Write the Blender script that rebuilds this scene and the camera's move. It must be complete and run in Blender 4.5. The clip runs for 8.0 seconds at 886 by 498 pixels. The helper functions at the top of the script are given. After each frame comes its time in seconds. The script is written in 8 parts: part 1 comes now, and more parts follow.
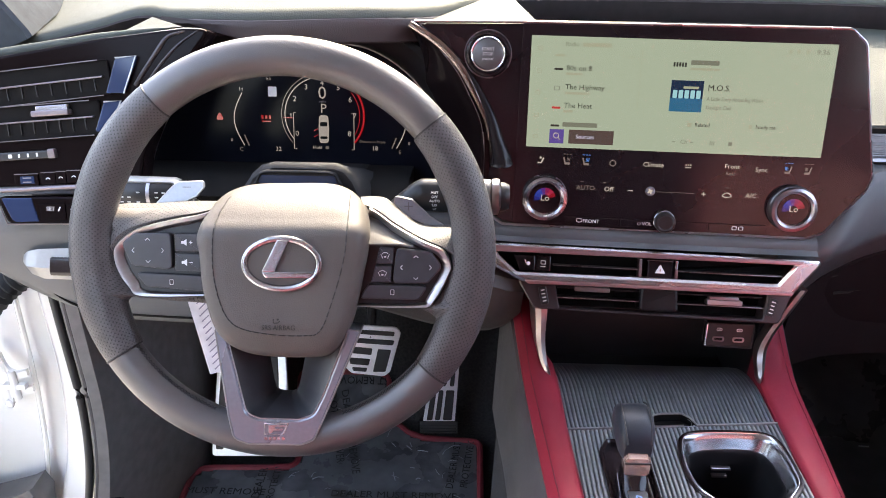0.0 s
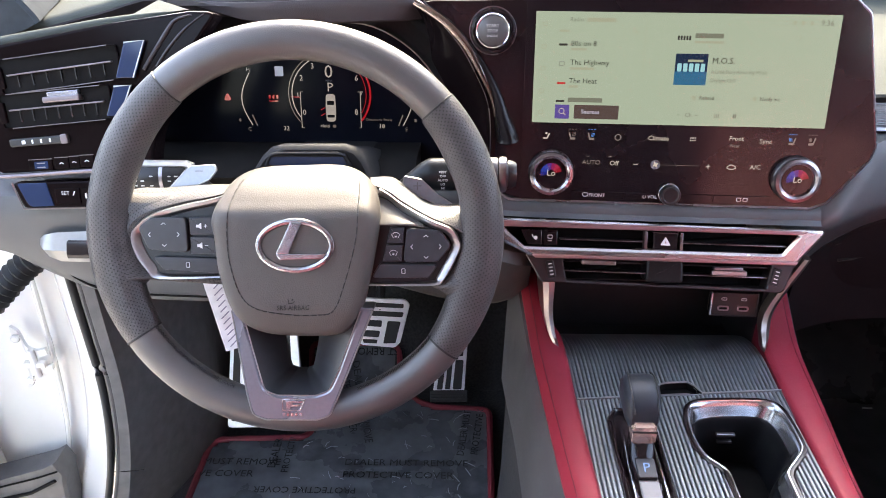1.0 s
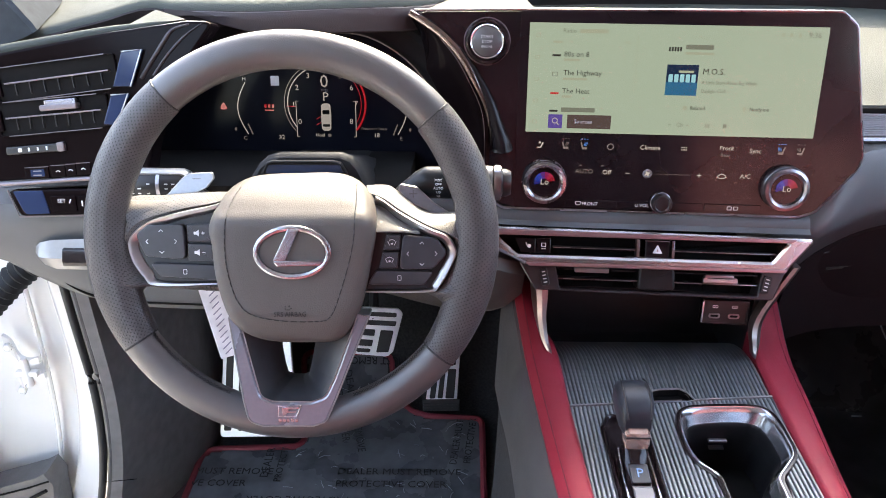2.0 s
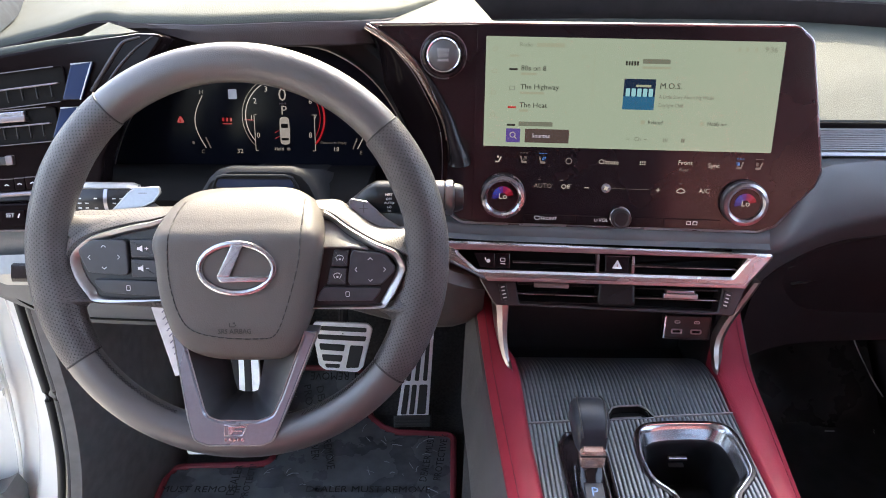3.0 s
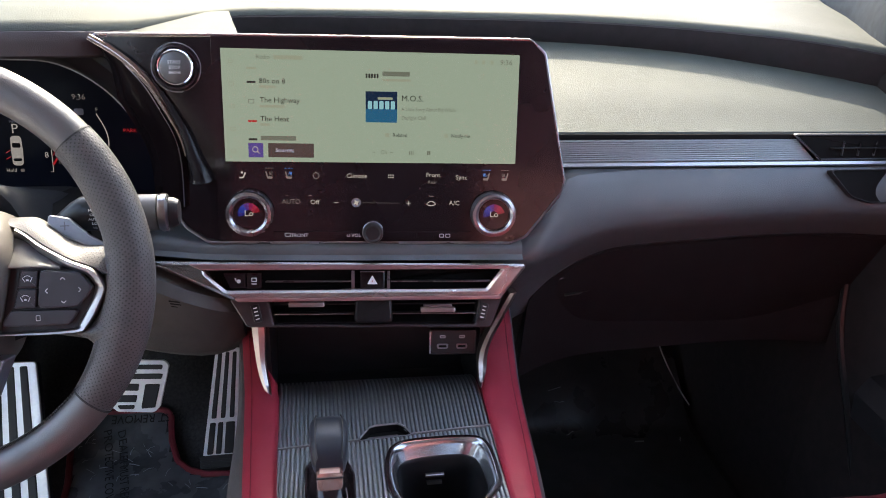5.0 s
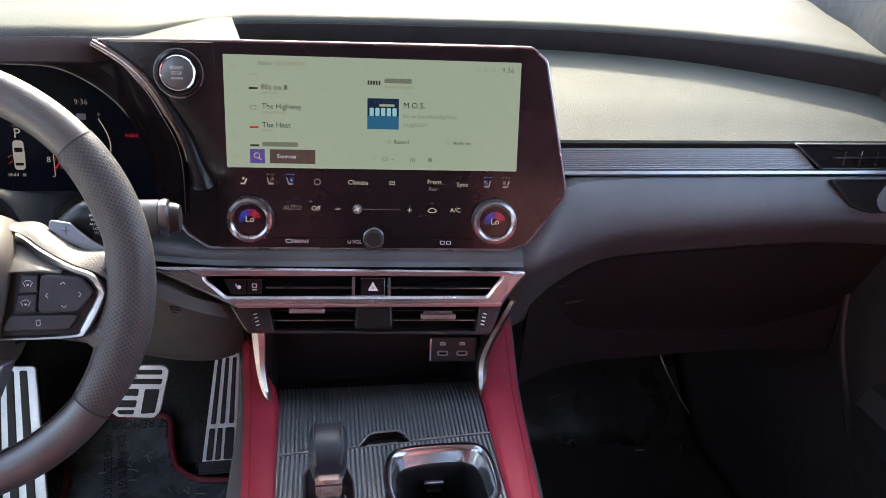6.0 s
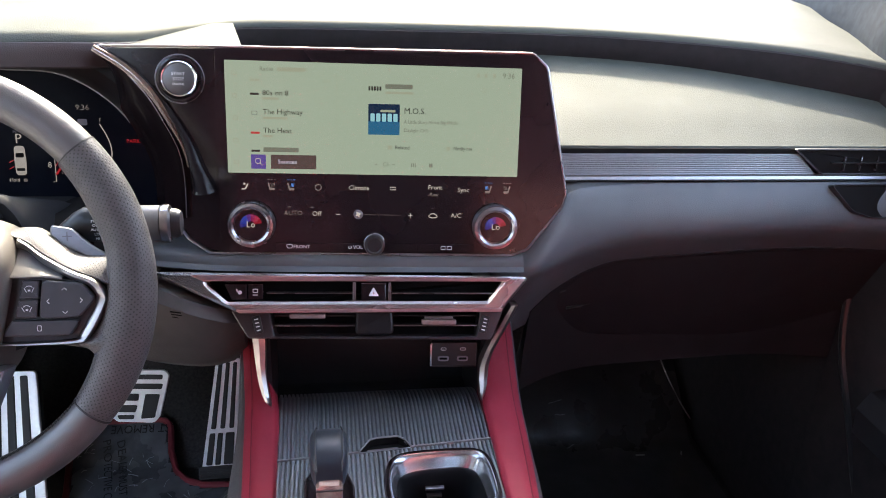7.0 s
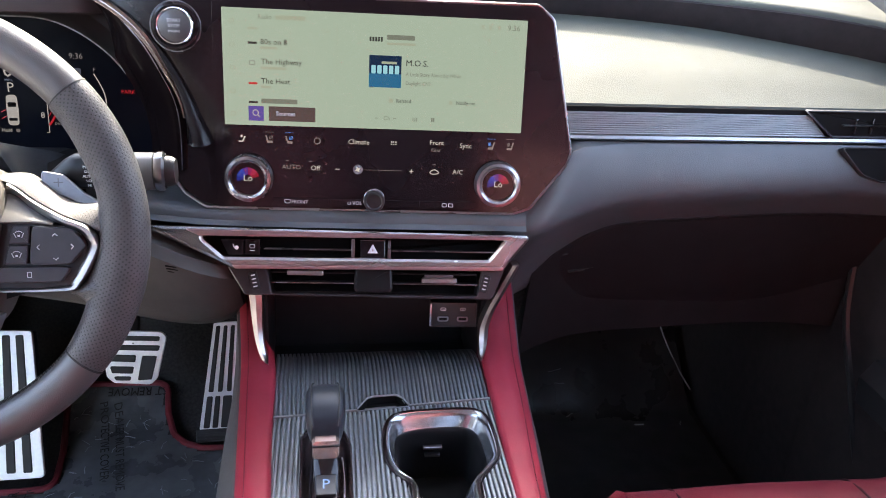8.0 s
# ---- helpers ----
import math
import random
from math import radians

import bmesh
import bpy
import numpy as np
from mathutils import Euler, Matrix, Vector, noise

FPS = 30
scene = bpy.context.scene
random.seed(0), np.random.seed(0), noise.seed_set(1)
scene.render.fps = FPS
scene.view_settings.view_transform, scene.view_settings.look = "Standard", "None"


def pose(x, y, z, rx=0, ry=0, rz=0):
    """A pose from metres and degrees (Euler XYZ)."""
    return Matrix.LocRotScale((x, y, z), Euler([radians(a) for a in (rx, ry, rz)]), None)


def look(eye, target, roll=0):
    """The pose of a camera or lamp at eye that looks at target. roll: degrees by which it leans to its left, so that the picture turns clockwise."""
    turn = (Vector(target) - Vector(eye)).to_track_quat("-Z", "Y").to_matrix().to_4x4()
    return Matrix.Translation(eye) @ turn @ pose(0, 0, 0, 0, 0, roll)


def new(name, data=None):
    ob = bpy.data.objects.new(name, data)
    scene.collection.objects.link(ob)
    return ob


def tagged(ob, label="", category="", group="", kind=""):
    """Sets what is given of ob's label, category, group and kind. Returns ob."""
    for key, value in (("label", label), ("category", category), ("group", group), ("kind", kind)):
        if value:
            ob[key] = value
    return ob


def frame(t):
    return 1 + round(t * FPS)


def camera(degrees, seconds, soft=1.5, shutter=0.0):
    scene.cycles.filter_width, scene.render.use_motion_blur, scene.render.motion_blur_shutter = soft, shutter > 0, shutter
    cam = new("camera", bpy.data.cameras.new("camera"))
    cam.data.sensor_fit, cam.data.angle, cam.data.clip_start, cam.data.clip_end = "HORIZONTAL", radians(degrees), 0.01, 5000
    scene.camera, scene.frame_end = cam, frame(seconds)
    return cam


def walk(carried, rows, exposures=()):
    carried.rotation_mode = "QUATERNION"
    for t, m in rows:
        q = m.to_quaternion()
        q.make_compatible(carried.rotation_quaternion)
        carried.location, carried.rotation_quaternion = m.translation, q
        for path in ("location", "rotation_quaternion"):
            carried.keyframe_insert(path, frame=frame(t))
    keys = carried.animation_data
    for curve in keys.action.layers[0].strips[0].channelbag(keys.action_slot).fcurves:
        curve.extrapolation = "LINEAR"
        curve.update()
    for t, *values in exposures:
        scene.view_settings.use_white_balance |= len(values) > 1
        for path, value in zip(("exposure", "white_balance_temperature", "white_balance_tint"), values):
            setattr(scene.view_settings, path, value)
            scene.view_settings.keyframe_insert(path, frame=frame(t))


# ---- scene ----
cam = camera(60.1, 8.0, soft=0.95)
# seconds, eye, target, roll
PATH = [
    (0, (-0.2284, 0.0985, 1.0070), (-0.2591, 1.8756, 0.0899), 0.92),
    (0.5, (-0.2301, 0.0909, 1.0179), (-0.3023, 1.8322, 0.0368), -0.57),
    (1, (-0.2321, 0.0914, 1.0234), (-0.2749, 1.8260, 0.0288), -0.30),
    (1.5, (-0.2335, 0.0853, 1.0294), (-0.2670, 1.8244, 0.0422), -0.07),
    (1.7, (-0.2371, 0.0831, 1.0246), (-0.2613, 1.8258, 0.0436), 0.05),
    (2.8, (-0.2247, 0.0878, 1.0227), (-0.2352, 1.8518, 0.0803), 0.25),
    (3, (-0.2000, 0.0931, 1.0209), (-0.1932, 1.8592, 0.0824), 0.50),
    (3.5, (-0.1393, 0.0921, 1.0168), (0.0428, 1.8731, 0.1252), 2.52),
    (4, (-0.0925, 0.0988, 1.0032), (0.1667, 1.8795, 0.1303), 2.62),
    (4.5, (-0.0535, 0.0941, 0.9958), (0.2340, 1.8787, 0.1399), 2.43),
    (4.7, (-0.0493, 0.0927, 0.9928), (0.2445, 1.8796, 0.1438), 2.45),
    (5.8, (-0.0479, 0.0947, 0.9945), (0.2521, 1.8880, 0.1615), 2.86),
    (6, (-0.0480, 0.0934, 0.9934), (0.2479, 1.8899, 0.1659), 2.90),
    (6.5, (-0.0477, 0.0947, 0.9935), (0.2476, 1.8925, 0.1684), 2.89),
    (7, (-0.0489, 0.0935, 0.9949), (0.2472, 1.8944, 0.1770), 2.90),
    (7.5, (-0.0492, 0.0955, 0.9929), (0.2457, 1.8990, 0.1802), 3.20),
    (8, (-0.0468, 0.0993, 0.9688), (0.2468, 1.8748, 0.0962), 3.67),
]
STOPS = 3.93
walk(cam, [(t, look(eye, target, roll)) for t, eye, target, roll in PATH],
     exposures=[(0.0, STOPS + 0.12, 8450.0, 18.0), (0.75, STOPS + 0.22, 8350.0, 17.0), (1.5, STOPS + 0.14, 8250.0, 16.0), (2.8, STOPS + 0.06, 8200.0, 15.0), (3.5, STOPS - 0.20, 8050.0, 15.0), (4.5, STOPS - 0.24, 7900.0, 14.0), (6.5, STOPS - 0.14, 7950.0, 14.0), (8.0, STOPS + 0.18, 7800.0, 15.0)])

# ---- light: sky and one sun through the windscreen ----
SUN_ELEVATION, SUN_AZIMUTH = 39.0, 9.0   # degrees; azimuth from straight ahead towards the passenger side
world = bpy.data.worlds.new("sky")
scene.world = world
world.use_nodes = True
wn = world.node_tree
sky = wn.nodes.new("ShaderNodeTexSky")
sky.sky_type, sky.sun_disc = "NISHITA", False
sky.sun_elevation, sky.sun_rotation = radians(SUN_ELEVATION), radians(SUN_AZIMUTH)
wn.links.new(sky.outputs["Color"], wn.nodes["Background"].inputs["Color"])
wn.nodes["Background"].inputs["Strength"].default_value = 0.15
sun_data = bpy.data.lights.new("sun", "SUN")
sun_data.energy, sun_data.angle, sun_data.color = 1.04, radians(0.7), (0.98, 1.0, 0.90)
sun = new("sun", sun_data)
_e, _a = radians(SUN_ELEVATION), radians(SUN_AZIMUTH)
SUN_DIR = Vector((math.cos(_e) * math.sin(_a), math.cos(_e) * math.cos(_a), math.sin(_e)))
sun.matrix_world = look(SUN_DIR * 6, (0, 0, 0))

# ---- materials ----
def material(name, color, rough=0.5, metal=0.0, vary=0.15, scale=60.0, bump=0.0, bump_scale=800.0,
             coat=0.0, stain=None, stain_scale=9.0, stain_amount=0.3, rough_vary=0.08, kind="noise", spec=0.5):
    m = bpy.data.materials.new(name)
    m.use_nodes = True
    nt = m.node_tree
    b = nt.nodes["Principled BSDF"]
    tc = nt.nodes.new("ShaderNodeTexCoord")
    n1 = nt.nodes.new("ShaderNodeTexNoise")
    n1.inputs["Scale"].default_value, n1.inputs["Detail"].default_value = scale, 5
    n2 = nt.nodes.new("ShaderNodeTexNoise")
    n2.inputs["Scale"].default_value, n2.inputs["Detail"].default_value = stain_scale, 6
    for n in (n1, n2):
        nt.links.new(tc.outputs["Object"], n.inputs["Vector"])
    ramp = nt.nodes.new("ShaderNodeMapRange")
    ramp.inputs["From Min"].default_value, ramp.inputs["From Max"].default_value = 0.3, 0.7
    ramp.inputs["To Min"].default_value, ramp.inputs["To Max"].default_value = 1 - vary, 1 + vary
    nt.links.new(n1.outputs["Fac"], ramp.inputs["Value"])
    mul = nt.nodes.new("ShaderNodeMix")
    mul.data_type, mul.blend_type = "RGBA", "MULTIPLY"
    mul.inputs["Factor"].default_value = 1.0
    mul.inputs["A"].default_value = (*color, 1)
    nt.links.new(ramp.outputs["Result"], mul.inputs["B"])
    mix = nt.nodes.new("ShaderNodeMix")
    mix.data_type = "RGBA"
    fac = nt.nodes.new("ShaderNodeMapRange")
    fac.inputs["From Min"].default_value, fac.inputs["From Max"].default_value = 0.48, 0.75
    fac.inputs["To Max"].default_value = stain_amount
    nt.links.new(n2.outputs["Fac"], fac.inputs["Value"])
    nt.links.new(fac.outputs["Result"], mix.inputs["Factor"])
    nt.links.new(mul.outputs["Result"], mix.inputs["A"])
    mix.inputs["B"].default_value = (*(stain or [min(1, c * 1.25 + 0.004) for c in color]), 1)
    nt.links.new(mix.outputs["Result"], b.inputs["Base Color"])
    rr = nt.nodes.new("ShaderNodeMapRange")
    rr.inputs["To Min"].default_value, rr.inputs["To Max"].default_value = max(0.0, rough - rough_vary), min(1, rough + rough_vary)
    nt.links.new(n2.outputs["Fac"], rr.inputs["Value"])
    nt.links.new(rr.outputs["Result"], b.inputs["Roughness"])
    b.inputs["Metallic"].default_value = metal
    b.inputs["Coat Weight"].default_value = coat
    b.inputs["Coat Roughness"].default_value = 0.04
    b.inputs["Specular IOR Level"].default_value = spec
    if bump:
        if kind == "voronoi":
            n3 = nt.nodes.new("ShaderNodeTexVoronoi")
            n3.feature = "F1"
            out = n3.outputs["Distance"]
        else:
            n3 = nt.nodes.new("ShaderNodeTexNoise")
            n3.inputs["Detail"].default_value = 4
            out = n3.outputs["Fac"]
        n3.inputs["Scale"].default_value = bump_scale
        nt.links.new(tc.outputs["Object"], n3.inputs["Vector"])
        bp = nt.nodes.new("ShaderNodeBump")
        bp.inputs["Strength"].default_value, bp.inputs["Distance"].default_value = bump, 0.0006
        nt.links.new(out, bp.inputs["Height"])
        nt.links.new(bp.outputs["Normal"], b.inputs["Normal"])
    return m


def perforated(name, color, rough, pitch, dot):
    """Leather with a staggered grid of small punched holes, laid out in metres by the mesh's UV map."""
    m = material(name, color, rough, bump=0.25, bump_scale=900, kind="voronoi")
    nt = m.node_tree
    b = nt.nodes["Principled BSDF"]
    uv = nt.nodes.new("ShaderNodeUVMap")
    uv.uv_map = "uv"
    holes = []
    for off in (0.0, 0.5):
        vm = nt.nodes.new("ShaderNodeVectorMath")
        vm.operation = "MULTIPLY_ADD"
        vm.inputs[1].default_value = (1 / pitch, 1 / (pitch * 1.0), 0)
        vm.inputs[2].default_value = (off, off, 0)
        nt.links.new(uv.outputs["UV"], vm.inputs[0])
        fr = nt.nodes.new("ShaderNodeVectorMath")
        fr.operation = "FRACTION"
        nt.links.new(vm.outputs[0], fr.inputs[0])
        ds = nt.nodes.new("ShaderNodeVectorMath")
        ds.operation = "DISTANCE"
        ds.inputs[1].default_value = (0.5, 0.5, 0)
        nt.links.new(fr.outputs[0], ds.inputs[0])
        holes.append(ds.outputs["Value"])
    mn = nt.nodes.new("ShaderNodeMath")
    mn.operation = "MINIMUM"
    nt.links.new(holes[0], mn.inputs[0])
    nt.links.new(holes[1], mn.inputs[1])
    mr = nt.nodes.new("ShaderNodeMapRange")
    mr.inputs["From Min"].default_value, mr.inputs["From Max"].default_value = dot * 0.75, dot * 1.15
    nt.links.new(mn.outputs[0], mr.inputs["Value"])
    mx = nt.nodes.new("ShaderNodeMix")
    mx.data_type = "RGBA"
    mx.inputs["A"].default_value = (0.022, 0.020, 0.020, 1)
    src = b.inputs["Base Color"].links[0].from_socket
    nt.links.new(mr.outputs["Result"], mx.inputs["Factor"])
    nt.links.new(src, mx.inputs["B"])
    nt.links.new(mx.outputs["Result"], b.inputs["Base Color"])
    bp = nt.nodes.new("ShaderNodeBump")
    bp.inputs["Strength"].default_value, bp.inputs["Distance"].default_value = 0.6, 0.0005
    nt.links.new(mr.outputs["Result"], bp.inputs["Height"])
    nt.links.new(b.inputs["Normal"].links[0].from_socket, bp.inputs["Normal"])
    nt.links.new(bp.outputs["Normal"], b.inputs["Normal"])
    return m


def glowing(name, color, strength, gloss=0.15):
    m = bpy.data.materials.new(name)
    m.use_nodes = True
    b = m.node_tree.nodes["Principled BSDF"]
    b.inputs["Base Color"].default_value = (0.01, 0.01, 0.01, 1)
    b.inputs["Emission Color"].default_value = (*color, 1)
    b.inputs["Emission Strength"].default_value = strength * 2 ** -STOPS
    b.inputs["Roughness"].default_value = gloss
    return m


WHEEL_LEATHER = material("smooth wheel leather", (0.068, 0.060, 0.058), 0.40, spec=1.0, bump=0.2, bump_scale=1100, kind="voronoi", scale=40, vary=0.08)
WHEEL_PERF = perforated("perforated wheel leather", (0.066, 0.060, 0.060), 0.40, 0.0040, 0.165)
COVER_LEATHER = material("grained airbag cover", (0.098, 0.087, 0.079), 0.54, spec=0.4, bump=0.22, bump_scale=900, kind="voronoi", scale=30, vary=0.06)
DASH = material("dark soft dash plastic", (0.083, 0.087, 0.091), 0.45, bump=0.25, bump_scale=1000, kind="voronoi", scale=25, vary=0.08)
DASH_TOP = material("grained dash top", (0.062, 0.069, 0.062), 0.72, bump=0.4, bump_scale=600, kind="voronoi", scale=25, vary=0.05, spec=0.15, stain_amount=0.06)
HARD = material("hard grey plastic", (0.095, 0.090, 0.088), 0.55, bump=0.35, bump_scale=1200, scale=50)
HARD_DARK = material("dark hard plastic", (0.060, 0.054, 0.050), 0.5, bump=0.35, bump_scale=1200, scale=50)
TRIM_PLASTIC = material("dark plum satin plastic", (0.034, 0.025, 0.027), 0.38, scale=50)
GLOSS = material("piano black", (0.014, 0.0085, 0.0098), 0.14, coat=0.0, scale=6, vary=0.1, rough_vary=0.03, spec=0.42)
SATIN_BLACK = material("satin black plastic", (0.014, 0.013, 0.014), 0.38, scale=50)
VENT_BLACK = material("vent black plastic", (0.010, 0.010, 0.011), 0.35, scale=50, spec=0.3)
# near-black of gaps and slots; on the apron it stands in for shade
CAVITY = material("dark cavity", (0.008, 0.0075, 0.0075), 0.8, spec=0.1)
SILVER = material("satin silver trim", (0.43, 0.415, 0.415), 0.36, metal=1.0, scale=300, vary=0.04, rough_vary=0.05)
DARK_SILVER = material("dark satin metal", (0.33, 0.31, 0.33), 0.28, metal=1.0, scale=300, vary=0.05)
CHROME = material("chrome", (0.85, 0.85, 0.87), 0.14, metal=1.0, vary=0.02, rough_vary=0.03)
COPPER = material("rose metal collar", (0.80, 0.57, 0.48), 0.25, metal=0.75, vary=0.04)
VENT_GLOSS = material("black lacquered plastic", (0.007, 0.0042, 0.0046), 0.12, scale=6, vary=0.1, rough_vary=0.04, spec=0.05)
EDGE_MAUVE = material("dark mauve satin metal", (0.20, 0.165, 0.17), 0.34, metal=0.8, scale=300, vary=0.05)
VISOR = material("plum grained visor", (0.062, 0.050, 0.054), 0.62, bump=0.3, bump_scale=900, kind="voronoi", scale=25, vary=0.06, spec=0.35)
# gloss lacquer whose blue base colour stands for reflected sky
SKY_LACQUER = material("black lacquer with mirrored sky blue", (0.013, 0.028, 0.075), 0.08, scale=20, vary=0.05, rough_vary=0.02, spec=0.35)
# dash plastic darkened to carry the shade under the pad's lip
LIP_SHADE = material("grained plastic darkened as lip shade", (0.021, 0.0165, 0.0185), 0.7, spec=0.2, bump=0.3, bump_scale=1100)
KICK = material("mid grey plastic", (0.19, 0.18, 0.175), 0.55, bump=0.35, bump_scale=1200, scale=50)
POD = material("dark blue-grey plastic", (0.016, 0.017, 0.020), 0.7, spec=0.2, bump=0.3, bump_scale=1100)
RAIL_RED = material("red rail leather", (0.29, 0.021, 0.038), 0.45, bump=0.45, bump_scale=1000, kind="voronoi", scale=30, vary=0.1, spec=0.3)
RED = material("red leather", (0.150, 0.012, 0.021), 0.45, bump=0.45, bump_scale=1000, kind="voronoi", scale=30, vary=0.1)
RAIL_THREAD = material("dark red thread", (0.15, 0.014, 0.024), 0.6)
DARK_THREAD = material("dark thread", (0.02, 0.018, 0.018), 0.6)
RIBBED = material("brushed dark metal panel", (0.25, 0.27, 0.285), 0.42, metal=0.7, scale=200, vary=0.08)
SHIFT_LEATHER = material("shift knob leather", (0.020, 0.024, 0.032), 0.40, bump=0.1, bump_scale=1000, kind="voronoi", spec=0.35)
SIDE_LEATHER = material("console side leather", (0.068, 0.064, 0.065), 0.5, bump=0.45, bump_scale=900, kind="voronoi", scale=25)
CARPET = material("black carpet", (0.042, 0.039, 0.039), 0.95, bump=1.0, bump_scale=1500, scale=200, vary=0.4)
FILM = material("clear plastic film over black carpet mat", (0.100, 0.104, 0.112), 0.28, bump=1.0, bump_scale=60, scale=30, vary=0.3, stain=(0.19, 0.195, 0.205), stain_scale=14, stain_amount=0.45, rough_vary=0.1)
PRINT = material("printed black ink", (0.004, 0.004, 0.004), 0.6)
PIPING = material("red mat piping", (0.20, 0.020, 0.030), 0.6, bump=0.4, bump_scale=900)
RUBBER = material("black rubber", (0.018, 0.018, 0.018), 0.6)
PEDAL_METAL = material("brushed pedal metal", (0.82, 0.82, 0.83), 0.35, metal=0.25, scale=150, vary=0.05)
WHITE = material("white car paint", (0.74, 0.72, 0.69), 0.25, coat=0.6, scale=8, vary=0.02)
LINER = material("pale headlining", (0.55, 0.53, 0.50), 0.9, bump=0.5, bump_scale=900)
PAPER = material("white paper tag", (0.80, 0.80, 0.83), 0.7)
INK = material("grey printed lines", (0.25, 0.25, 0.33), 0.7)
LETTER = material("pale printed legend", (0.75, 0.75, 0.75), 0.5)
DIM_WHITE = material("worn grey legend", (0.60, 0.59, 0.59), 0.5)
DIM_LETTER = material("dim grey legend", (0.18, 0.17, 0.18), 0.5)
ASPHALT = material("pale concrete", (0.55, 0.52, 0.47), 0.9, bump=0.6, bump_scale=150, scale=20, stain_scale=0.7)
SCREEN = glowing("lit display area", (0.487, 0.680, 0.585), 0.60)
UI_DARK = glowing("dark display text", (0.05, 0.055, 0.05), 0.5)
UI_MID = glowing("grey display text", (0.20, 0.245, 0.21), 0.7)
UI_PALE = glowing("faint display text", (0.40, 0.49, 0.40), 0.7)
UI_BOX = glowing("brown display button", (0.085, 0.065, 0.065), 0.8)
UI_PURPLE = glowing("violet display button", (0.09, 0.07, 0.33), 0.9)
UI_BLUE = glowing("blue cover art", (0.01, 0.13, 0.28), 0.9)
UI_NAVY = glowing("navy cover art", (0.004, 0.02, 0.06), 0.9)
UI_CYAN = glowing("cyan lettering blocks", (0.25, 0.60, 0.75), 0.9)
UI_RED = glowing("red display mark", (0.55, 0.05, 0.05), 0.8)
GLOW_WHITE = glowing("white backlight", (0.85, 0.85, 0.85), 0.55)
GLOW_GREY = glowing("dim backlight", (0.5, 0.45, 0.47), 0.35)
GLOW_BLUE = glowing("blue backlight", (0.10, 0.35, 1.0), 0.8)
KNOB_GLOW = [glowing("knob backlight", c, 0.34) for c in ((0.015, 0.04, 0.50), (0.02, 0.09, 0.80), (0.05, 0.12, 0.95), (0.20, 0.06, 0.55), (0.55, 0.03, 0.22), (0.85, 0.05, 0.16), (0.60, 0.015, 0.05))]
CLUSTER_GLASS = material("cluster lens", (0.005, 0.006, 0.010), 0.16, vary=0.1, spec=0.05)
DIAL_WHITE = glowing("white dial light", (0.80, 0.82, 0.85), 0.34)
DIAL_GREY = glowing("dim dial light", (0.5, 0.48, 0.50), 0.20)
DIAL_RED = glowing("red dial light", (0.85, 0.02, 0.04), 0.34)
WING_SATIN = material("dark satin lacquer", (0.012, 0.009, 0.010), 0.24, scale=20, vary=0.1, spec=0.2)
PILLAR = material("grey pillar fabric", (0.045, 0.052, 0.060), 0.95, bump=0.4, bump_scale=900, spec=0.03)
ROSE = material("rose tinted metal", (0.42, 0.25, 0.25), 0.32, metal=0.8, vary=0.05)
BADGE = material("satin badge metal", (0.50, 0.50, 0.52), 0.26, metal=0.9, vary=0.03)
PALE_WALL = material("pale rendered wall", (0.58, 0.56, 0.53), 0.9, bump=0.4, bump_scale=200, stain_scale=2)
GREY_WALL = material("grey block wall", (0.16, 0.16, 0.165), 0.85)
FAR_WALL = material("dark grey wall", (0.06, 0.06, 0.062), 0.85)
SPOKE_METAL = material("dark brushed spoke metal", (0.24, 0.258, 0.30), 0.28, metal=0.55, scale=300, vary=0.05)
LEG_METAL = material("rose tinted dark metal", (0.60, 0.525, 0.50), 0.26, metal=0.95, scale=200, vary=0.05)
BAR_METAL = material("dark rose satin metal", (0.40, 0.345, 0.33), 0.30, metal=0.95, scale=200, vary=0.05)
DECOR = material("ribbed satin decor metal", (0.29, 0.305, 0.315), 0.40, metal=0.35, scale=200, vary=0.06)
CAP_METAL = material("dark brushed button metal", (0.12, 0.12, 0.125), 0.35, metal=0.6, scale=300, vary=0.06)
RIB_BRIGHT = material("bright rose satin metal", (0.32, 0.265, 0.255), 0.16, metal=1.0, scale=200, vary=0.03)
DEEP = material("black door card", (0.028, 0.022, 0.022), 0.85, bump=0.5, bump_scale=900, spec=0.05)
# glovebox plastic, blackened to carry the shade where the pad turns under
GLOVE_SHADE = material("grained plastic blackened as pad shade", (0.020, 0.0155, 0.016), 0.62, bump=0.35, bump_scale=1000, kind="voronoi", scale=30, spec=0.2)
PADDLE = material("satin grey paddle metal", (0.32, 0.335, 0.365), 0.34, metal=0.75, scale=300, vary=0.05)
STALK_SILVER = material("silver painted plastic", (0.28, 0.28, 0.275), 0.35, metal=0.35, scale=200, vary=0.04)
STALK_GREY = material("grey satin stalk plastic", (0.12, 0.12, 0.125), 0.38, metal=0.3, scale=200, vary=0.05)
SPOKE_PERF = perforated("perforated spoke leather", (0.105, 0.097, 0.094), 0.45, 0.0036, 0.15)
TRIM_GREY = material("dark grey switch plastic", (0.036, 0.037, 0.042), 0.42, scale=80)
REAR_DARK = material("dark rear cabin", (0.03, 0.012, 0.015), 0.7)
GLASS = bpy.data.materials.new("window glass")
GLASS.use_nodes = True
_b = GLASS.node_tree.nodes["Principled BSDF"]
_b.inputs["Transmission Weight"].default_value, _b.inputs["Roughness"].default_value = 1.0, 0.0
_b.inputs["IOR"].default_value, _b.inputs["Base Color"].default_value = 1.45, (0.93, 0.97, 0.95, 1)

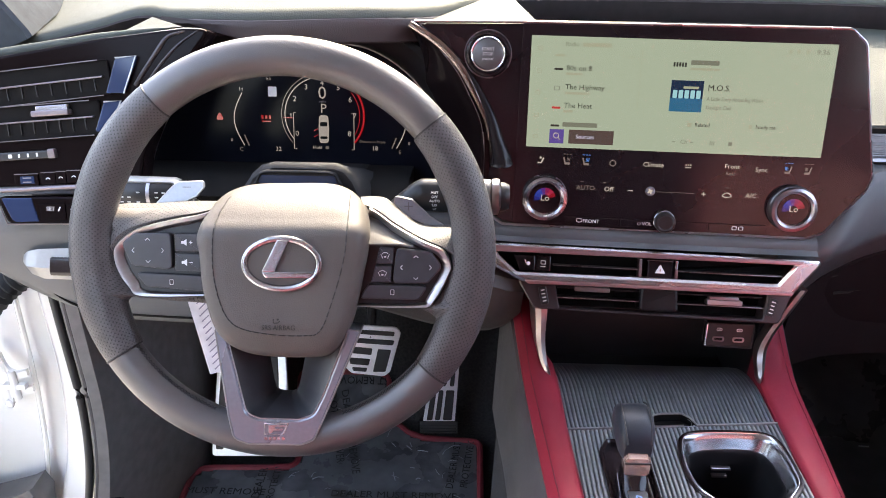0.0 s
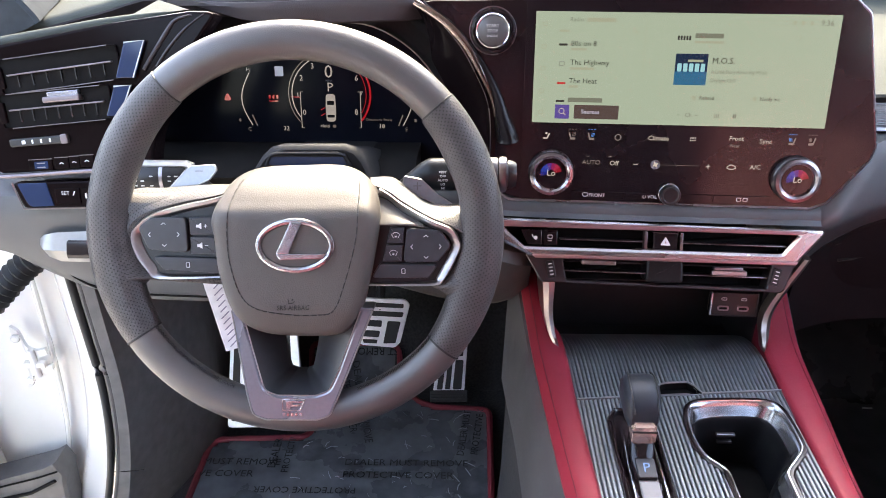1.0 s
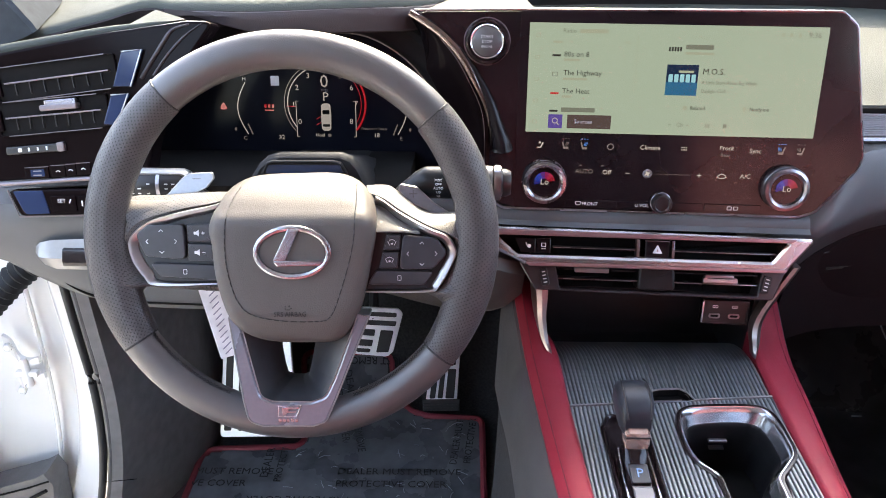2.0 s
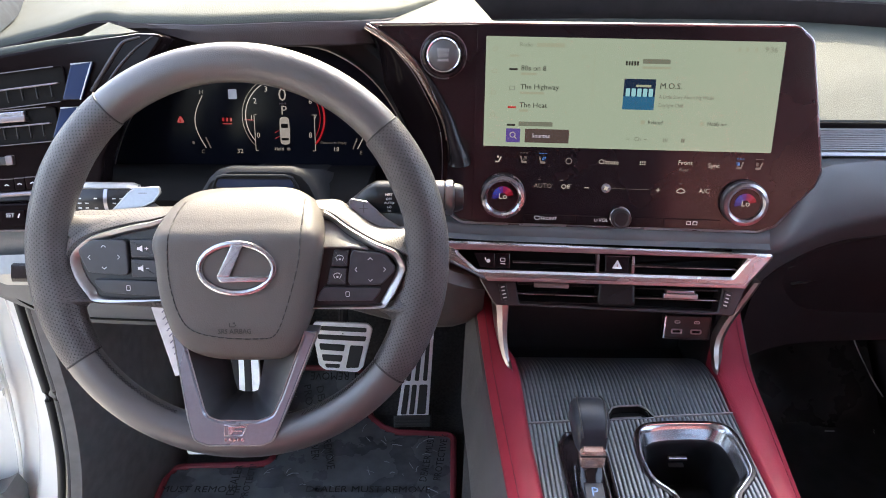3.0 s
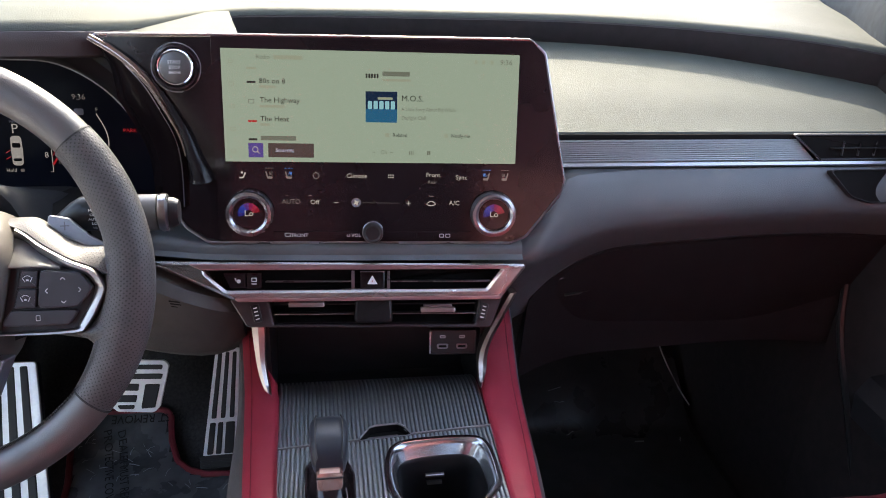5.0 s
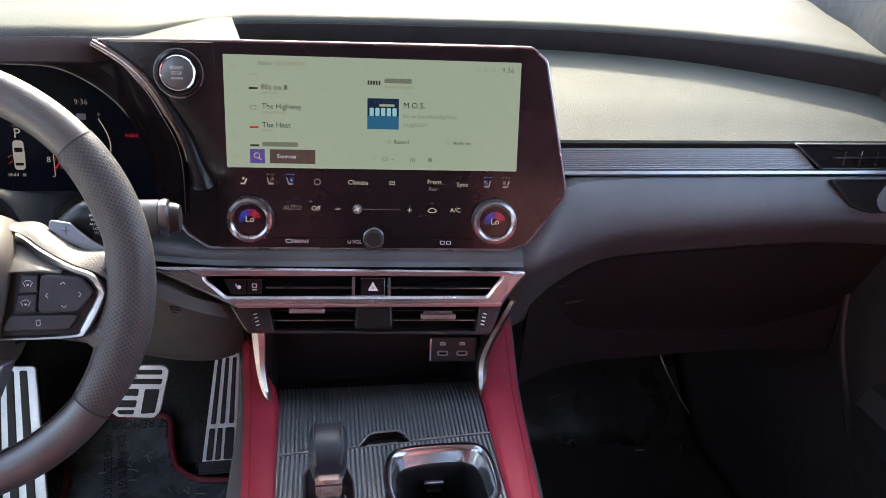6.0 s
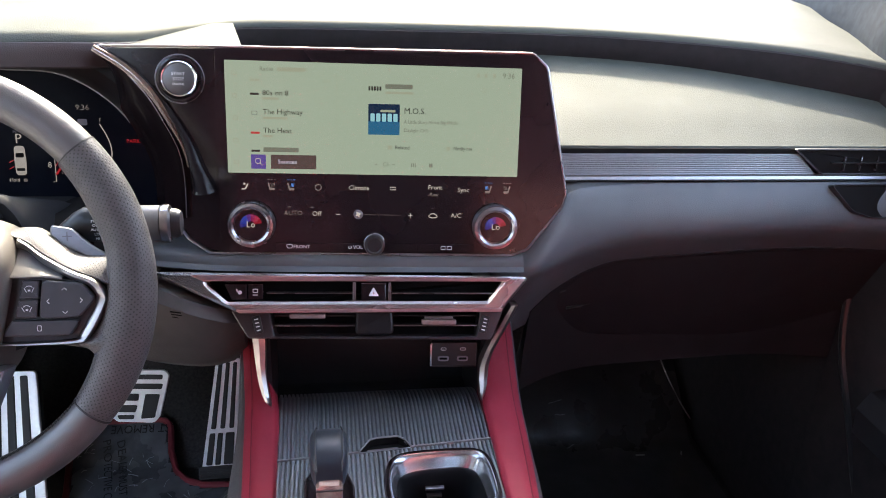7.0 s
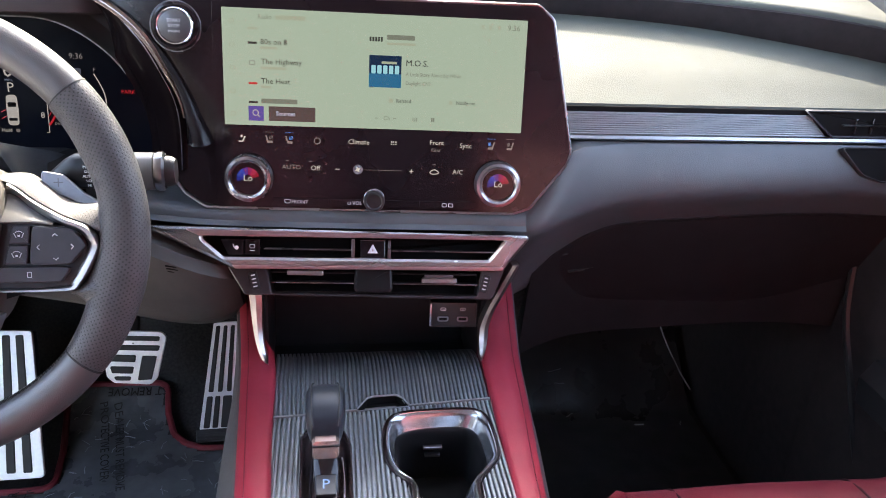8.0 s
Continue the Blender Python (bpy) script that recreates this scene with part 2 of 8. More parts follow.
# ---- mesh helpers ----
def part(name, bm, mat, parent=None, label="", flat=False, sharp=38):
    me = bpy.data.meshes.new(name)
    bmesh.ops.recalc_face_normals(bm, faces=bm.faces[:])
    lim = radians(sharp)
    level = bm.faces.layers.int.get("level")
    for f in bm.faces:
        f.smooth = not (flat or (level and f[level]))
    for e in bm.edges:
        if len(e.link_faces) == 2 and e.calc_face_angle(0) > lim:
            e.smooth = False
    bm.to_mesh(me)
    bm.free()
    me.materials.append(mat)
    ob = new(name, me)
    ob.parent = parent
    if label:
        ob["label"] = label
    return ob


def thing(name, label, category, m=None, group="", kind=""):
    e = new(name)
    e.empty_display_size = 0.02
    if m is not None:
        e.matrix_basis = m
    return tagged(e, label, category, group, kind)


def axes(o, u, v):
    """A frame with origin o, x along u, y along v and z out of their plane."""
    u, v = Vector(u).normalized(), Vector(v)
    v = (v - v.dot(u) * u).normalized()
    n = u.cross(v)
    m = Matrix((u, v, n)).transposed().to_4x4()
    m.translation = o
    return m


def rpoly(pts, r=0.002, seg=4):
    """A polygon with rounded corners; r one radius or one for each corner."""
    out, n = [], len(pts)
    rs = r if isinstance(r, (list, tuple)) else [r] * n
    for i in range(n):
        p, a, b = Vector(pts[i]), Vector(pts[i - 1]), Vector(pts[(i + 1) % n])
        da, db = (a - p), (b - p)
        la, lb = da.length, db.length
        da, db = da / la, db / lb
        ang = da.angle(db) if la and lb else math.pi
        cut = min(rs[i] / max(math.tan(ang / 2), 0.05), 0.48 * min(la, lb))
        q0, q1 = p + da * cut, p + db * cut
        for k in range(seg + 1):
            t = k / seg
            out.append((1 - t) ** 2 * q0 + 2 * t * (1 - t) * p + t * t * q1)
    return out


def rrect(w, h, r=0.002, cx=0.0, cy=0.0, seg=4):
    return rpoly([(cx - w / 2, cy - h / 2), (cx + w / 2, cy - h / 2), (cx + w / 2, cy + h / 2), (cx - w / 2, cy + h / 2)], r, seg)


def disc(r, cx=0.0, cy=0.0, seg=32, ry=None):
    return [Vector((cx + r * math.cos(2 * math.pi * k / seg), cy + (ry or r) * math.sin(2 * math.pi * k / seg))) for k in range(seg)]


def offset(poly, d):
    """The polygon moved inwards by d."""
    n = len(poly)
    area = sum(poly[i - 1].x * poly[i].y - poly[i].x * poly[i - 1].y for i in range(n))
    s = 1 if area > 0 else -1
    out = []
    for i in range(n):
        e1, e2 = poly[i] - poly[i - 1], poly[(i + 1) % n] - poly[i]
        if e1.length < 1e-9:
            e1 = poly[i] - poly[i - 2]
        if e2.length < 1e-9:
            e2 = poly[(i + 2) % n] - poly[i]
        n1, n2 = Vector((-e1.y, e1.x)).normalized(), Vector((-e2.y, e2.x)).normalized()
        m = n1 + n2
        m = m / max(m.length_squared / 2, 0.35)
        out.append(poly[i] + m * d * s)
    return out


def plate(poly, z0, z1, bev=0.0008, seg=2, bm=None, m=None):
    """A slab with the outline poly from height z0 to z1, its upper edge rounded."""
    bm = bm or bmesh.new()
    level = bm.faces.layers.int.get("level") or bm.faces.layers.int.new("level")
    m = m or Matrix()
    poly = [Vector(p[:2]) for p in poly]
    levels = [(0.0, z0)]
    if bev > 0:
        for k in range(seg + 1):
            a = math.pi / 2 * k / seg
            levels.append((bev * (1 - math.cos(a)), z1 - bev + bev * math.sin(a)))
    else:
        levels.append((0.0, z1))
    rings = []
    for d, z in levels:
        ring = offset(poly, d) if d else poly
        rings.append([bm.verts.new(m @ Vector((p.x, p.y, z))) for p in ring])
    n = len(poly)
    for a, b in zip(rings, rings[1:]):
        for i in range(n):
            bm.faces.new((a[i - 1], a[i], b[i], b[i - 1]))
    bm.faces.new(rings[-1])[level] = 1
    bm.faces.new(rings[0][::-1])[level] = 1
    return bm


def hoop(outer, inner, z0, z1, bev=0.0008, bm=None, m=None):
    """A slab with a hole; both outlines have the same number of points."""
    bm = bm or bmesh.new()
    m = m or Matrix()
    outer, inner = [Vector(p[:2]) for p in outer], [Vector(p[:2]) for p in inner]
    oi, ii = offset(outer, bev), offset(inner, -bev)
    rows = [(outer, z0), (outer, z1 - bev), (oi, z1), (ii, z1), (inner, z1 - bev), (inner, z0)]
    rings = [[bm.verts.new(m @ Vector((p.x, p.y, z))) for p in ring] for ring, z in rows]
    n = len(outer)
    for k in range(len(rings)):
        a, b = rings[k - 1], rings[k]
        for i in range(n):
            bm.faces.new((a[i - 1], a[i], b[i], b[i - 1]))
    return bm


def loft(rows, closed=True, caps=True, ring=False, bm=None, uv=None):
    """A skin through rows of points; closed: each row is a loop; ring: the last row meets the first."""
    bm = bm or bmesh.new()
    vs = [[bm.verts.new(Vector(p)) for p in row] for row in rows]
    n, lay = len(rows[0]), bm.loops.layers.uv.new("uv") if uv else None
    for k in range(len(vs) if ring else len(vs) - 1):
        a, b = vs[k], vs[(k + 1) % len(vs)]
        for i in range(n if closed else n - 1):
            j = (i + 1) % n
            f = bm.faces.new((a[i], a[j], b[j], b[i]))
            if uv:
                for loop, (kk, ii) in zip(f.loops, ((k, i), (k, i + 1), (k + 1, i + 1), (k + 1, i))):
                    loop[lay].uv = uv(kk, ii)
    if caps and closed and not ring:
        bm.faces.new(vs[0])
        bm.faces.new(vs[-1][::-1])
    return bm


def tube(path, r, seg=8, closed=False, wide=1.0, up=(0, 0, 1), bm=None):
    """A round or flattened (wide) bar along a path; r one radius or one for each point."""
    path = [Vector(p) for p in path]
    n, rows = len(path), []
    up = Vector(up)
    for i, p in enumerate(path):
        a = path[i - 1] if (i or closed) else p
        b = path[(i + 1) % n] if (i < n - 1 or closed) else p
        d = (b - a).normalized()
        s = d.cross(up)
        s = s.normalized() if s.length > 1e-5 else d.orthogonal().normalized()
        w = s.cross(d)
        rad = r[i] if isinstance(r, (list, tuple)) else r
        rows.append([p + s * rad * wide * math.cos(2 * math.pi * k / seg) + w * rad * math.sin(2 * math.pi * k / seg) for k in range(seg)])
    return loft(rows, True, True, closed, bm)


def lathe(profile, seg=40, cx=0.0, cy=0.0, bm=None, m=None):
    """Turned about z; profile of (radius, height) from the outside in."""
    m = m or Matrix()
    rows = [[m @ Vector((cx + r * math.cos(2 * math.pi * k / seg), cy + r * math.sin(2 * math.pi * k / seg), z)) for k in range(seg)] for r, z in profile]
    return loft(rows, True, True, False, bm)


def curve(pts, n=8):
    """A smooth line through points (Catmull-Rom)."""
    pts = [Vector(p) for p in pts]
    out = []
    for i in range(len(pts) - 1):
        a, b, c, d = pts[max(i - 1, 0)], pts[i], pts[i + 1], pts[min(i + 2, len(pts) - 1)]
        for k in range(n):
            t = k / n
            out.append(0.5 * ((2 * b) + (c - a) * t + (2 * a - 5 * b + 4 * c - d) * t * t + (3 * b - a - 3 * c + d) * t ** 3))
    return out + [pts[-1]]


def closed_curve(pts, n=6):
    pts = [Vector(p) for p in pts]
    m, out = len(pts), []
    for i in range(m):
        a, b, c, d = pts[i - 1], pts[i], pts[(i + 1) % m], pts[(i + 2) % m]
        for k in range(n):
            t = k / n
            out.append(0.5 * ((2 * b) + (c - a) * t + (2 * a - 5 * b + 4 * c - d) * t * t + (3 * b - a - 3 * c + d) * t ** 3))
    return out


def box(x0, x1, y0, y1, z0, z1, bev=0.001, bm=None, m=None):
    return plate([Vector(p) for p in ((x0, y0), (x1, y0), (x1, y1), (x0, y1))], z0, z1, bev, 2, bm, m)


def mid(x, y, z, turn=0.0):
    return Matrix.Translation((x, y, z)) @ Matrix.Rotation(radians(turn), 4, "Z")


def text(string, x, y, z, size, mat, parent, turn=0.0, align="LEFT", name="lettering", stretch=1.0):
    cu = bpy.data.curves.new("t", "FONT")
    cu.body, cu.size, cu.align_x, cu.align_y = string, size, align, "CENTER"
    cu.extrude, cu.resolution_u = 0.00015, 2
    tmp = bpy.data.objects.new("t", cu)
    scene.collection.objects.link(tmp)
    me = bpy.data.meshes.new_from_object(tmp.evaluated_get(bpy.context.evaluated_depsgraph_get()))
    bpy.data.objects.remove(tmp)
    me.transform(mid(x, y, z, turn) @ Matrix.Diagonal((stretch, 1, 1, 1)))
    me.name = name
    me.materials.clear()
    me.materials.append(mat)
    ob = new(name, me)
    ob.parent = parent
    return ob


def strip(w, h, x, y, z, mat, parent, name="mark", thick=0.0003, turn=0.0):
    """A small flat printed or lit mark."""
    bm = plate(rrect(w, h, min(w, h) * 0.2, seg=2), 0, thick, 0, bm=None, m=mid(x, y, z, turn))
    return part(name, bm, mat, parent)


def interp(table, x):
    """Smooth values from rows of (x, a, b, ...)."""
    cols = list(zip(*table))
    out = []
    for c in cols[1:]:
        i = max(0, min(len(cols[0]) - 2, sum(v <= x for v in cols[0]) - 1))
        x0, x1 = cols[0][i], cols[0][i + 1]
        t = max(0.0, min(1.0, (x - x0) / (x1 - x0)))
        s0 = (c[i + 1] - c[i - 1]) / (cols[0][i + 1] - cols[0][i - 1]) if i else (c[1] - c[0]) / (x1 - x0)
        s1 = (c[i + 2] - c[i]) / (cols[0][i + 2] - cols[0][i]) if i + 2 < len(c) else (c[i + 1] - c[i]) / (x1 - x0)
        d = x1 - x0
        out.append((2 * t ** 3 - 3 * t * t + 1) * c[i] + (t ** 3 - 2 * t * t + t) * d * s0 + (3 * t * t - 2 * t ** 3) * c[i + 1] + (t ** 3 - t * t) * d * s1)
    return out


def steps(a, b, n):
    return [a + (b - a) * k / n for k in range(n + 1)]

# ---- the car's shell: floor, sides, roof, glass and the ground outside ----
def shell():
    ground = part("ground", box(-30, 30, -30, 30, -0.46, -0.40, 0), ASPHALT)
    tagged(ground, "pale concrete parking ground outside the car", "ground", kind="structure")
    floor = part("floor", box(-0.74, 0.74, -0.9, 1.30, -0.06, 0.0, 0), CARPET)
    tagged(floor, "black carpeted car floor", "floor", kind="structure")
    rows = []
    for x in steps(-0.76, 0.74, 12):
        rows.append([(x, 1.30, 0.0), (x, 1.36, 0.02), (x, 1.52, 0.16), (x, 1.60, 0.35), (x, 1.625, 0.845), (x, 1.66, 0.845), (x, 1.66, 0.0), (x, 1.36, -0.05)])
    wall = part("wall_front", loft(rows), CARPET)
    tagged(wall, "black carpeted toe board and bulkhead", "bulkhead", kind="structure")
    roof = part("ceiling", loft([[(x, -1.0, 1.30), (x, 0.2, 1.33), (x, 0.72, 1.285), (x, 0.775, 1.29), (x, 0.775, 1.32), (x, 0.2, 1.39), (x, -1.0, 1.36)] for x in steps(-0.62, 0.62, 6)]), LINER)
    tagged(roof, "pale fabric roof lining", "ceiling", kind="structure")
    back = part("wall_back", box(-0.80, 0.80, -1.02, -0.95, -0.05, 1.36, 0.01), REAR_DARK)
    tagged(back, "dark rear of the cabin", "wall", kind="structure")
    # side bodywork above and below the windows
    for s, nm in ((1, "wall_right"), (-1, "wall_left")):
        bm = bmesh.new()
        pillar = curve([(s * 0.62, 0.76, 1.295), (s * 0.78, 1.12, 1.09), (s * 0.97, 1.46, 0.84)], 8)
        if s < 0:
            tube(curve([(s * 0.775, 0.93, 0.77), (s * 0.79, 1.05, 0.79), (s * 0.83, 1.25, 0.85), (s * 0.88, 1.44, 0.87)], 5), 0.035, 16, bm=bm)
        tube(pillar, 0.035, 16, bm=bm)
        # sail trim that stands on the end of the dash
        if s < 0:
            loft([[(s * x * g, y, z + dz) for x, z in ((0.82, 0.76), (0.748, 0.803), (0.716, 0.814), (0.703, 0.820), (0.706, 0.827), (0.722, 0.850), (0.745, 0.880), (0.82, 0.93))] for y, g, dz in ((0.940, 1.0, 0.0), (0.945, 0.995, 0.002), (1.05, 1.03, 0.004), (1.25, 1.12, 0.0))], bm=bm)
        if s > 0:
            rows = []
            for x, y in ((0.692, 0.93), (0.703, 1.05), (0.735, 1.13), (0.775, 1.24), (0.79, 1.34), (0.81, 1.49)):
                rows.append([(x + 0.004, y, 0.78), (x, y, 0.846), (x + 0.006, y, 0.875), (x + 0.020, y - 0.01, 0.965), (x + 0.08, y - 0.01, 0.965), (x + 0.10, y, 0.78)])
            loft(rows, bm=bm)
        tube([(s * 0.60, -1.0, 1.30), (s * 0.62, 0.2, 1.32), (s * 0.60, 0.76, 1.295)], 0.045, 8, bm=bm)
        box(s * 0.70 - 0.03, s * 0.70 + 0.03, -0.98, -0.42, -0.05, 1.32, 0.01, bm)
        tube([(s * 0.62, -0.42, 1.30), (s * 0.70, -0.42, 0.80), (s * 0.73, -0.42, 0.0)], 0.06, 8, bm=bm)
        if s > 0:
            low = part("wall_lower", box(0.70, 0.80, -0.36, 1.66, -0.05, 0.80, 0.01), DEEP)
            tagged(low, "black trimmed lower side of the passenger footwell", "side trim", kind="structure")
        tagged(part(nm, bm, PILLAR), "dark trimmed side pillars of the cabin", "pillar", kind="structure")
    quarter = part("trim_quarter", plate(rpoly([Vector(q) for q in ((-1.05, 0.87), (-1.05, 0.68), (-0.79, 0.68), (-0.79, 0.80), (-0.765, 0.87))], 0.004, 3), 0.0, 0.012, 0.003, m=axes((0, 1.112, 0), (1, 0, 0), (0, 0, 1))), KICK)
    tagged(quarter, "grey quarter trim between pillar and dash", "trim", kind="structure")
    wind = part("window_1", loft([[(x, 0.77, 1.295), (x, 1.15, 1.09 - 0.1 * x * x), (x, 1.62, 0.83)] for x in steps(-0.60, 0.60, 8)], closed=False), GLASS)
    tagged(wind, "clear windscreen", "windscreen", kind="structure")
    wind.visible_shadow = False
    # unseen pale wall, added; it bounces light towards the open door
    far = part("wall_far", box(-4.6, -4.4, -8, 8, -0.40, 1.1, 0), PALE_WALL)
    # unseen van-sized block, added to keep bright sky out of gloss reflections
    van = part("sky_blocker", box(-5.4, -3.2, -8.8, -1.6, -0.40, 2.9, 0.15), FAR_WALL)
    # unseen wall, added to cut the skylight through the passenger window
    near = part("wall_near", box(2.1, 2.4, -8, 8, -0.40, 1.3, 0.02), GREY_WALL)
    tagged(near, "unseen grey wall added to dim the passenger side", "wall", kind="structure")
    tagged(van, "unseen dark block added to keep sky out of reflections", "van")
    tagged(far, "unseen pale wall added beyond the driver's side", "wall", kind="structure")


shell()

# ---- left hinge pillar, kick panel and sill of the open driver's door ----
def sweep(z):
    """How far the door opening's edge swings outwards towards the sill."""
    return -0.13 * ((0.36 - z) / 0.46) ** 2 + 0.003 if z < 0.36 else 0.003 - 0.05 * (z - 0.36) * (0.5 - (z - 0.36))


def door_opening():
    # white painted pillar that curves round from the seal to the outer skin
    prof = [(-0.735, 0.93), (-0.745, 0.965), (-0.765, 0.985), (-0.795, 0.99), (-0.806, 1.0), (-0.810, 1.02), (-0.83, 1.03), (-0.93, 1.03), (-1.0, 1.01), (-1.04, 1.04), (-1.04, 1.2), (-0.735, 1.2)]
    rows = []
    for z in steps(-0.10, 0.80, 36):
        sw = sweep(z)
        rows.append([(x + sw, y, z) for x, y in prof])
    p = part("wall_left_pillar", loft(rows), WHITE)
    tagged(p, "white painted hinge pillar of the open door", "car body", kind="structure")
    seal = thing("door_seal", "black rubber door seal along the white pillar", "seal")
    line = [(sweep(z) - 0.735, 0.918, z) for z in steps(-0.1, 0.56, 40)]
    part("bead", tube(line, 0.0055, 10), RUBBER, seal)
    part("lip", tube([(x + 0.011, y + 0.0, z) for x, y, z in line], 0.0035, 8), HARD, seal)
    kick = thing("kick_panel", "grey plastic kick panel beside the footwell", "trim panel")
    rows = []
    for z in steps(-0.05, 0.53, 30):
        sw = sweep(z)
        rows.append([(-0.721 + sw, 0.916, z), (-0.708 + sw * 0.9, 0.921, z), (-0.690 + sw * 0.5, 1.0, z), (-0.668, 1.15, z), (-0.72, 1.64, z), (-0.75, 1.64, z), (-0.75, 0.94, z)])
    part("panel", loft(rows), KICK, kick)
    part("seam", tube([(-0.752, 0.9155, 0.159), (-0.735, 0.9175, 0.158), (-0.708, 0.9240, 0.156)], 0.0006, 6), CAVITY, kick)
    # hinge between pillar and door
    h = thing("hinge_assembly", "white painted steel door hinge with bolts", "hinge")

    def strap(pts, high):
        """A bent steel strap with its own height at each point."""
        line = curve(pts, 5)
        tall = [p.x for p in curve([(q, 0, 0) for q in high], 5)]
        return loft([[p + Vector((0, -0.003, -q)), p + Vector((0, -0.0035, 0)), p + Vector((0, -0.003, q)), p + Vector((0, 0.003, q)), p + Vector((0, 0.003, -q))] for p, q in zip(line, tall)])
    part("upper_strap", strap([(-0.897, 1.004, 0.350), (-0.884, 1.000, 0.342), (-0.870, 0.988, 0.332), (-0.852, 0.978, 0.334), (-0.834, 0.976, 0.340)], [0.014, 0.015, 0.008, 0.006, 0.005]), WHITE, h, "white bent steel strap")
    part("lower_strap", strap([(-0.899, 1.004, 0.264), (-0.888, 1.000, 0.276), (-0.874, 0.988, 0.294), (-0.855, 0.978, 0.302), (-0.832, 0.976, 0.312)], [0.014, 0.020, 0.009, 0.006, 0.005]), WHITE, h, "white bent steel strap")
    part("pin", lathe([(0.0055, 0.296), (0.0055, 0.340), (0.004, 0.344)], 12, -0.856, 0.972), WHITE, h)
    part("check_arm", box(-0.872, -0.840, 0.968, 0.978, 0.314, 0.322, 0.002), WHITE, h)
    for x, z in ((-0.888, 0.348), (-0.887, 0.268)):
        part("bolt", lathe([(0.007, 0), (0.007, 0.005), (0.005, 0.0065)], 6, m=Matrix.Translation((x, 0.997, z)) @ Matrix.Rotation(radians(90), 4, "X")), WHITE, h, "painted bolt")
    part("pillar_crease", tube(curve([(-0.852, 1.022, 0.50), (-0.848, 1.010, 0.36), (-0.850, 1.008, 0.28), (-0.862, 1.012, 0.18), (-0.880, 1.020, 0.10)], 6), 0.004, 8), WHITE, h, "pressed edge in the pillar")
    # ribbed rubber wiring boot
    b = thing("wiring_boot", "black ribbed rubber wiring boot between door and pillar", "cable boot")
    path = curve([(-0.785, 0.965, 0.515), (-0.815, 0.955, 0.495), (-0.850, 0.945, 0.462), (-0.885, 0.93, 0.43), (-0.93, 0.90, 0.40)], 9)
    part("sleeve", tube(path, [0.0175 + 0.0028 * math.cos(k * math.pi) for k in range(len(path))], 14), RUBBER, b)
    # door swung open, its inner lower edge just in view
    d = thing("driver_door", "white open driver's door with dark inner trim", "car door")
    part("shell", loft([[(-0.98, 0.96, z), (-1.00, 1.03, z), (-1.96, 0.70, z), (-1.94, 0.63, z)] for z in (0.0, 0.85)]), WHITE, d)
    part("inner_trim", loft([[(-0.985, 0.925, z), (-0.98, 0.957, z), (-1.935, 0.627, z), (-1.92, 0.59, z)] for z in (0.03, 0.82)]), SATIN_BLACK, d)
    part("lower_trim", loft([[(-0.872 + q, y, -0.05), (-0.862 + q, y, 0.085), (-0.858 + q, y, 0.108), (-0.868 + q, y, 0.132), (-0.884 + q, y, 0.122), (-0.97 + q, y, 0.092), (-1.15, y, 0.035), (-1.15, y, -0.05)] for q, y in ((-0.004, 0.955), (0.0, 0.96), (0.0, 1.0))]), HARD, d, "dark lower trim edge")
    part("trim_groove", tube([(-0.874, 0.953, 0.098), (-0.92, 0.953, 0.070), (-1.0, 0.953, 0.045)], 0.003, 8), CAVITY, d)
    part("trim_groove", tube([(-0.866, 0.953, 0.118), (-0.90, 0.953, 0.104), (-1.0, 0.953, 0.071)], 0.0015, 6), CAVITY, d)
    s = thing("door_sill", "dark plastic sill trim in the door opening", "sill")
    part("trim", loft([[(-0.76, y, -0.05), (-0.76, y, 0.03), (-0.80, y, 0.05), (-0.88, y, 0.045), (-0.90, y, 0.02), (-0.90, y, -0.05)] for y in (0.0, 0.6, 0.80, 0.86)]), HARD, s)


door_opening()

# ---- dashboard ----
# station x, lip y and lip height of the upper pad
LIP = [(-0.80, 0.945, 0.804), (-0.70, 0.957, 0.822), (-0.66, 0.960, 0.832), (-0.63, 0.961, 0.839), (-0.60, 0.962, 0.848), (-0.574, 0.961, 0.8535), (-0.558, 0.957, 0.8510), (-0.52, 0.947, 0.853), (-0.45, 0.93, 0.856), (-0.38, 0.93, 0.859),
       (-0.32, 0.935, 0.860), (-0.285, 0.95, 0.858), (-0.25, 1.0, 0.852), (-0.21, 1.09, 0.847), (-0.165, 1.150, 0.8455), (-0.08, 1.170, 0.845), (0.045, 1.176, 0.845),
       (0.287, 1.171, 0.845), (0.44, 1.145, 0.843), (0.572, 1.105, 0.839), (0.626, 1.082, 0.836), (0.66, 1.066, 0.833), (0.74, 1.03, 0.828), (0.80, 1.18, 0.835), (0.98, 1.45, 0.845)]


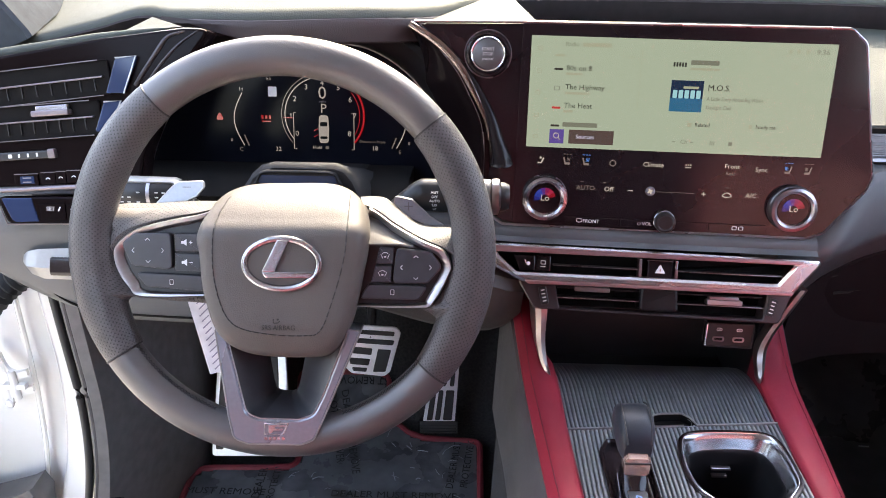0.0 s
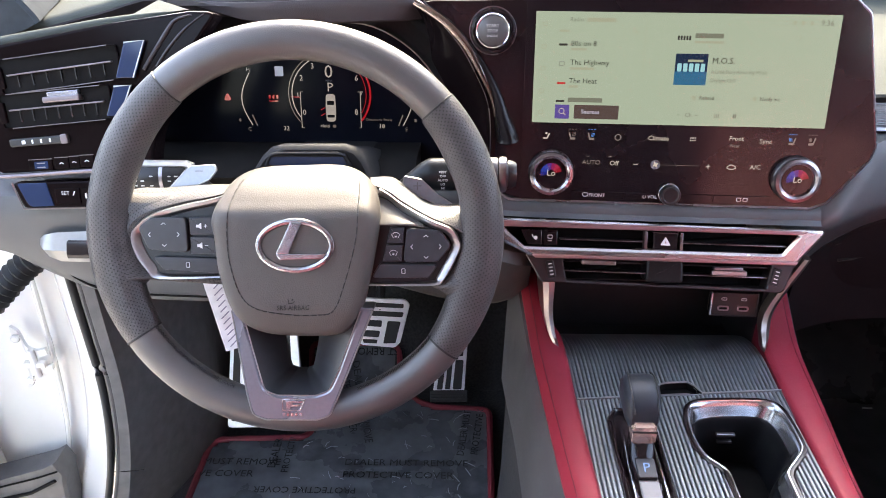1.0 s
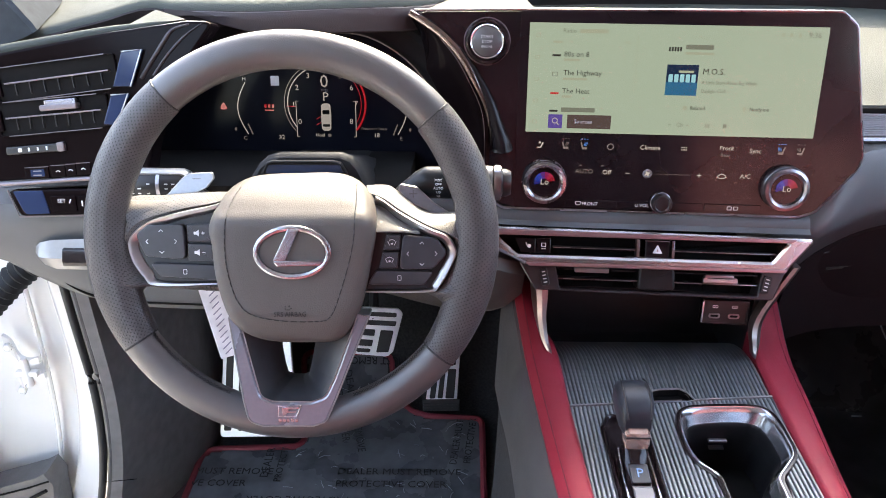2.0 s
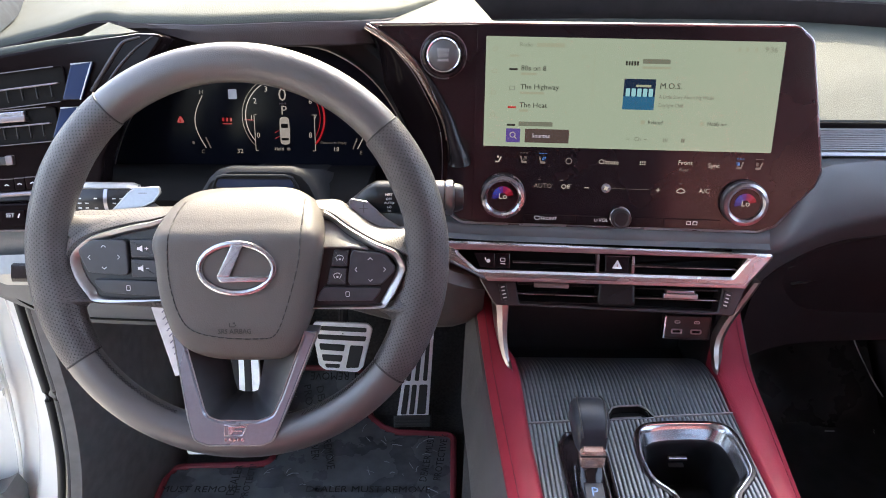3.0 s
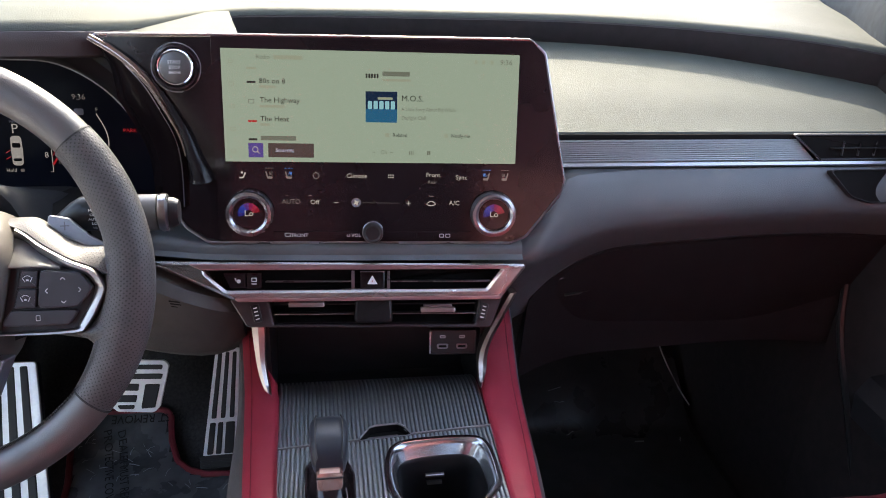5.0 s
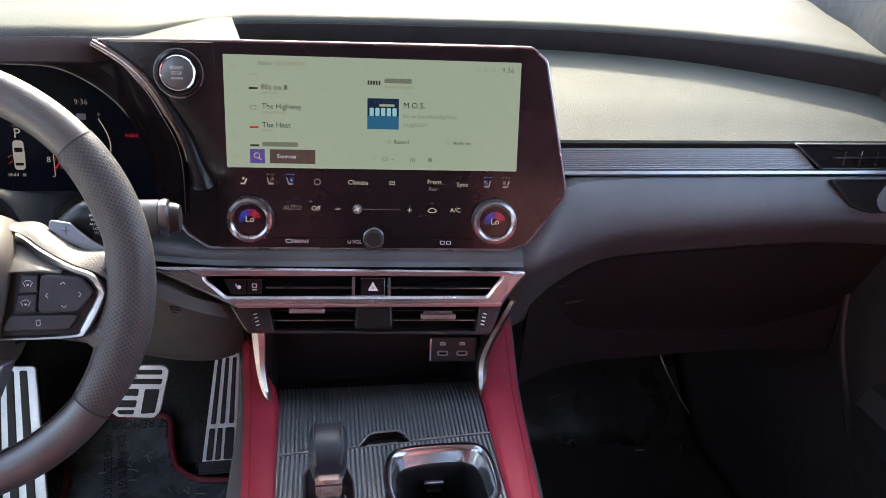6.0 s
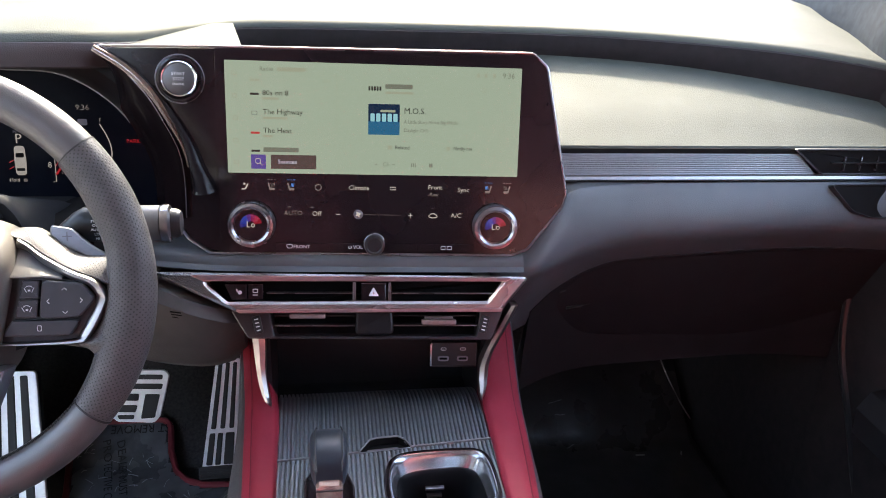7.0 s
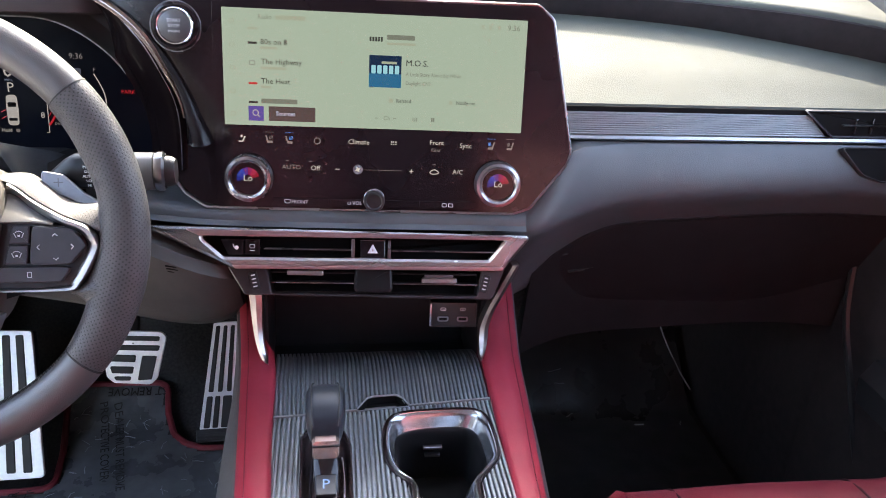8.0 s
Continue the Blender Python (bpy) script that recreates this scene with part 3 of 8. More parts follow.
def dashboard():
    d = thing("dashboard", "dark grey soft-touch dashboard with layered passenger side", "dashboard")
    rows = []
    for x in steps(-0.85, 0.97, 110):
        y, z = interp(LIP, x)
        f = interp([(-0.80, 0.03), (-0.56, 0.030), (-0.48, 0.030), (-0.30, 0.028), (-0.24, 0.04), (-0.18, 0.06), (0.40, 0.06), (0.60, 0.074), (0.74, 0.082)], x)[0]
        rows.append([(x, y + 0.02, z - f), (x, y + 0.004, z - 0.75 * f), (x, y - 0.001, z - 0.33 * f), (x, y, z - 0.007), (x, y + 0.004, z - 0.002), (x, y + 0.012, z + 0.0005),
                     (x, y + 0.10, z + 0.004), (x, 1.40, 0.861), (x, 1.62, 0.868), (x, 1.78, 0.875), (x, 1.78, z - f)])
    part("top_pad", loft(rows), DASH_TOP, d, "grained grey upper dash pad")
    # strip over the pad's front face; its dark colour is the lip's shade
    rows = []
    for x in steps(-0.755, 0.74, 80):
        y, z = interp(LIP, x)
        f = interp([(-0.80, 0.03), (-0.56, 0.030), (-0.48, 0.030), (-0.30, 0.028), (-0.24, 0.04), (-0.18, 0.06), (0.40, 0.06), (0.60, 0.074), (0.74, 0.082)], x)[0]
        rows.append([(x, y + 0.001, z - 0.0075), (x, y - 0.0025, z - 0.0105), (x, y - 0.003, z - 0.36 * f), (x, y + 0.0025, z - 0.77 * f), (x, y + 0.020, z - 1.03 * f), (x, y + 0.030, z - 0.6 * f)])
    part("lip_face", loft(rows), LIP_SHADE, d, "underside strip of the upper pad's lip, shade in its colour")
    rows = []
    for x in steps(-0.556, -0.165, 46):
        y, z = interp(LIP, x)
        f = interp([(-0.556, 0.011), (-0.52, 0.017), (-0.47, 0.030), (-0.42, 0.036), (-0.24, 0.036), (-0.165, 0.028)], x)[0]
        rows.append([(x, y + 0.004, z - 0.0080), (x, y - 0.0030, z - 0.0100), (x, y - 0.0048, z - 0.0135), (x, y - 0.0045, z - 0.55 * f), (x, y - 0.001, z - 0.92 * f), (x, y + 0.004, z - f), (x, y + 0.020, z - 0.95 * f)])
    part("visor_face", loft(rows), VISOR, d, "plum grey visor face over the instruments")
    bm = bmesh.new()
    tri = [bm.verts.new(q) for q in ((-0.578, 0.896, 0.8385), (-0.514, 0.896, 0.8455), (-0.5587, 0.935, 0.8470), (-0.578, 0.93, 0.820), (-0.514, 0.93, 0.832), (-0.5587, 0.937, 0.835))]
    for q in ((0, 1, 2), (3, 5, 4), (0, 3, 4, 1), (1, 4, 5, 2), (2, 5, 3, 0)):
        bm.faces.new([tri[i] for i in q])
    part("corner_facet", bm, DASH_TOP, d, "pale triangular facet at the end of the visor")
    part("vent_ledge", tube(curve([(-0.76, 0.884, 0.806), (-0.70, 0.889, 0.816), (-0.62, 0.893, 0.829), (-0.57, 0.894, 0.8375), (-0.525, 0.893, 0.8445)], 5), [0.006] * 12 + [0.0055, 0.005, 0.0045, 0.004, 0.0035, 0.003, 0.002, 0.001, 0.0005], 10), DASH_TOP, d, "pale ledge over the driver's vent")
    # light facet behind the display's corner
    part("corner_facet", loft([[(-0.278, 0.935, 0.838), (-0.274, 0.94, 0.8405), (-0.264, 0.97, 0.842), (-0.262, 0.99, 0.835)],
                               [(-0.20, 0.93, 0.835), (-0.20, 0.935, 0.8415), (-0.19, 1.12, 0.846), (-0.19, 1.14, 0.83)],
                               [(-0.13, 0.925, 0.830), (-0.13, 0.93, 0.8365), (-0.165, 1.13, 0.846), (-0.165, 1.14, 0.83)]]), DASH_TOP, d)
    # passenger shelf under the upper pad
    rows = []
    for x in steps(-0.20, 0.72, 40):
        y, z = interp(LIP, x)
        zb = interp([(-0.2, 0.808), (0.20, 0.808), (0.45, 0.801), (0.60, 0.788), (0.72, 0.776)], x)[0]
        row = [(x, 0.935, 0.738), (x, 0.930, 0.741), (x, 0.932, 0.745), (x, 0.940, 0.7475)]
        # a steep front roll that turns into the flatter rear of the shelf
        row += [(x, 0.94 + u * (y - 0.936), 0.7475 + v * (zb - 0.7475)) for u, v in ((0.08, 0.10), (0.17, 0.22), (0.26, 0.34), (0.40, 0.48), (0.60, 0.65), (0.80, 0.82))]
        rows.append(row + [(x, y + 0.004, zb), (x, y + 0.03, zb + 0.007), (x, y + 0.03, 0.70), (x, 0.96, 0.70)])
    part("shelf", loft(rows), DASH_TOP, d, "padded passenger shelf")
    part("shelf_gap", box(0.10, 0.74, 0.9285, 0.96, 0.7365, 0.7428, 0.001), CAVITY, d)
    # ribbed trim strip: rails one above another
    bm = bmesh.new()
    rows = []
    prof = []
    for k in range(10):
        z = 0.7100 + 0.00265 * k
        prof += [(0.9290, z), (0.9270, z + 0.0004), (0.9268, z + 0.0012), (0.9274, z + 0.0021), (0.9290, z + 0.0024)]
    prof += [(0.940, 0.7370), (0.940, 0.7095)]
    for x, cut in ((0.12, 0.0), (0.527, 0.0)):
        rows.append([(x + (0.735 - z) * 1.1 * (1 if x > 0.3 else 0), y, z) for y, z in prof])
    part("ribbed_strip", loft(rows, bm=bm), DECOR, d, "dark ribbed metal decor strip")
    part("bright_strip", loft([[(x, 0.930, 0.7025), (x, 0.9225, 0.7035), (x, 0.920, 0.7065), (x, 0.9225, 0.7095), (x, 0.930, 0.710)] for x in steps(0.12, 0.73, 6)]), SILVER, d, "bright satin metal line")
    # passenger lower pad: a lit upper face that turns under into the glovebox
    rows = []
    for x in steps(0.135, 0.745, 46):
        s = interp([(0.135, -0.030), (0.16, -0.036), (0.178, -0.0405), (0.19, -0.040), (0.24, -0.018), (0.30, -0.004), (0.40, 0.0), (0.60, 0.0), (0.745, -0.03)], x)[0]
        top = 0.7015 if x > 0.23 else interp([(0.135, 0.640), (0.18, 0.648), (0.23, 0.70), (0.3, 0.7015)], x)[0]
        zc = interp([(0.135, 0.612), (0.165, 0.614), (0.20, 0.626), (0.30, 0.645), (0.45, 0.652), (0.60, 0.656), (0.745, 0.658)], x)[0]
        deep = top - 0.003 - zc
        row = [(x, 0.934 + s, top + 0.001), (x, 0.919 + s, top + 0.0005), (x, 0.9155 + s, top - 0.003)]
        row += [(x, 0.9155 + s - 0.0165 * math.sin(math.pi / 2 * u), top - 0.003 - deep * u) for u in (0.15, 0.3, 0.45, 0.6, 0.75, 0.88)]
        row += [(x, 0.8985 + s + a, zc - b) for a, b in ((0.0005, 0.0), (0.0014, 0.005), (0.0045, 0.011), (0.0135, 0.022), (0.029, 0.038), (0.048, 0.056), (0.068, 0.078), (0.084, 0.102), (0.096, 0.135), (0.106, 0.150))]
        row += [(x, 1.25, zc - 0.15), (x, 1.25, top - 0.02)]
        rows.append(row)
    part("passenger_pad", loft(rows), DASH, d, "soft grey passenger knee pad")
    # glovebox door; its black stands for the shade below the pad's crest
    rows = []
    for x in steps(0.215, 0.735, 40):
        s = interp([(0.135, -0.030), (0.16, -0.036), (0.178, -0.0405), (0.19, -0.040), (0.24, -0.018), (0.30, -0.004), (0.40, 0.0), (0.60, 0.0), (0.745, -0.03)], x)[0]
        zc = interp([(0.135, 0.612), (0.165, 0.614), (0.20, 0.626), (0.30, 0.645), (0.45, 0.652), (0.60, 0.656), (0.745, 0.658)], x)[0]
        z0 = zc - interp([(0.215, 0.12), (0.26, 0.085), (0.32, 0.058), (0.74, 0.050)], x)[0]
        under = [(0.0, 0.0), (0.010, 0.0045), (0.022, 0.0135), (0.038, 0.029), (0.056, 0.048), (0.078, 0.068), (0.102, 0.084), (0.135, 0.096), (0.21, 0.106), (0.27, 0.112)]
        row = [(x, 0.8985 + s + interp(under, zc - z0)[0] + 0.004, z0)]
        for u in (0.02, 0.15, 0.3, 0.45, 0.6, 0.8, 0.99):
            z = z0 - u * (z0 - zc + 0.262)
            row.append((x, 0.8985 + s + interp(under, zc - z)[0] - 0.002, z))
        row.append((x, 1.02, row[-1][2]))
        rows.append(row)
    part("glovebox_door", loft(rows), GLOVE_SHADE, d, "glovebox door, shade below the pad in its black")
    part("glovebox_seam", tube(curve([(0.257, 0.9697, 0.5310), (0.289, 0.9777, 0.5350), (0.323, 0.9807, 0.5410), (0.415, 0.9807, 0.5500), (0.484, 0.9797, 0.5550)], 6), 0.0009, 6), TRIM_PLASTIC, d)
    hd = part("glovebox_latch", loft([[(0.2710, 0.9790, 0.4990), (0.2710, 0.9755, 0.5020), (0.2720, 0.990, 0.504)], [(0.3700, 0.9890, 0.5050), (0.3600, 0.9825, 0.5160), (0.3600, 1.000, 0.516)]]), HARD_DARK, d, "glovebox latch")
    part("latch_lock", lathe([(0.0035, 0), (0.0035, 0.003)], 12, m=Matrix.Translation((0.302, 0.983, 0.509)) @ Matrix.Rotation(radians(60), 4, "X")), SATIN_BLACK, hd)
    # pad under the display
    rows = []
    for x in steps(-0.36, 0.170, 30):
        s = -0.058 * x
        k = interp([(-0.36, 0.03), (-0.24, 0.012), (-0.16, 0.0), (0.2, 0.0)], x)[0]
        rows.append([(x, 0.90 + s + k, 0.638), (x, 0.880 + s + k, 0.6375), (x, 0.871 + s + k, 0.635), (x, 0.867 + s + k, 0.630), (x, 0.866 + s + k, 0.6245), (x, 0.860 + s + k, 0.6205), (x, 0.95 + s, 0.615), (x, 0.95 + s, 0.638)])
    part("centre_pad", loft(rows), DASH, d, "soft grey pad under the display")
    # driver side lower panels
    rows = []
    for x in steps(-0.78, -0.42, 16):
        zb = interp([(-0.80, 0.60), (-0.764, 0.585), (-0.73, 0.562), (-0.68, 0.534), (-0.62, 0.516), (-0.42, 0.511)], x)[0]
        rows.append([(x, 0.86, 0.665), (x, 0.834, 0.66), (x, 0.826, 0.645), (x, 0.826, 0.635), (x, 0.830, 0.61), (x, 0.838, 0.5 * (zb + 0.60)), (x, 0.845, zb + 0.012), (x, 0.850, zb + 0.002), (x, 0.858, zb - 0.002), (x, 0.95, zb - 0.002), (x, 1.05, zb), (x, 1.05, 0.66)])
    part("knee_panel", loft(rows), DASH, d, "grey panel under the driver's vent")
    part("knee_seam", tube(curve([(-0.694, 0.8435, 0.564), (-0.690, 0.8445, 0.557), (-0.664, 0.8445, 0.538), (-0.62, 0.8445, 0.528), (-0.5, 0.8445, 0.523)], 6), 0.0014, 6), CAVITY, d)
    pocket = part("switch_bezel", loft([[(-0.698, 0.826, 0.602), (-0.698, 0.822, 0.606), (-0.698, 0.826, 0.612), (-0.698, 0.835, 0.606)],
                                        [(-0.690, 0.820, 0.592), (-0.690, 0.812, 0.606), (-0.690, 0.822, 0.619), (-0.690, 0.838, 0.600)],
                                        [(-0.676, 0.817, 0.588), (-0.676, 0.809, 0.606), (-0.676, 0.820, 0.623), (-0.676, 0.842, 0.600)],
                                        [(-0.64, 0.816, 0.588), (-0.64, 0.808, 0.606), (-0.64, 0.818, 0.626), (-0.64, 0.842, 0.600)],
                                        [(-0.56, 0.816, 0.588), (-0.56, 0.808, 0.606), (-0.56, 0.818, 0.627), (-0.56, 0.842, 0.600)]]), STALK_SILVER, d, "satin silver switch surround")
    part("switch", loft([[(x - 0.010 * (z < 0.61) * 0, 0.8035 + 0.55 * max(0, z - 0.606), z) for z in (0.600, 0.606, 0.617)] + [(x, 0.82, 0.617), (x, 0.82, 0.600)] for x in (-0.660, -0.57)]), GLOSS, pocket, "black switch")
    rows = []
    for x in steps(-0.44, -0.147, 16):
        s = interp([(-0.44, 0.03), (-0.34, 0.010), (-0.26, -0.014), (-0.2, -0.020), (-0.166, -0.012), (-0.147, -0.004)], x)[0]
        q = interp([(-0.44, 0.0), (-0.30, 0.010), (-0.2, 0.020), (-0.166, 0.018), (-0.147, 0.006)], x)[0]
        zt = interp([(-0.44, 0.621), (-0.25, 0.612), (-0.20, 0.592), (-0.166, 0.576), (-0.147, 0.570)], x)[0]
        rows.append([(x, 0.91 + s, zt + 0.002), (x, 0.876 + s, zt), (x, 0.868 + s, zt - 0.012), (x, 0.871 + s, 0.56 - 0.4 * q), (x, 0.895 + s, 0.52 - q), (x, 0.935 + s, 0.490 - q), (x, 1.05, 0.45), (x, 1.05, 0.62)])
    low = part("lower_cover", loft(rows), HARD_DARK, d, "hard grey lower cover beside the column")
    for k in range(4):
        part("grille_slot", box(-0.0058, 0.0058, 0.8478, 0.875, -0.0006, 0.0006, 0.0002, m=Matrix.Translation((-0.2127 + 0.0009 * k, 0.0007 * k, 0.5825 - 0.0036 * k)) @ Matrix.Rotation(radians(10), 4, "Y")), CAVITY, low)
    return d


dashboard()

# ---- instrument cluster ----
KM = axes((-0.40, 0.970, 0.692), (1, 0, 0), (0, 0.196, 0.98))


def cluster_outline(g=1.0, up=0.0):
    pts = [(-0.205, -0.085), (-0.200, -0.035), (-0.178, 0.022), (-0.150, 0.060), (-0.10, 0.100), (-0.04, 0.119), (0.01, 0.120), (0.066, 0.115), (0.119, 0.081), (0.156, 0.023), (0.170, -0.035), (0.174, -0.085)]
    c = Vector((-0.02, 0.0))
    return [c + (Vector(p) - c) * g + Vector((0, up)) for p in pts]


def cluster():
    c = thing("instrument_cluster", "black digital instrument cluster under its hood, lit dials", "instrument cluster", KM)
    line = curve(cluster_outline(), 5)
    part("lens", plate([p.to_2d() for p in line], -0.03, 0.0, 0), CLUSTER_GLASS, c, "dark glossy lens")
    rows = []
    for g, up, n in ((1.0, 0, -0.004), (1.005, 0.0, 0.004), (1.05, 0.004, 0.018), (1.12, 0.010, 0.036), (1.17, 0.010, 0.034), (1.2, 0.01, 0.02)):
        rows.append([Vector((p.x, p.y, n)) for p in curve(cluster_outline(g, up), 5)])
    part("surround", loft(rows, closed=False), SATIN_BLACK, c, "black hooded surround")
    part("edge_line", tube([Vector((p.x, p.y, 0.003)) for p in curve(cluster_outline(1.0), 5)], 0.0008, 6), SILVER, c, "thin bright edge line")
    z = 0.0012

    def arc(cx, cy, r, a0, a1, mat, w=0.0009, name="dial_arc", ry=None):
        pts = [(cx + r * math.cos(radians(a)), cy + (ry or r) * math.sin(radians(a)), z) for a in steps(a0, a1, 24)]
        part(name, tube(pts, w, 6), mat, c)
    # rev counter
    cx, cy, r = 0.011, 0.037, 0.049
    arc(cx, cy, r, 90, 222, DIAL_GREY, 0.0006)
    arc(cx, cy, r - 0.004, 100, 218, DIAL_WHITE, 0.0007)
    arc(cx, cy, r, -40, 45, DIAL_RED, 0.0013)
    arc(cx, cy, r - 0.005, -30, 40, DIAL_RED, 0.0005)
    for k, a in enumerate((215, 182, 150, 120, 90, 60, 30, 0, -34)):
        text(str(k), cx + (r - 0.011) * math.cos(radians(a)), cy + (r - 0.011) * math.sin(radians(a)), z, 0.009, DIAL_WHITE, c, align="CENTER")
    part("needle", tube([(cx - r + 0.002, cy - 0.003, z), (cx - r + 0.014, cy - 0.0035, z)], 0.0006, 6), DIAL_RED, c)
    text("0", 0.011, 0.063, z, 0.021, DIAL_WHITE, c, align="CENTER")
    text("MPH", 0.011, 0.053, z, 0.004, DIM_LETTER, c, align="CENTER")
    text("P", 0.012, 0.045, z, 0.015, DIAL_WHITE, c, align="CENTER")
    for s in (-1, 1):
        part("bracket_line", tube([(0.012 + s * 0.033, 0.040, z), (0.012 + s * 0.036, 0.040, z), (0.012 + s * 0.036, -0.003, z), (0.012 + s * 0.033, -0.003, z)], 0.0005, 6), DIAL_WHITE, c)
    car = part("car_symbol", plate(rpoly([(-0.0055, -0.0165), (0.0055, -0.0165), (0.0062, 0.0), (0.0055, 0.0165), (-0.0055, 0.0165), (-0.0062, 0.0)], 0.004), 0, 0.0004, 0, m=mid(0.012, 0.021, z)), DIAL_WHITE, c)
    part("car_window", plate(rrect(0.0085, 0.005, 0.0015), 0, 0.0004, 0, m=mid(0.012, 0.027, z + 0.0005)), CAVITY, car)
    part("car_window", plate(rrect(0.0085, 0.003, 0.001), 0, 0.0004, 0, m=mid(0.012, 0.011, z + 0.0005)), CAVITY, car)
    for k in range(2):
        strip(0.006, 0.0009, 0.0025, 0.020 - 0.007 * k, z, DIAL_RED, c, "door_mark", turn=30)
    text("Hold", 0.004, -0.001, z, 0.0055, DIAL_WHITE, c, align="CENTER")
    strip(0.004, 0.0035, 0.0155, -0.001, z, DIAL_GREY, c)
    text("32", -0.047, -0.004, z, 0.0075, DIAL_WHITE, c)
    text("18", 0.073, -0.001, z, 0.0075, DIAL_WHITE, c, align="CENTER")
    text("Distance to Empty", 0.070, 0.007, z, 0.0042, DIAL_GREY, c, align="CENTER")
    # temperature and fuel arcs
    for s, cx2, letters in ((-1, -0.089, "HC"), (1, 0.104, "FE")):
        pts = [(cx2 - s * (0.005 - 0.011 * math.sin(math.pi * q)), 0.062 - 0.062 * q, z) for q in steps(0, 1, 14)]
        part("gauge_arc", tube(pts, 0.0007, 6), DIAL_WHITE, c)
        text(letters[0], cx2 - s * 0.004, 0.066, z, 0.0065, DIAL_GREY, c, align="CENTER")
        text(letters[1], cx2 - s * 0.001, -0.005, z, 0.0065, DIAL_GREY, c, align="CENTER")
        strip(0.0016, 0.014, cx2 - s * 0.008, 0.006, z, DIAL_GREY, c, turn=-s * 22)
        strip(0.0025, 0.0035, cx2 + s * 0.010, 0.006, z, DIAL_GREY, c)
    part("belt_lamp", plate(closed_curve([(0, 0.004), (0.003, 0.0), (0.0035, -0.004), (-0.0035, -0.004), (-0.003, 0.0)], 3), 0, 0.0004, 0, m=mid(-0.112, 0.034, z)), DIAL_RED, c)
    for k in range(3):
        strip(0.0026, 0.0045, -0.061 + 0.0045 * k, 0.034, z, DIAL_RED, c, "belt_lamp")
    strip(0.011, 0.0014, -0.0565, 0.0290, z, DIAL_RED, c)
    part("page_symbol", plate(rrect(0.010, 0.0115, 0.001), 0, 0.0004, 0, m=mid(-0.048, 0.064, z)), LETTER, c)
    text("66", -0.052, 0.079, z, 0.0065, DIAL_GREY, c, align="CENTER")
    text("9:36", 0.082, 0.080, z, 0.0085, DIAL_GREY, c, align="CENTER")
    text("PARK", 0.134, 0.043, z, 0.0062, DIAL_RED, c, align="CENTER")
    strip(0.010, 0.007, 0.081, 0.064, z, DIM_LETTER, c)


cluster()

# ---- gloss wing between cluster and display ----
SM = Matrix(((0.998307, 0.011630, -0.056988, 0.0033), (-0.058163, 0.199614, -0.978147, 0.8984), (0.0, 0.979806, 0.199952, 0.7815), (0, 0, 0, 1)))


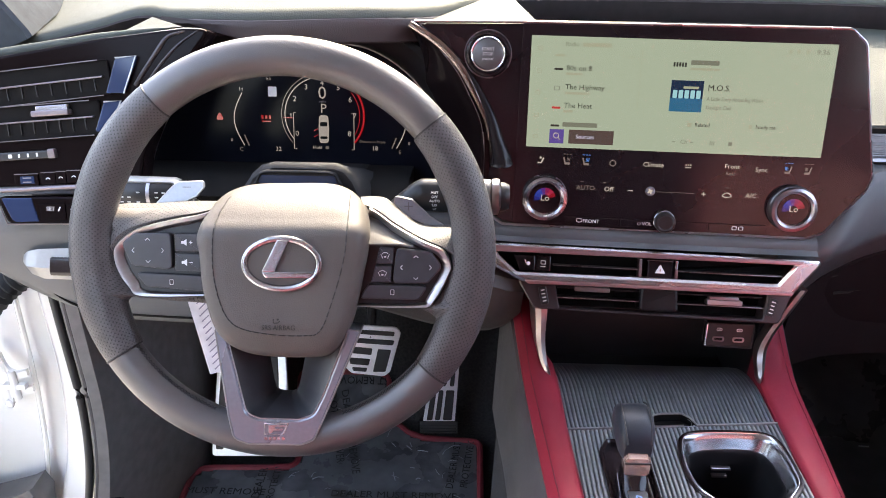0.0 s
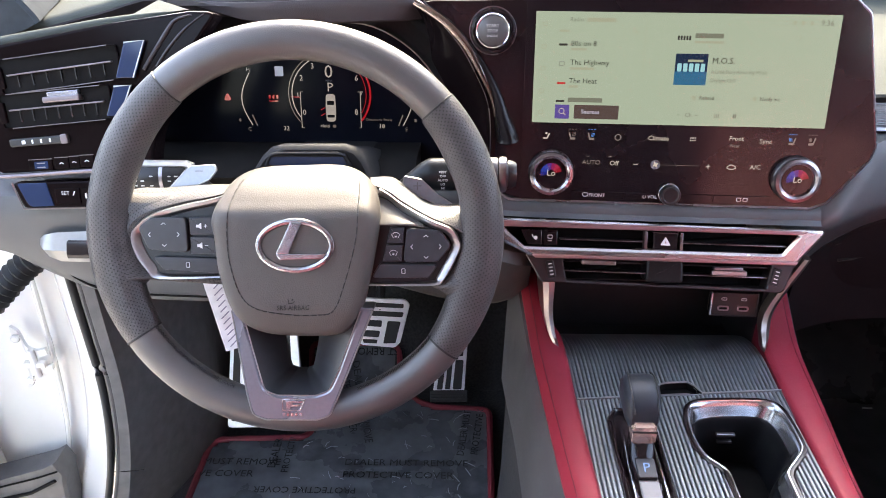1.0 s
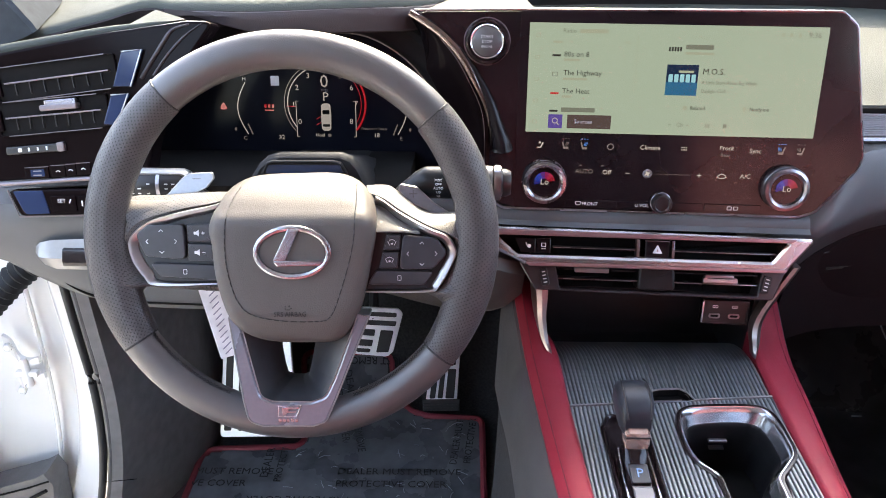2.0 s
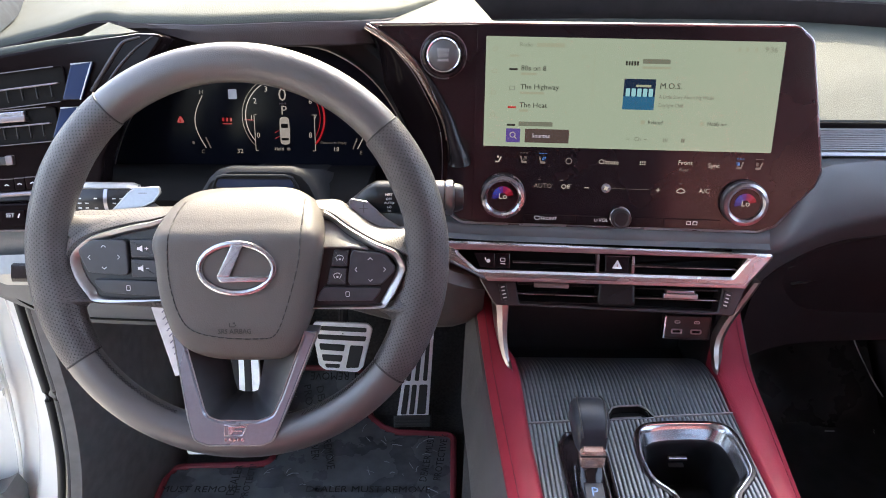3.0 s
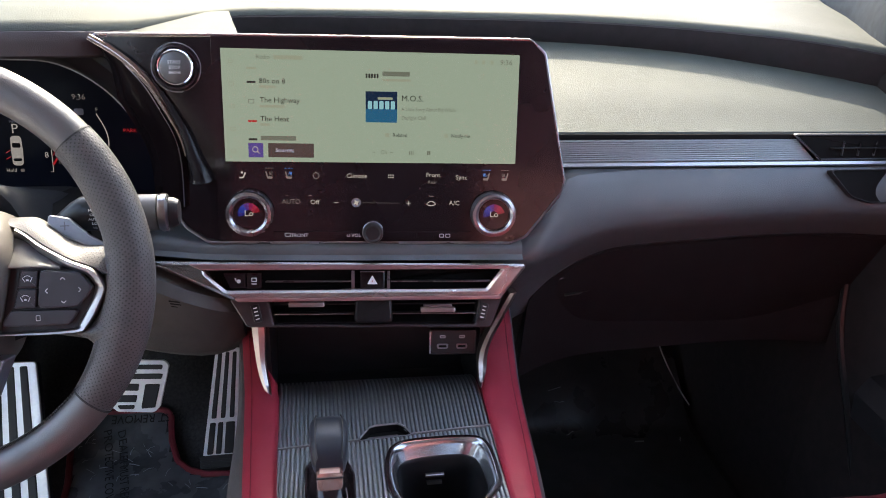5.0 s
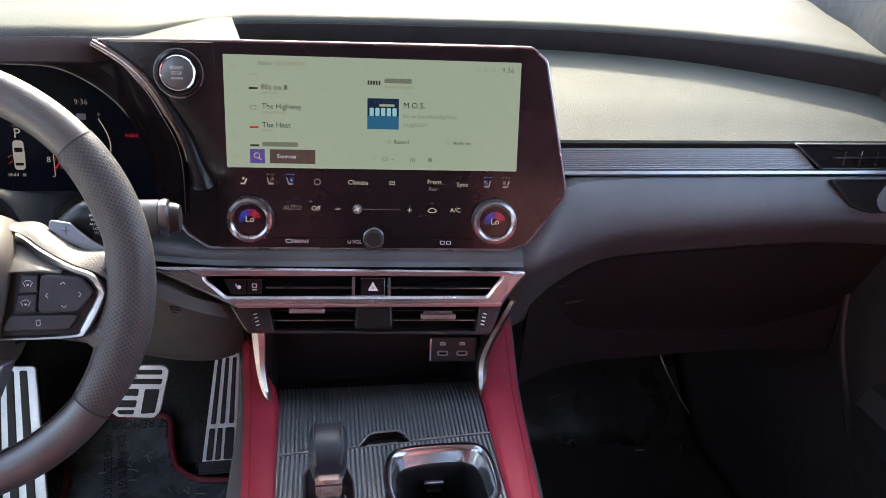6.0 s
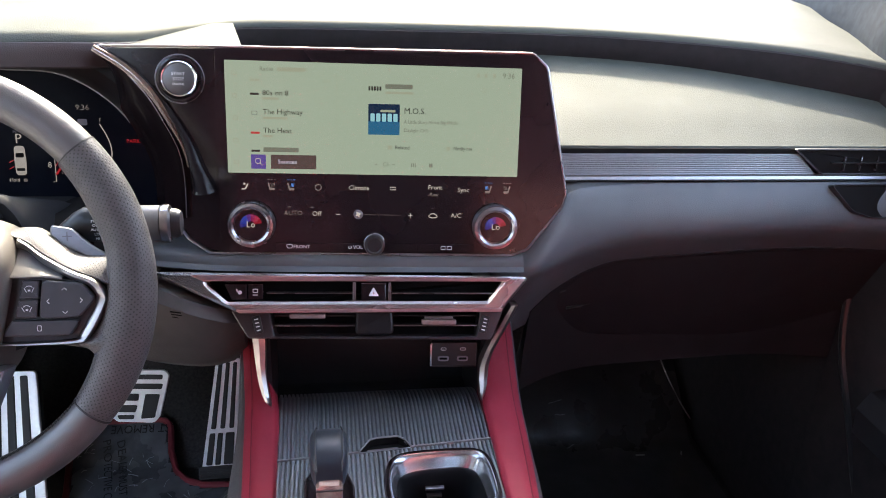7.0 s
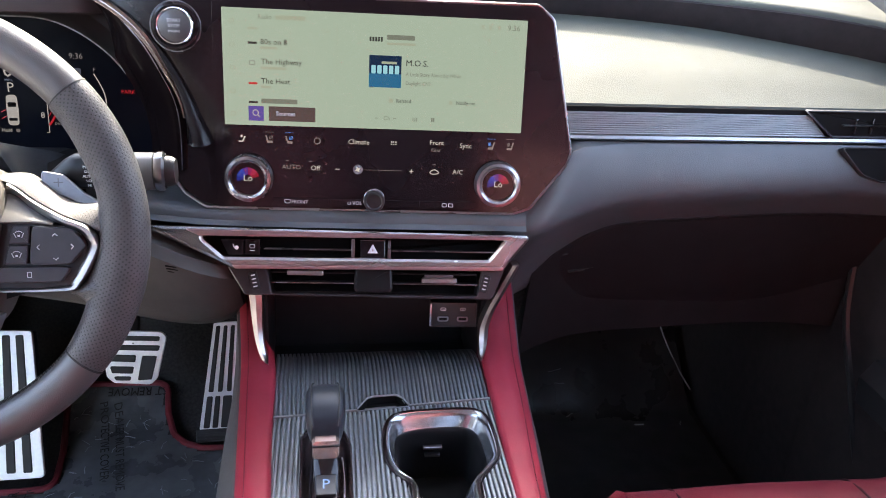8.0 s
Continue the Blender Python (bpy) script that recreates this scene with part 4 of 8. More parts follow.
def display_unit():
    u = thing("infotainment_display", "wide black touch display with rotary knobs, lit radio page", "touch screen", SM)
    glass = rpoly([(-0.1665, -0.1455), (0.154, -0.1455), (0.171, -0.139), (0.2085, -0.090), (0.212, -0.077), (0.1835, 0.060), (0.168, 0.0735), (-0.1665, 0.0705)],
                  [0.004, 0.012, 0.01, 0.012, 0.008, 0.012, 0.012, 0.001], 5)
    part("glass_panel", plate(glass, -0.016, 0.0, 0.0004), GLOSS, u, "piano black glass panel")
    left = rpoly([(-0.1655, 0.0700), (-0.280, 0.0672), (-0.262, 0.045), (-0.2414, 0.018), (-0.226, -0.012), (-0.216, -0.042), (-0.212, -0.080), (-0.2105, -0.112), (-0.198, -0.130), (-0.180, -0.142), (-0.1655, -0.1450)], [0.0005] + [0.006] * 9 + [0.0005], 3)
    part("button_panel", plate(left, -0.018, -0.002, 0.0004), GLOSS, u, "piano black panel round the start button")
    rim = [Vector((p.x, p.y, -0.002)) for p in rpoly([(-0.282, 0.0690), (-0.1665, 0.0718), (0.168, 0.0748), (0.1845, 0.0610), (0.2135, -0.077), (0.2095, -0.091), (0.172, -0.1405), (0.154, -0.1470), (-0.178, -0.1470), (-0.200, -0.132), (-0.214, -0.112)],
                                                       [0.001, 0.001, 0.012, 0.012, 0.008, 0.01, 0.01, 0.012, 0.012, 0.012, 0.002], 5)]
    part("edge_trim", tube(rim, 0.0016, 8), DARK_SILVER, u, "thin satin metal edge")
    part("back_shell", plate(offset(glass, 0.012), -0.04, -0.016, 0), SATIN_BLACK, u)
    # smooth lacquered wing that sweeps from the top corner down past the cluster
    sweep_line = curve([(-0.2862, 0.0664, 0.000), (-0.2554, 0.0478, 0.001), (-0.2314, 0.0243, 0.002), (-0.2135, -0.0056, 0.002), (-0.2005, -0.0340, 0.001), (-0.1960, -0.0640, 0.0), (-0.1960, -0.1060, -0.001)], 6)
    rows = []
    for i, p in enumerate(sweep_line):
        g = min(1.0, 0.06 + i / 14)
        rows.append([p + Vector((-q * g, -0.35 * q * g, n)) for q, n in ((-0.004, -0.012), (0.0, -0.001), (0.004, 0.001), (0.010, 0.001), (0.018, -0.002), (0.026, -0.007), (0.034, -0.014), (0.042, -0.024), (0.030, -0.03))])
    part("wing_panel", loft(rows), VENT_GLOSS, u, "smooth gloss black wing panel")
    pts = sweep_line[:-8]
    part("wing_rib", tube([p + Vector((0, 0, 0.0015)) for p in pts], [0.0010 + 0.0019 * math.sin(math.pi * min(1.0, 0.12 + 0.88 * i / (len(pts) - 1)) ** 0.75) for i in range(len(pts))], 10, wide=1.6), RIB_BRIGHT, u, "thin rose metal line")
    part("wing_line", tube([p + Vector((-0.0055 * min(1, i / 10), -0.002, 0.0012)) for i, p in enumerate(sweep_line)], 0.0006, 6), DARK_SILVER, u)
    pts = curve([(-0.280, 0.0675, -0.001), (-0.246, 0.0440, 0.001), (-0.217, 0.0100, 0.002), (-0.197, -0.0260, 0.003), (-0.188, -0.0540, 0.004), (-0.1825, -0.0710, 0.004), (-0.1812, -0.0810, 0.002)], 5)
    rad = [0.0012 + 0.0062 * (i / (len(pts) - 1)) + 0.0058 * max(0.0, (i - 12) / (len(pts) - 13)) ** 1.3 for i in range(len(pts) - 3)] + [0.0125, 0.0105, 0.005]
    part("sensor_housing", tube(pts, rad, 16, up=(0, 0, 1)), WING_SATIN, u, "dark satin band ending in a small bump")
    part("chrome_ring", tube([(-0.2021 + 0.0248 * math.cos(a), 0.038 + 0.0248 * math.sin(a), 0.0) for a in steps(0, 2 * math.pi, 48)], 0.0006, 6), DARK_SILVER, u)
    # lit page
    part("lit_page", plate(rpoly([(-0.1562, -0.0583), (0.1565, -0.0578), (0.1563, 0.0588), (-0.1568, 0.0588)], 0.0006, 2), 0.0, 0.0004, 0), SCREEN, u, "pale lit radio page")
    z = 0.0006
    text("Radio", -0.121, 0.0507, z, 0.0062, UI_MID, u)
    strip(0.030, 0.0042, -0.088, 0.0507, z, UI_PALE, u, "title_bar")
    strip(0.010, 0.0022, -0.126, 0.0392, z, UI_PALE, u)
    text("Edit", -0.0549, 0.0393, z, 0.0042, UI_PALE, u)
    text("80s on 8", -0.1186, 0.0262, z, 0.0078, UI_DARK, u)
    strip(0.017, 0.0026, -0.110, 0.0205, z, UI_PALE, u)
    text("The Highway", -0.1184, 0.0066, z, 0.0078, UI_DARK, u)
    strip(0.026, 0.0026, -0.1055, 0.0003, z, UI_PALE, u)
    text("The Heat", -0.1185, -0.0129, z, 0.0078, UI_DARK, u)
    strip(0.010, 0.0026, -0.1135, -0.0187, z, UI_PALE, u)
    strip(0.037, 0.0048, -0.100, -0.0330, z, UI_MID, u, "station_bar")
    for y, mat in ((0.0250, UI_DARK), (-0.0154, UI_RED), (-0.0345, UI_DARK)):
        strip(0.009, 0.0022, -0.1266, y, z, mat, u, "station_badge")
    part("station_badge", hoop(rrect(0.006, 0.0045, 0.0008), rrect(0.0048, 0.0033, 0.0006), 0, 0.0003, 0.0001, m=mid(-0.1271, 0.0052, z)), UI_MID, u)
    part("search_button", plate(rrect(0.0155, 0.0152, 0.0006), 0, 0.0004, 0, m=mid(-0.124, -0.0460, z)), UI_PURPLE, u, "violet search button")
    part("search_glass", tube([(-0.1245 + 0.0028 * math.cos(a), -0.0452 + 0.0028 * math.sin(a), z + 0.0005) for a in steps(0, 6.28, 16)], 0.0004, 6), GLOW_WHITE, u)
    strip(0.0035, 0.0009, -0.1212, -0.0485, z + 0.0005, GLOW_WHITE, u, turn=-45)
    part("source_button", plate(rrect(0.048, 0.0150, 0.0006), 0, 0.0004, 0, m=mid(-0.087, -0.0458, z)), UI_BOX, u, "brown source button")
    text("Sources", -0.1035, -0.0458, z + 0.0005, 0.0062, LETTER, u)
    part("cover_art", plate(rrect(0.0335, 0.0325, 0.0004), 0, 0.0004, 0, m=mid(0.009, 0.0015, z)), UI_NAVY, u, "blue square cover art")
    part("cover_glow", plate(rrect(0.0335, 0.014, 0.0004), 0, 0.0003, 0, m=mid(0.009, -0.0077, z + 0.0003)), UI_BLUE, u)
    for k in range(5):
        strip(0.0045, 0.0085, -0.0032 + 0.0061 * k, 0.0035, z + 0.0005, UI_CYAN, u, "cover_letter_block")
    strip(0.016, 0.0025, 0.013, 0.0105, z + 0.0005, UI_PALE, u)
    for k in range(5):
        strip(0.0019, 0.0045, -0.0068 + 0.0029 * k, 0.0338, z, UI_DARK, u, "badge_block")
    strip(0.029, 0.0048, 0.0245, 0.0362, z, UI_MID, u, "title_bar")
    strip(0.030, 0.0024, 0.0250, 0.0297, z, UI_PALE, u)
    text("M.O.S.", 0.0302, 0.0107, z, 0.0088, UI_DARK, u)
    text("A Little Story About Big Whale", 0.0304, -0.0006, z, 0.0056, UI_MID, u, stretch=0.82)
    text("Daylight Chill", 0.0306, -0.0096, z, 0.0056, UI_MID, u, stretch=0.86)
    text("Related", 0.0211, -0.0282, z, 0.0058, UI_DARK, u, stretch=0.9)
    strip(0.0045, 0.0045, 0.0155, -0.0282, z, UI_PALE, u)
    text("Notify me", 0.0846, -0.0282, z, 0.0056, UI_DARK, u, stretch=0.9)
    strip(0.0035, 0.0045, 0.0790, -0.0282, z, UI_PALE, u)
    text("Ch", 0.008, -0.0467, z, 0.0062, UI_MID, u)
    for x in (0.001, 0.020):
        strip(0.003, 0.0008, x, -0.0467, z, UI_MID, u)
    for x in (0.0395, 0.0415, 0.0435):
        strip(0.0008, 0.0042, x, -0.0470, z, UI_MID, u)
    for x in (0.0595, 0.0615):
        strip(0.0016, 0.0042, x, -0.0468, z, UI_MID, u)
    text("9:36", 0.1353, 0.0503, z, 0.0078, UI_MID, u)
    for x in (0.1093, 0.1174, 0.1265):
        strip(0.0028, 0.0042, x, 0.0502, z, UI_PALE, u)
    strip(0.0004, 0.060, -0.041, 0.018, z, UI_PALE, u, "divider")
    part("heart_mark", tube(closed_curve([(0.1155, 0.0325, z), (0.1180, 0.0358, z), (0.1168, 0.0376, z), (0.1155, 0.0366, z), (0.1142, 0.0376, z), (0.1130, 0.0358, z)], 3), 0.0003, 5, closed=True), UI_PALE, u)
    for y in (0.046, 0.0228, 0.0, -0.0237, -0.0467):
        part("side_icon", hoop(rrect(0.0052, 0.0045, 0.001), rrect(0.0036, 0.0029, 0.0006), 0, 0.0003, 0.0001, m=mid(-0.147, y, z)), UI_PALE, u)
    # climate row
    y = -0.0728
    text("Climate", -0.0287, y, z, 0.0072, GLOW_WHITE, u)
    for i in range(3):
        for j in range(2):
            strip(0.0013, 0.0013, 0.0172 + 0.0024 * i, y - 0.0012 + 0.0026 * j, z, GLOW_WHITE, u)
    text("Front", 0.0580, -0.0711, z, 0.0070, GLOW_WHITE, u)
    text("Rear", 0.0599, -0.0789, z, 0.0056, GLOW_GREY, u)
    text("Sync", 0.0905, -0.0735, z, 0.0072, GLOW_WHITE, u)
    text("AUTO", -0.0983, -0.1015, z, 0.0072, GLOW_GREY, u)
    text("Off", -0.0680, -0.1019, z, 0.0075, GLOW_WHITE, u)
    text("A/C", 0.0840, -0.1022, z, 0.0072, GLOW_WHITE, u)
    strip(0.0055, 0.0008, -0.0396, -0.1022, z, GLOW_WHITE, u, "minus_mark")
    strip(0.0050, 0.0008, 0.0393, -0.1024, z, GLOW_WHITE, u, "plus_mark")
    strip(0.0008, 0.0050, 0.0393, -0.1024, z, GLOW_WHITE, u, "plus_mark")
    part("fan_knob", plate(disc(0.0052, -0.018, -0.102, 20), 0, 0.0004, 0, m=mid(0, 0, z)), DIM_LETTER, u)
    for a in (20, 110, 200, 290):
        strip(0.0032, 0.0016, -0.018 + 0.0016 * math.cos(radians(a)), -0.102 + 0.0016 * math.sin(radians(a)), z + 0.0005, GLOW_WHITE, u, "fan_blade", turn=a + 30)
    strip(0.042, 0.0003, 0.008, -0.1022, z, GLOW_GREY, u, "slider_line")
    for x, mat in ((-0.1109, GLOW_GREY), (-0.0902, GLOW_BLUE), (0.1246, GLOW_BLUE), (0.1453, GLOW_GREY)):
        flip = 1 if x < 0 else -1
        part("seat_symbol", plate(rpoly([(x - flip * 0.0042, y + 0.0045), (x - flip * 0.0027, y + 0.0045), (x - flip * 0.0012, y - 0.0010), (x + flip * 0.0034, y - 0.0012), (x + flip * 0.0034, y - 0.0036), (x - flip * 0.0022, y - 0.0036)], 0.0006, 2), 0, 0.0003, 0, m=mid(0, 0, z)), GLOW_GREY, u)
        for k in range(3):
            strip(0.0005, 0.0040, x + flip * (0.0004 + 0.0013 * k), y + 0.0022, z, mat, u, "heat_mark", turn=-12 * flip)
        for k in range(3):
            strip(0.0022, 0.0006, x - 0.003 + 0.0033 * k, y + 0.0078, z, GLOW_BLUE if mat is GLOW_BLUE else GLOW_GREY, u)
    part("airflow_symbol", tube([(-0.1425, -0.0755, z), (-0.1385, -0.0755, z), (-0.136, -0.070, z)], 0.0008, 6), GLOW_WHITE, u)
    part("airflow_head", plate(disc(0.0013, -0.1395, -0.0700, 12), 0, 0.0003, 0, m=mid(0, 0, z)), GLOW_WHITE, u)
    part("wheel_symbol", tube([(-0.0611 + 0.0032 * math.cos(a), y + 0.0032 * math.sin(a), z) for a in steps(0, 6.28, 14)], 0.0005, 6), GLOW_GREY, u)
    part("recirculation_symbol", tube(closed_curve([(0.0595, -0.1035, z), (0.0625, -0.1005, z), (0.0660, -0.1005, z), (0.0690, -0.1035, z), (0.0640, -0.1050, z)], 3), 0.0005, 6, closed=True), GLOW_WHITE, u)
    for x in (-0.0925, -0.068, 0.0638):
        strip(0.0035, 0.0007, x, -0.0945, z, GLOW_GREY, u)
    # lower key row
    for x0, x1 in ((-0.108, -0.049), (-0.047, 0.047), (0.049, 0.111)):
        part("key", plate(rrect(x1 - x0, 0.0085, 0.0008, (x0 + x1) / 2, -0.1387), -0.001, 0.0014, 0.0005), GLOSS, u, "narrow gloss black key")
    text("FRONT", -0.0885, -0.1387, 0.0016, 0.0055, LETTER, u)
    part("defrost_symbol", tube(closed_curve([(-0.0955, -0.1365, 0.0016), (-0.0895, -0.1365, 0.0016), (-0.0905, -0.1398, 0.0016), (-0.0945, -0.1398, 0.0016)], 3), 0.0004, 5, closed=True), LETTER, u)
    text("VOL", -0.0235, -0.1387, 0.0016, 0.0055, LETTER, u)
    part("power_symbol", tube([(-0.0268 + 0.0016 * math.cos(a), -0.1387 + 0.0016 * math.sin(a), 0.0016) for a in steps(2.1, 7.3, 10)], 0.0003, 5), LETTER, u)
    for x in (0.0765, 0.0835):
        part("defrost_symbol", hoop(rrect(0.0052, 0.0042, 0.001), rrect(0.004, 0.003, 0.0008), 0, 0.0003, 0.0001, m=mid(x, -0.1387, 0.0016)), LETTER, u)
    # rotary knobs
    for x in (-0.1325, 0.1335):
        k = part("temperature_knob", lathe([(0.0245, 0.0), (0.0245, 0.010), (0.0238, 0.0125), (0.0205, 0.0135), (0.0180, 0.0115), (0.0172, 0.006), (0.0001, 0.006)], 48, x, -0.1135), DARK_SILVER, u, "chrome ringed temperature knob")
        part("knob_grip", lathe([(0.0252, 0.0), (0.0252, 0.007), (0.0245, 0.008), (0.0238, 0.008)], 48, x, -0.1135), DARK_SILVER, k)
        part("knob_face", plate(disc(0.0172, x, -0.1135, 40), 0.006, 0.0085, 0.0008), GLOSS, k, "black lit knob face")
        for i, mat in enumerate(KNOB_GLOW):
            a0, a1 = 196 - 26.5 * i, 196 - 26.5 * (i + 1)
            pts = [Vector((x + q * math.cos(radians(a)), -0.1135 + q * math.sin(radians(a)))) for q, span in ((0.0118, steps(a0, a1, 4)), (0.0042, steps(a1, a0, 2))) for a in span]
            part("colour_arc", plate(pts, 0.0086, 0.0090, 0), mat, k)
        text("Lo", x, -0.1130, 0.0095, 0.0095, GLOW_WHITE, k, align="CENTER")
    v = part("volume_knob", lathe([(0.0112, 0.0), (0.0112, 0.010), (0.0105, 0.0115), (0.0085, 0.0120), (0.0075, 0.0112), (0.0001, 0.0112)], 40, 0.0, -0.1345), SATIN_BLACK, u, "small black volume knob")
    part("knob_ring", lathe([(0.0118, 0.0), (0.0118, 0.003), (0.0112, 0.0035)], 40, 0.0, -0.1345), DARK_SILVER, v)
    # start button
    s = part("start_button", lathe([(0.0238, -0.004), (0.0238, 0.002), (0.0228, 0.0045), (0.0205, 0.0048), (0.0190, 0.0035), (0.0182, 0.0010), (0.0001, 0.0010)], 48, -0.2021, 0.038), GLOSS, u, "round start button with chrome ring")
    part("button_ring", lathe([(0.0186, 0.0), (0.0186, 0.0048), (0.0176, 0.0060), (0.0166, 0.0055), (0.0160, 0.003)], 48, -0.2021, 0.038), CHROME, s)
    part("button_cap", lathe([(0.0162, 0.002), (0.0160, 0.0052), (0.0145, 0.0062), (0.0001, 0.0066)], 40, -0.2021, 0.038), CAP_METAL, s, "brushed button cap")
    for i, w in enumerate(("START", "STOP", "ENGINE")):
        text(w, -0.2021, 0.0432 - 0.0052 * i, 0.0067, 0.0047 if i < 2 else 0.0034, DIM_WHITE, s, align="CENTER")


display_unit()

# ---- centre vents, USB panel and the bright legs ----
VM = axes((0.0, 0.850, 0.600), (0.998307, -0.058163, 0), (0.0244, 0.42, 0.907))


def centre_vents():
    c = thing("centre_vents", "two-row centre air vents in a satin metal frame", "air vent", VM)
    outer = rpoly([(-0.243, 0.0215), (0.170, 0.0180), (0.172, 0.014), (0.144, -0.0195), (-0.149, -0.021)], [0.002, 0.003, 0.003, 0.004, 0.004], 4)
    inner = rpoly([(-0.184, 0.0115), (0.143, 0.0125), (0.1435, 0.0115), (0.127, -0.0095), (-0.158, -0.0105)], [0.003, 0.003, 0.003, 0.003, 0.003], 4)
    part("vent_frame", hoop(outer, inner, -0.02, 0.006, 0.003), LEG_METAL, c, "satin silver vent frame")
    part("vent_box", plate(offset(outer, 0.006), -0.06, -0.022, 0), CAVITY, c)
    part("upper_bar", plate(rpoly([(-0.200, 0.0188), (0.155, 0.0168), (0.147, 0.0125), (-0.184, 0.0120)], 0.001, 2), 0.004, 0.0072, 0.001), ROSE, c, "rose tinted upper bar")
    for x in (-0.1465, -0.129):
        k = part("key", plate(rpoly([(x - 0.0082 - (0.008 if x < -0.14 else 0), 0.0085), (x + 0.0082, 0.0085), (x + 0.0082, -0.0085), (x - 0.0082, -0.0085)], 0.0012, 3), -0.01, -0.001, 0.0008), GLOSS, c, "gloss black switch")
        if x < -0.14:
            part("symbol", plate(disc(0.0022, x + 0.001, -0.0006, 14), 0, 0.0003, 0, m=mid(0, 0, -0.0009)), LETTER, k)
            strip(0.0012, 0.0036, x - 0.0022, 0.0016, -0.0009, LETTER, k, turn=18)
        else:
            part("symbol", hoop(rrect(0.0056, 0.0044, 0.001, x, 0.0012), rrect(0.0042, 0.0030, 0.0007, x, 0.0012), 0, 0.0003, 0.0001, m=mid(0, 0, -0.0009)), LETTER, k)
            strip(0.0052, 0.0009, x, -0.0034, -0.0009, LETTER, k)
    hz = part("hazard_switch", plate(rrect(0.027, 0.019, 0.0015), -0.01, 0.0012, 0.001), GLOSS, c, "gloss black hazard switch")
    part("triangle", plate(rpoly([(-0.0058, -0.0042), (0.0058, -0.0042), (0, 0.0058)], 0.0005, 2), 0, 0.0004, 0, m=mid(0, 0, 0.0013)), LETTER, hz, "white warning triangle")
    part("triangle_mark", plate(rpoly([(-0.0010, -0.0020), (0.0010, -0.0020), (0, 0.0015)], 0.0002, 1), 0, 0.0003, 0, m=mid(0, 0, 0.0017)), ROSE, hz)
    for y in (-0.0096, 0.0096):
        part("switch_edge", box(-0.0135, 0.0135, y - 0.0004, y + 0.0004, -0.004, 0.0016, 0.0002), EDGE_MAUVE, hz)
    part("lower_bar", plate(rpoly([(-0.1500, -0.0188), (0.1450, -0.0172), (0.1420, -0.0212), (-0.1450, -0.0228)], 0.001, 2), 0.003, 0.0070, 0.001), ROSE, c, "rose tinted lower bar")
    for x0, x1 in ((-0.117, -0.021), (0.021, 0.136)):
        part("blade", box(x0, x1, -0.0022, -0.0004, -0.03, -0.003, 0.0006), VENT_BLACK, c, "vent blade")
        part("blade_edge", box(x0, x1, -0.0017, -0.0009, -0.004, -0.0024, 0.0003), DARK_SILVER, c)
        for i in range(7):
            xx = x0 + (x1 - x0) * (i + 0.7) / 7.4
            part("fin", box(xx - 0.0006, xx + 0.0006, -0.009, 0.011, -0.035, -0.024, 0), CAVITY, c)
    for x in (-0.0215, 0.0180):
        part("post", box(x - 0.0016, x + 0.0016, -0.0095, 0.0105, -0.012, 0.0005, 0.0005), DARK_SILVER, c)
    # lower row, set back
    lower = rpoly([(-0.156, -0.0205), (0.146, -0.021), (0.134, -0.054), (-0.137, -0.0515)], [0.002, 0.002, 0.006, 0.006], 4)
    hole = rpoly([(-0.114, -0.0215), (0.120, -0.0225), (0.116, -0.050), (-0.108, -0.049)], [0.001, 0.001, 0.003, 0.003], 4)
    part("lower_frame", hoop(lower, hole, -0.03, -0.004, 0.0015), TRIM_PLASTIC, c, "dark plum lower frame")
    part("vent_box", plate(offset(lower, 0.004), -0.07, -0.032, 0), CAVITY, c)
    for x0, x1, tx, ty in ((-0.110, -0.019, -0.0725, -0.0265), (0.022, 0.117, 0.0735, -0.0335)):
        part("blade", box(x0, x1, -0.0385, -0.0368, -0.034, -0.008, 0.0006), VENT_BLACK, c, "vent blade")
        part("blade_edge", box(x0, x1, -0.0382, -0.0374, -0.009, -0.0074, 0.0003), DARK_SILVER, c)
        part("blade", box(x0, x1, -0.0275, -0.0258, -0.034, -0.010, 0.0006), VENT_BLACK, c, "vent blade")
        t = part("slider", plate(rrect(0.039, 0.0058, 0.0015, tx, ty), -0.012, -0.002, 0.0012), SILVER, c, "satin silver slider")
        part("slider_foot", box(tx - 0.016, tx + 0.016, ty - 0.0004, ty + 0.0062, -0.014, -0.006, 0.0008), DARK_SILVER, t)
        for i in range(6):
            xx = x0 + (x1 - x0) * (i + 0.7) / 6.4
            part("fin", box(xx - 0.0006, xx + 0.0006, -0.047, -0.023, -0.04, -0.030, 0), CAVITY, c)
    part("middle_block", plate(rpoly([(-0.019, -0.0195), (0.0215, -0.0195), (0.0225, -0.044), (0.018, -0.0475), (-0.016, -0.0475), (-0.020, -0.044)], 0.003, 3), -0.03, -0.001, 0.003), VENT_BLACK, c, "black centre block")
    for x, a in ((-0.1265, -14), (0.1245, 14)):
        w = part("thumb_wheel", plate(rrect(0.0090, 0.0200, 0.002), -0.008, -0.0015, 0.001, m=mid(x, -0.036, 0, -a)), SATIN_BLACK, c, "black thumb wheel")
        for i in range(4):
            strip(0.0042, 0.0012, x + (-0.006 + 0.004 * i) * math.sin(radians(a)) , -0.036 + (-0.006 + 0.004 * i), -0.0013, LETTER, w, turn=-a)
    # USB panel
    usb = thing("usb_panel", "plum plastic panel with two USB sockets", "socket panel", axes((0.0965, 0.859, 0.5095), (0.998307, -0.058163, 0), (0.01, 0.16, 0.98)))
    part("plate", plate(rrect(0.053, 0.029, 0.002), -0.012, 0.0, 0.001), SATIN_BLACK, usb)
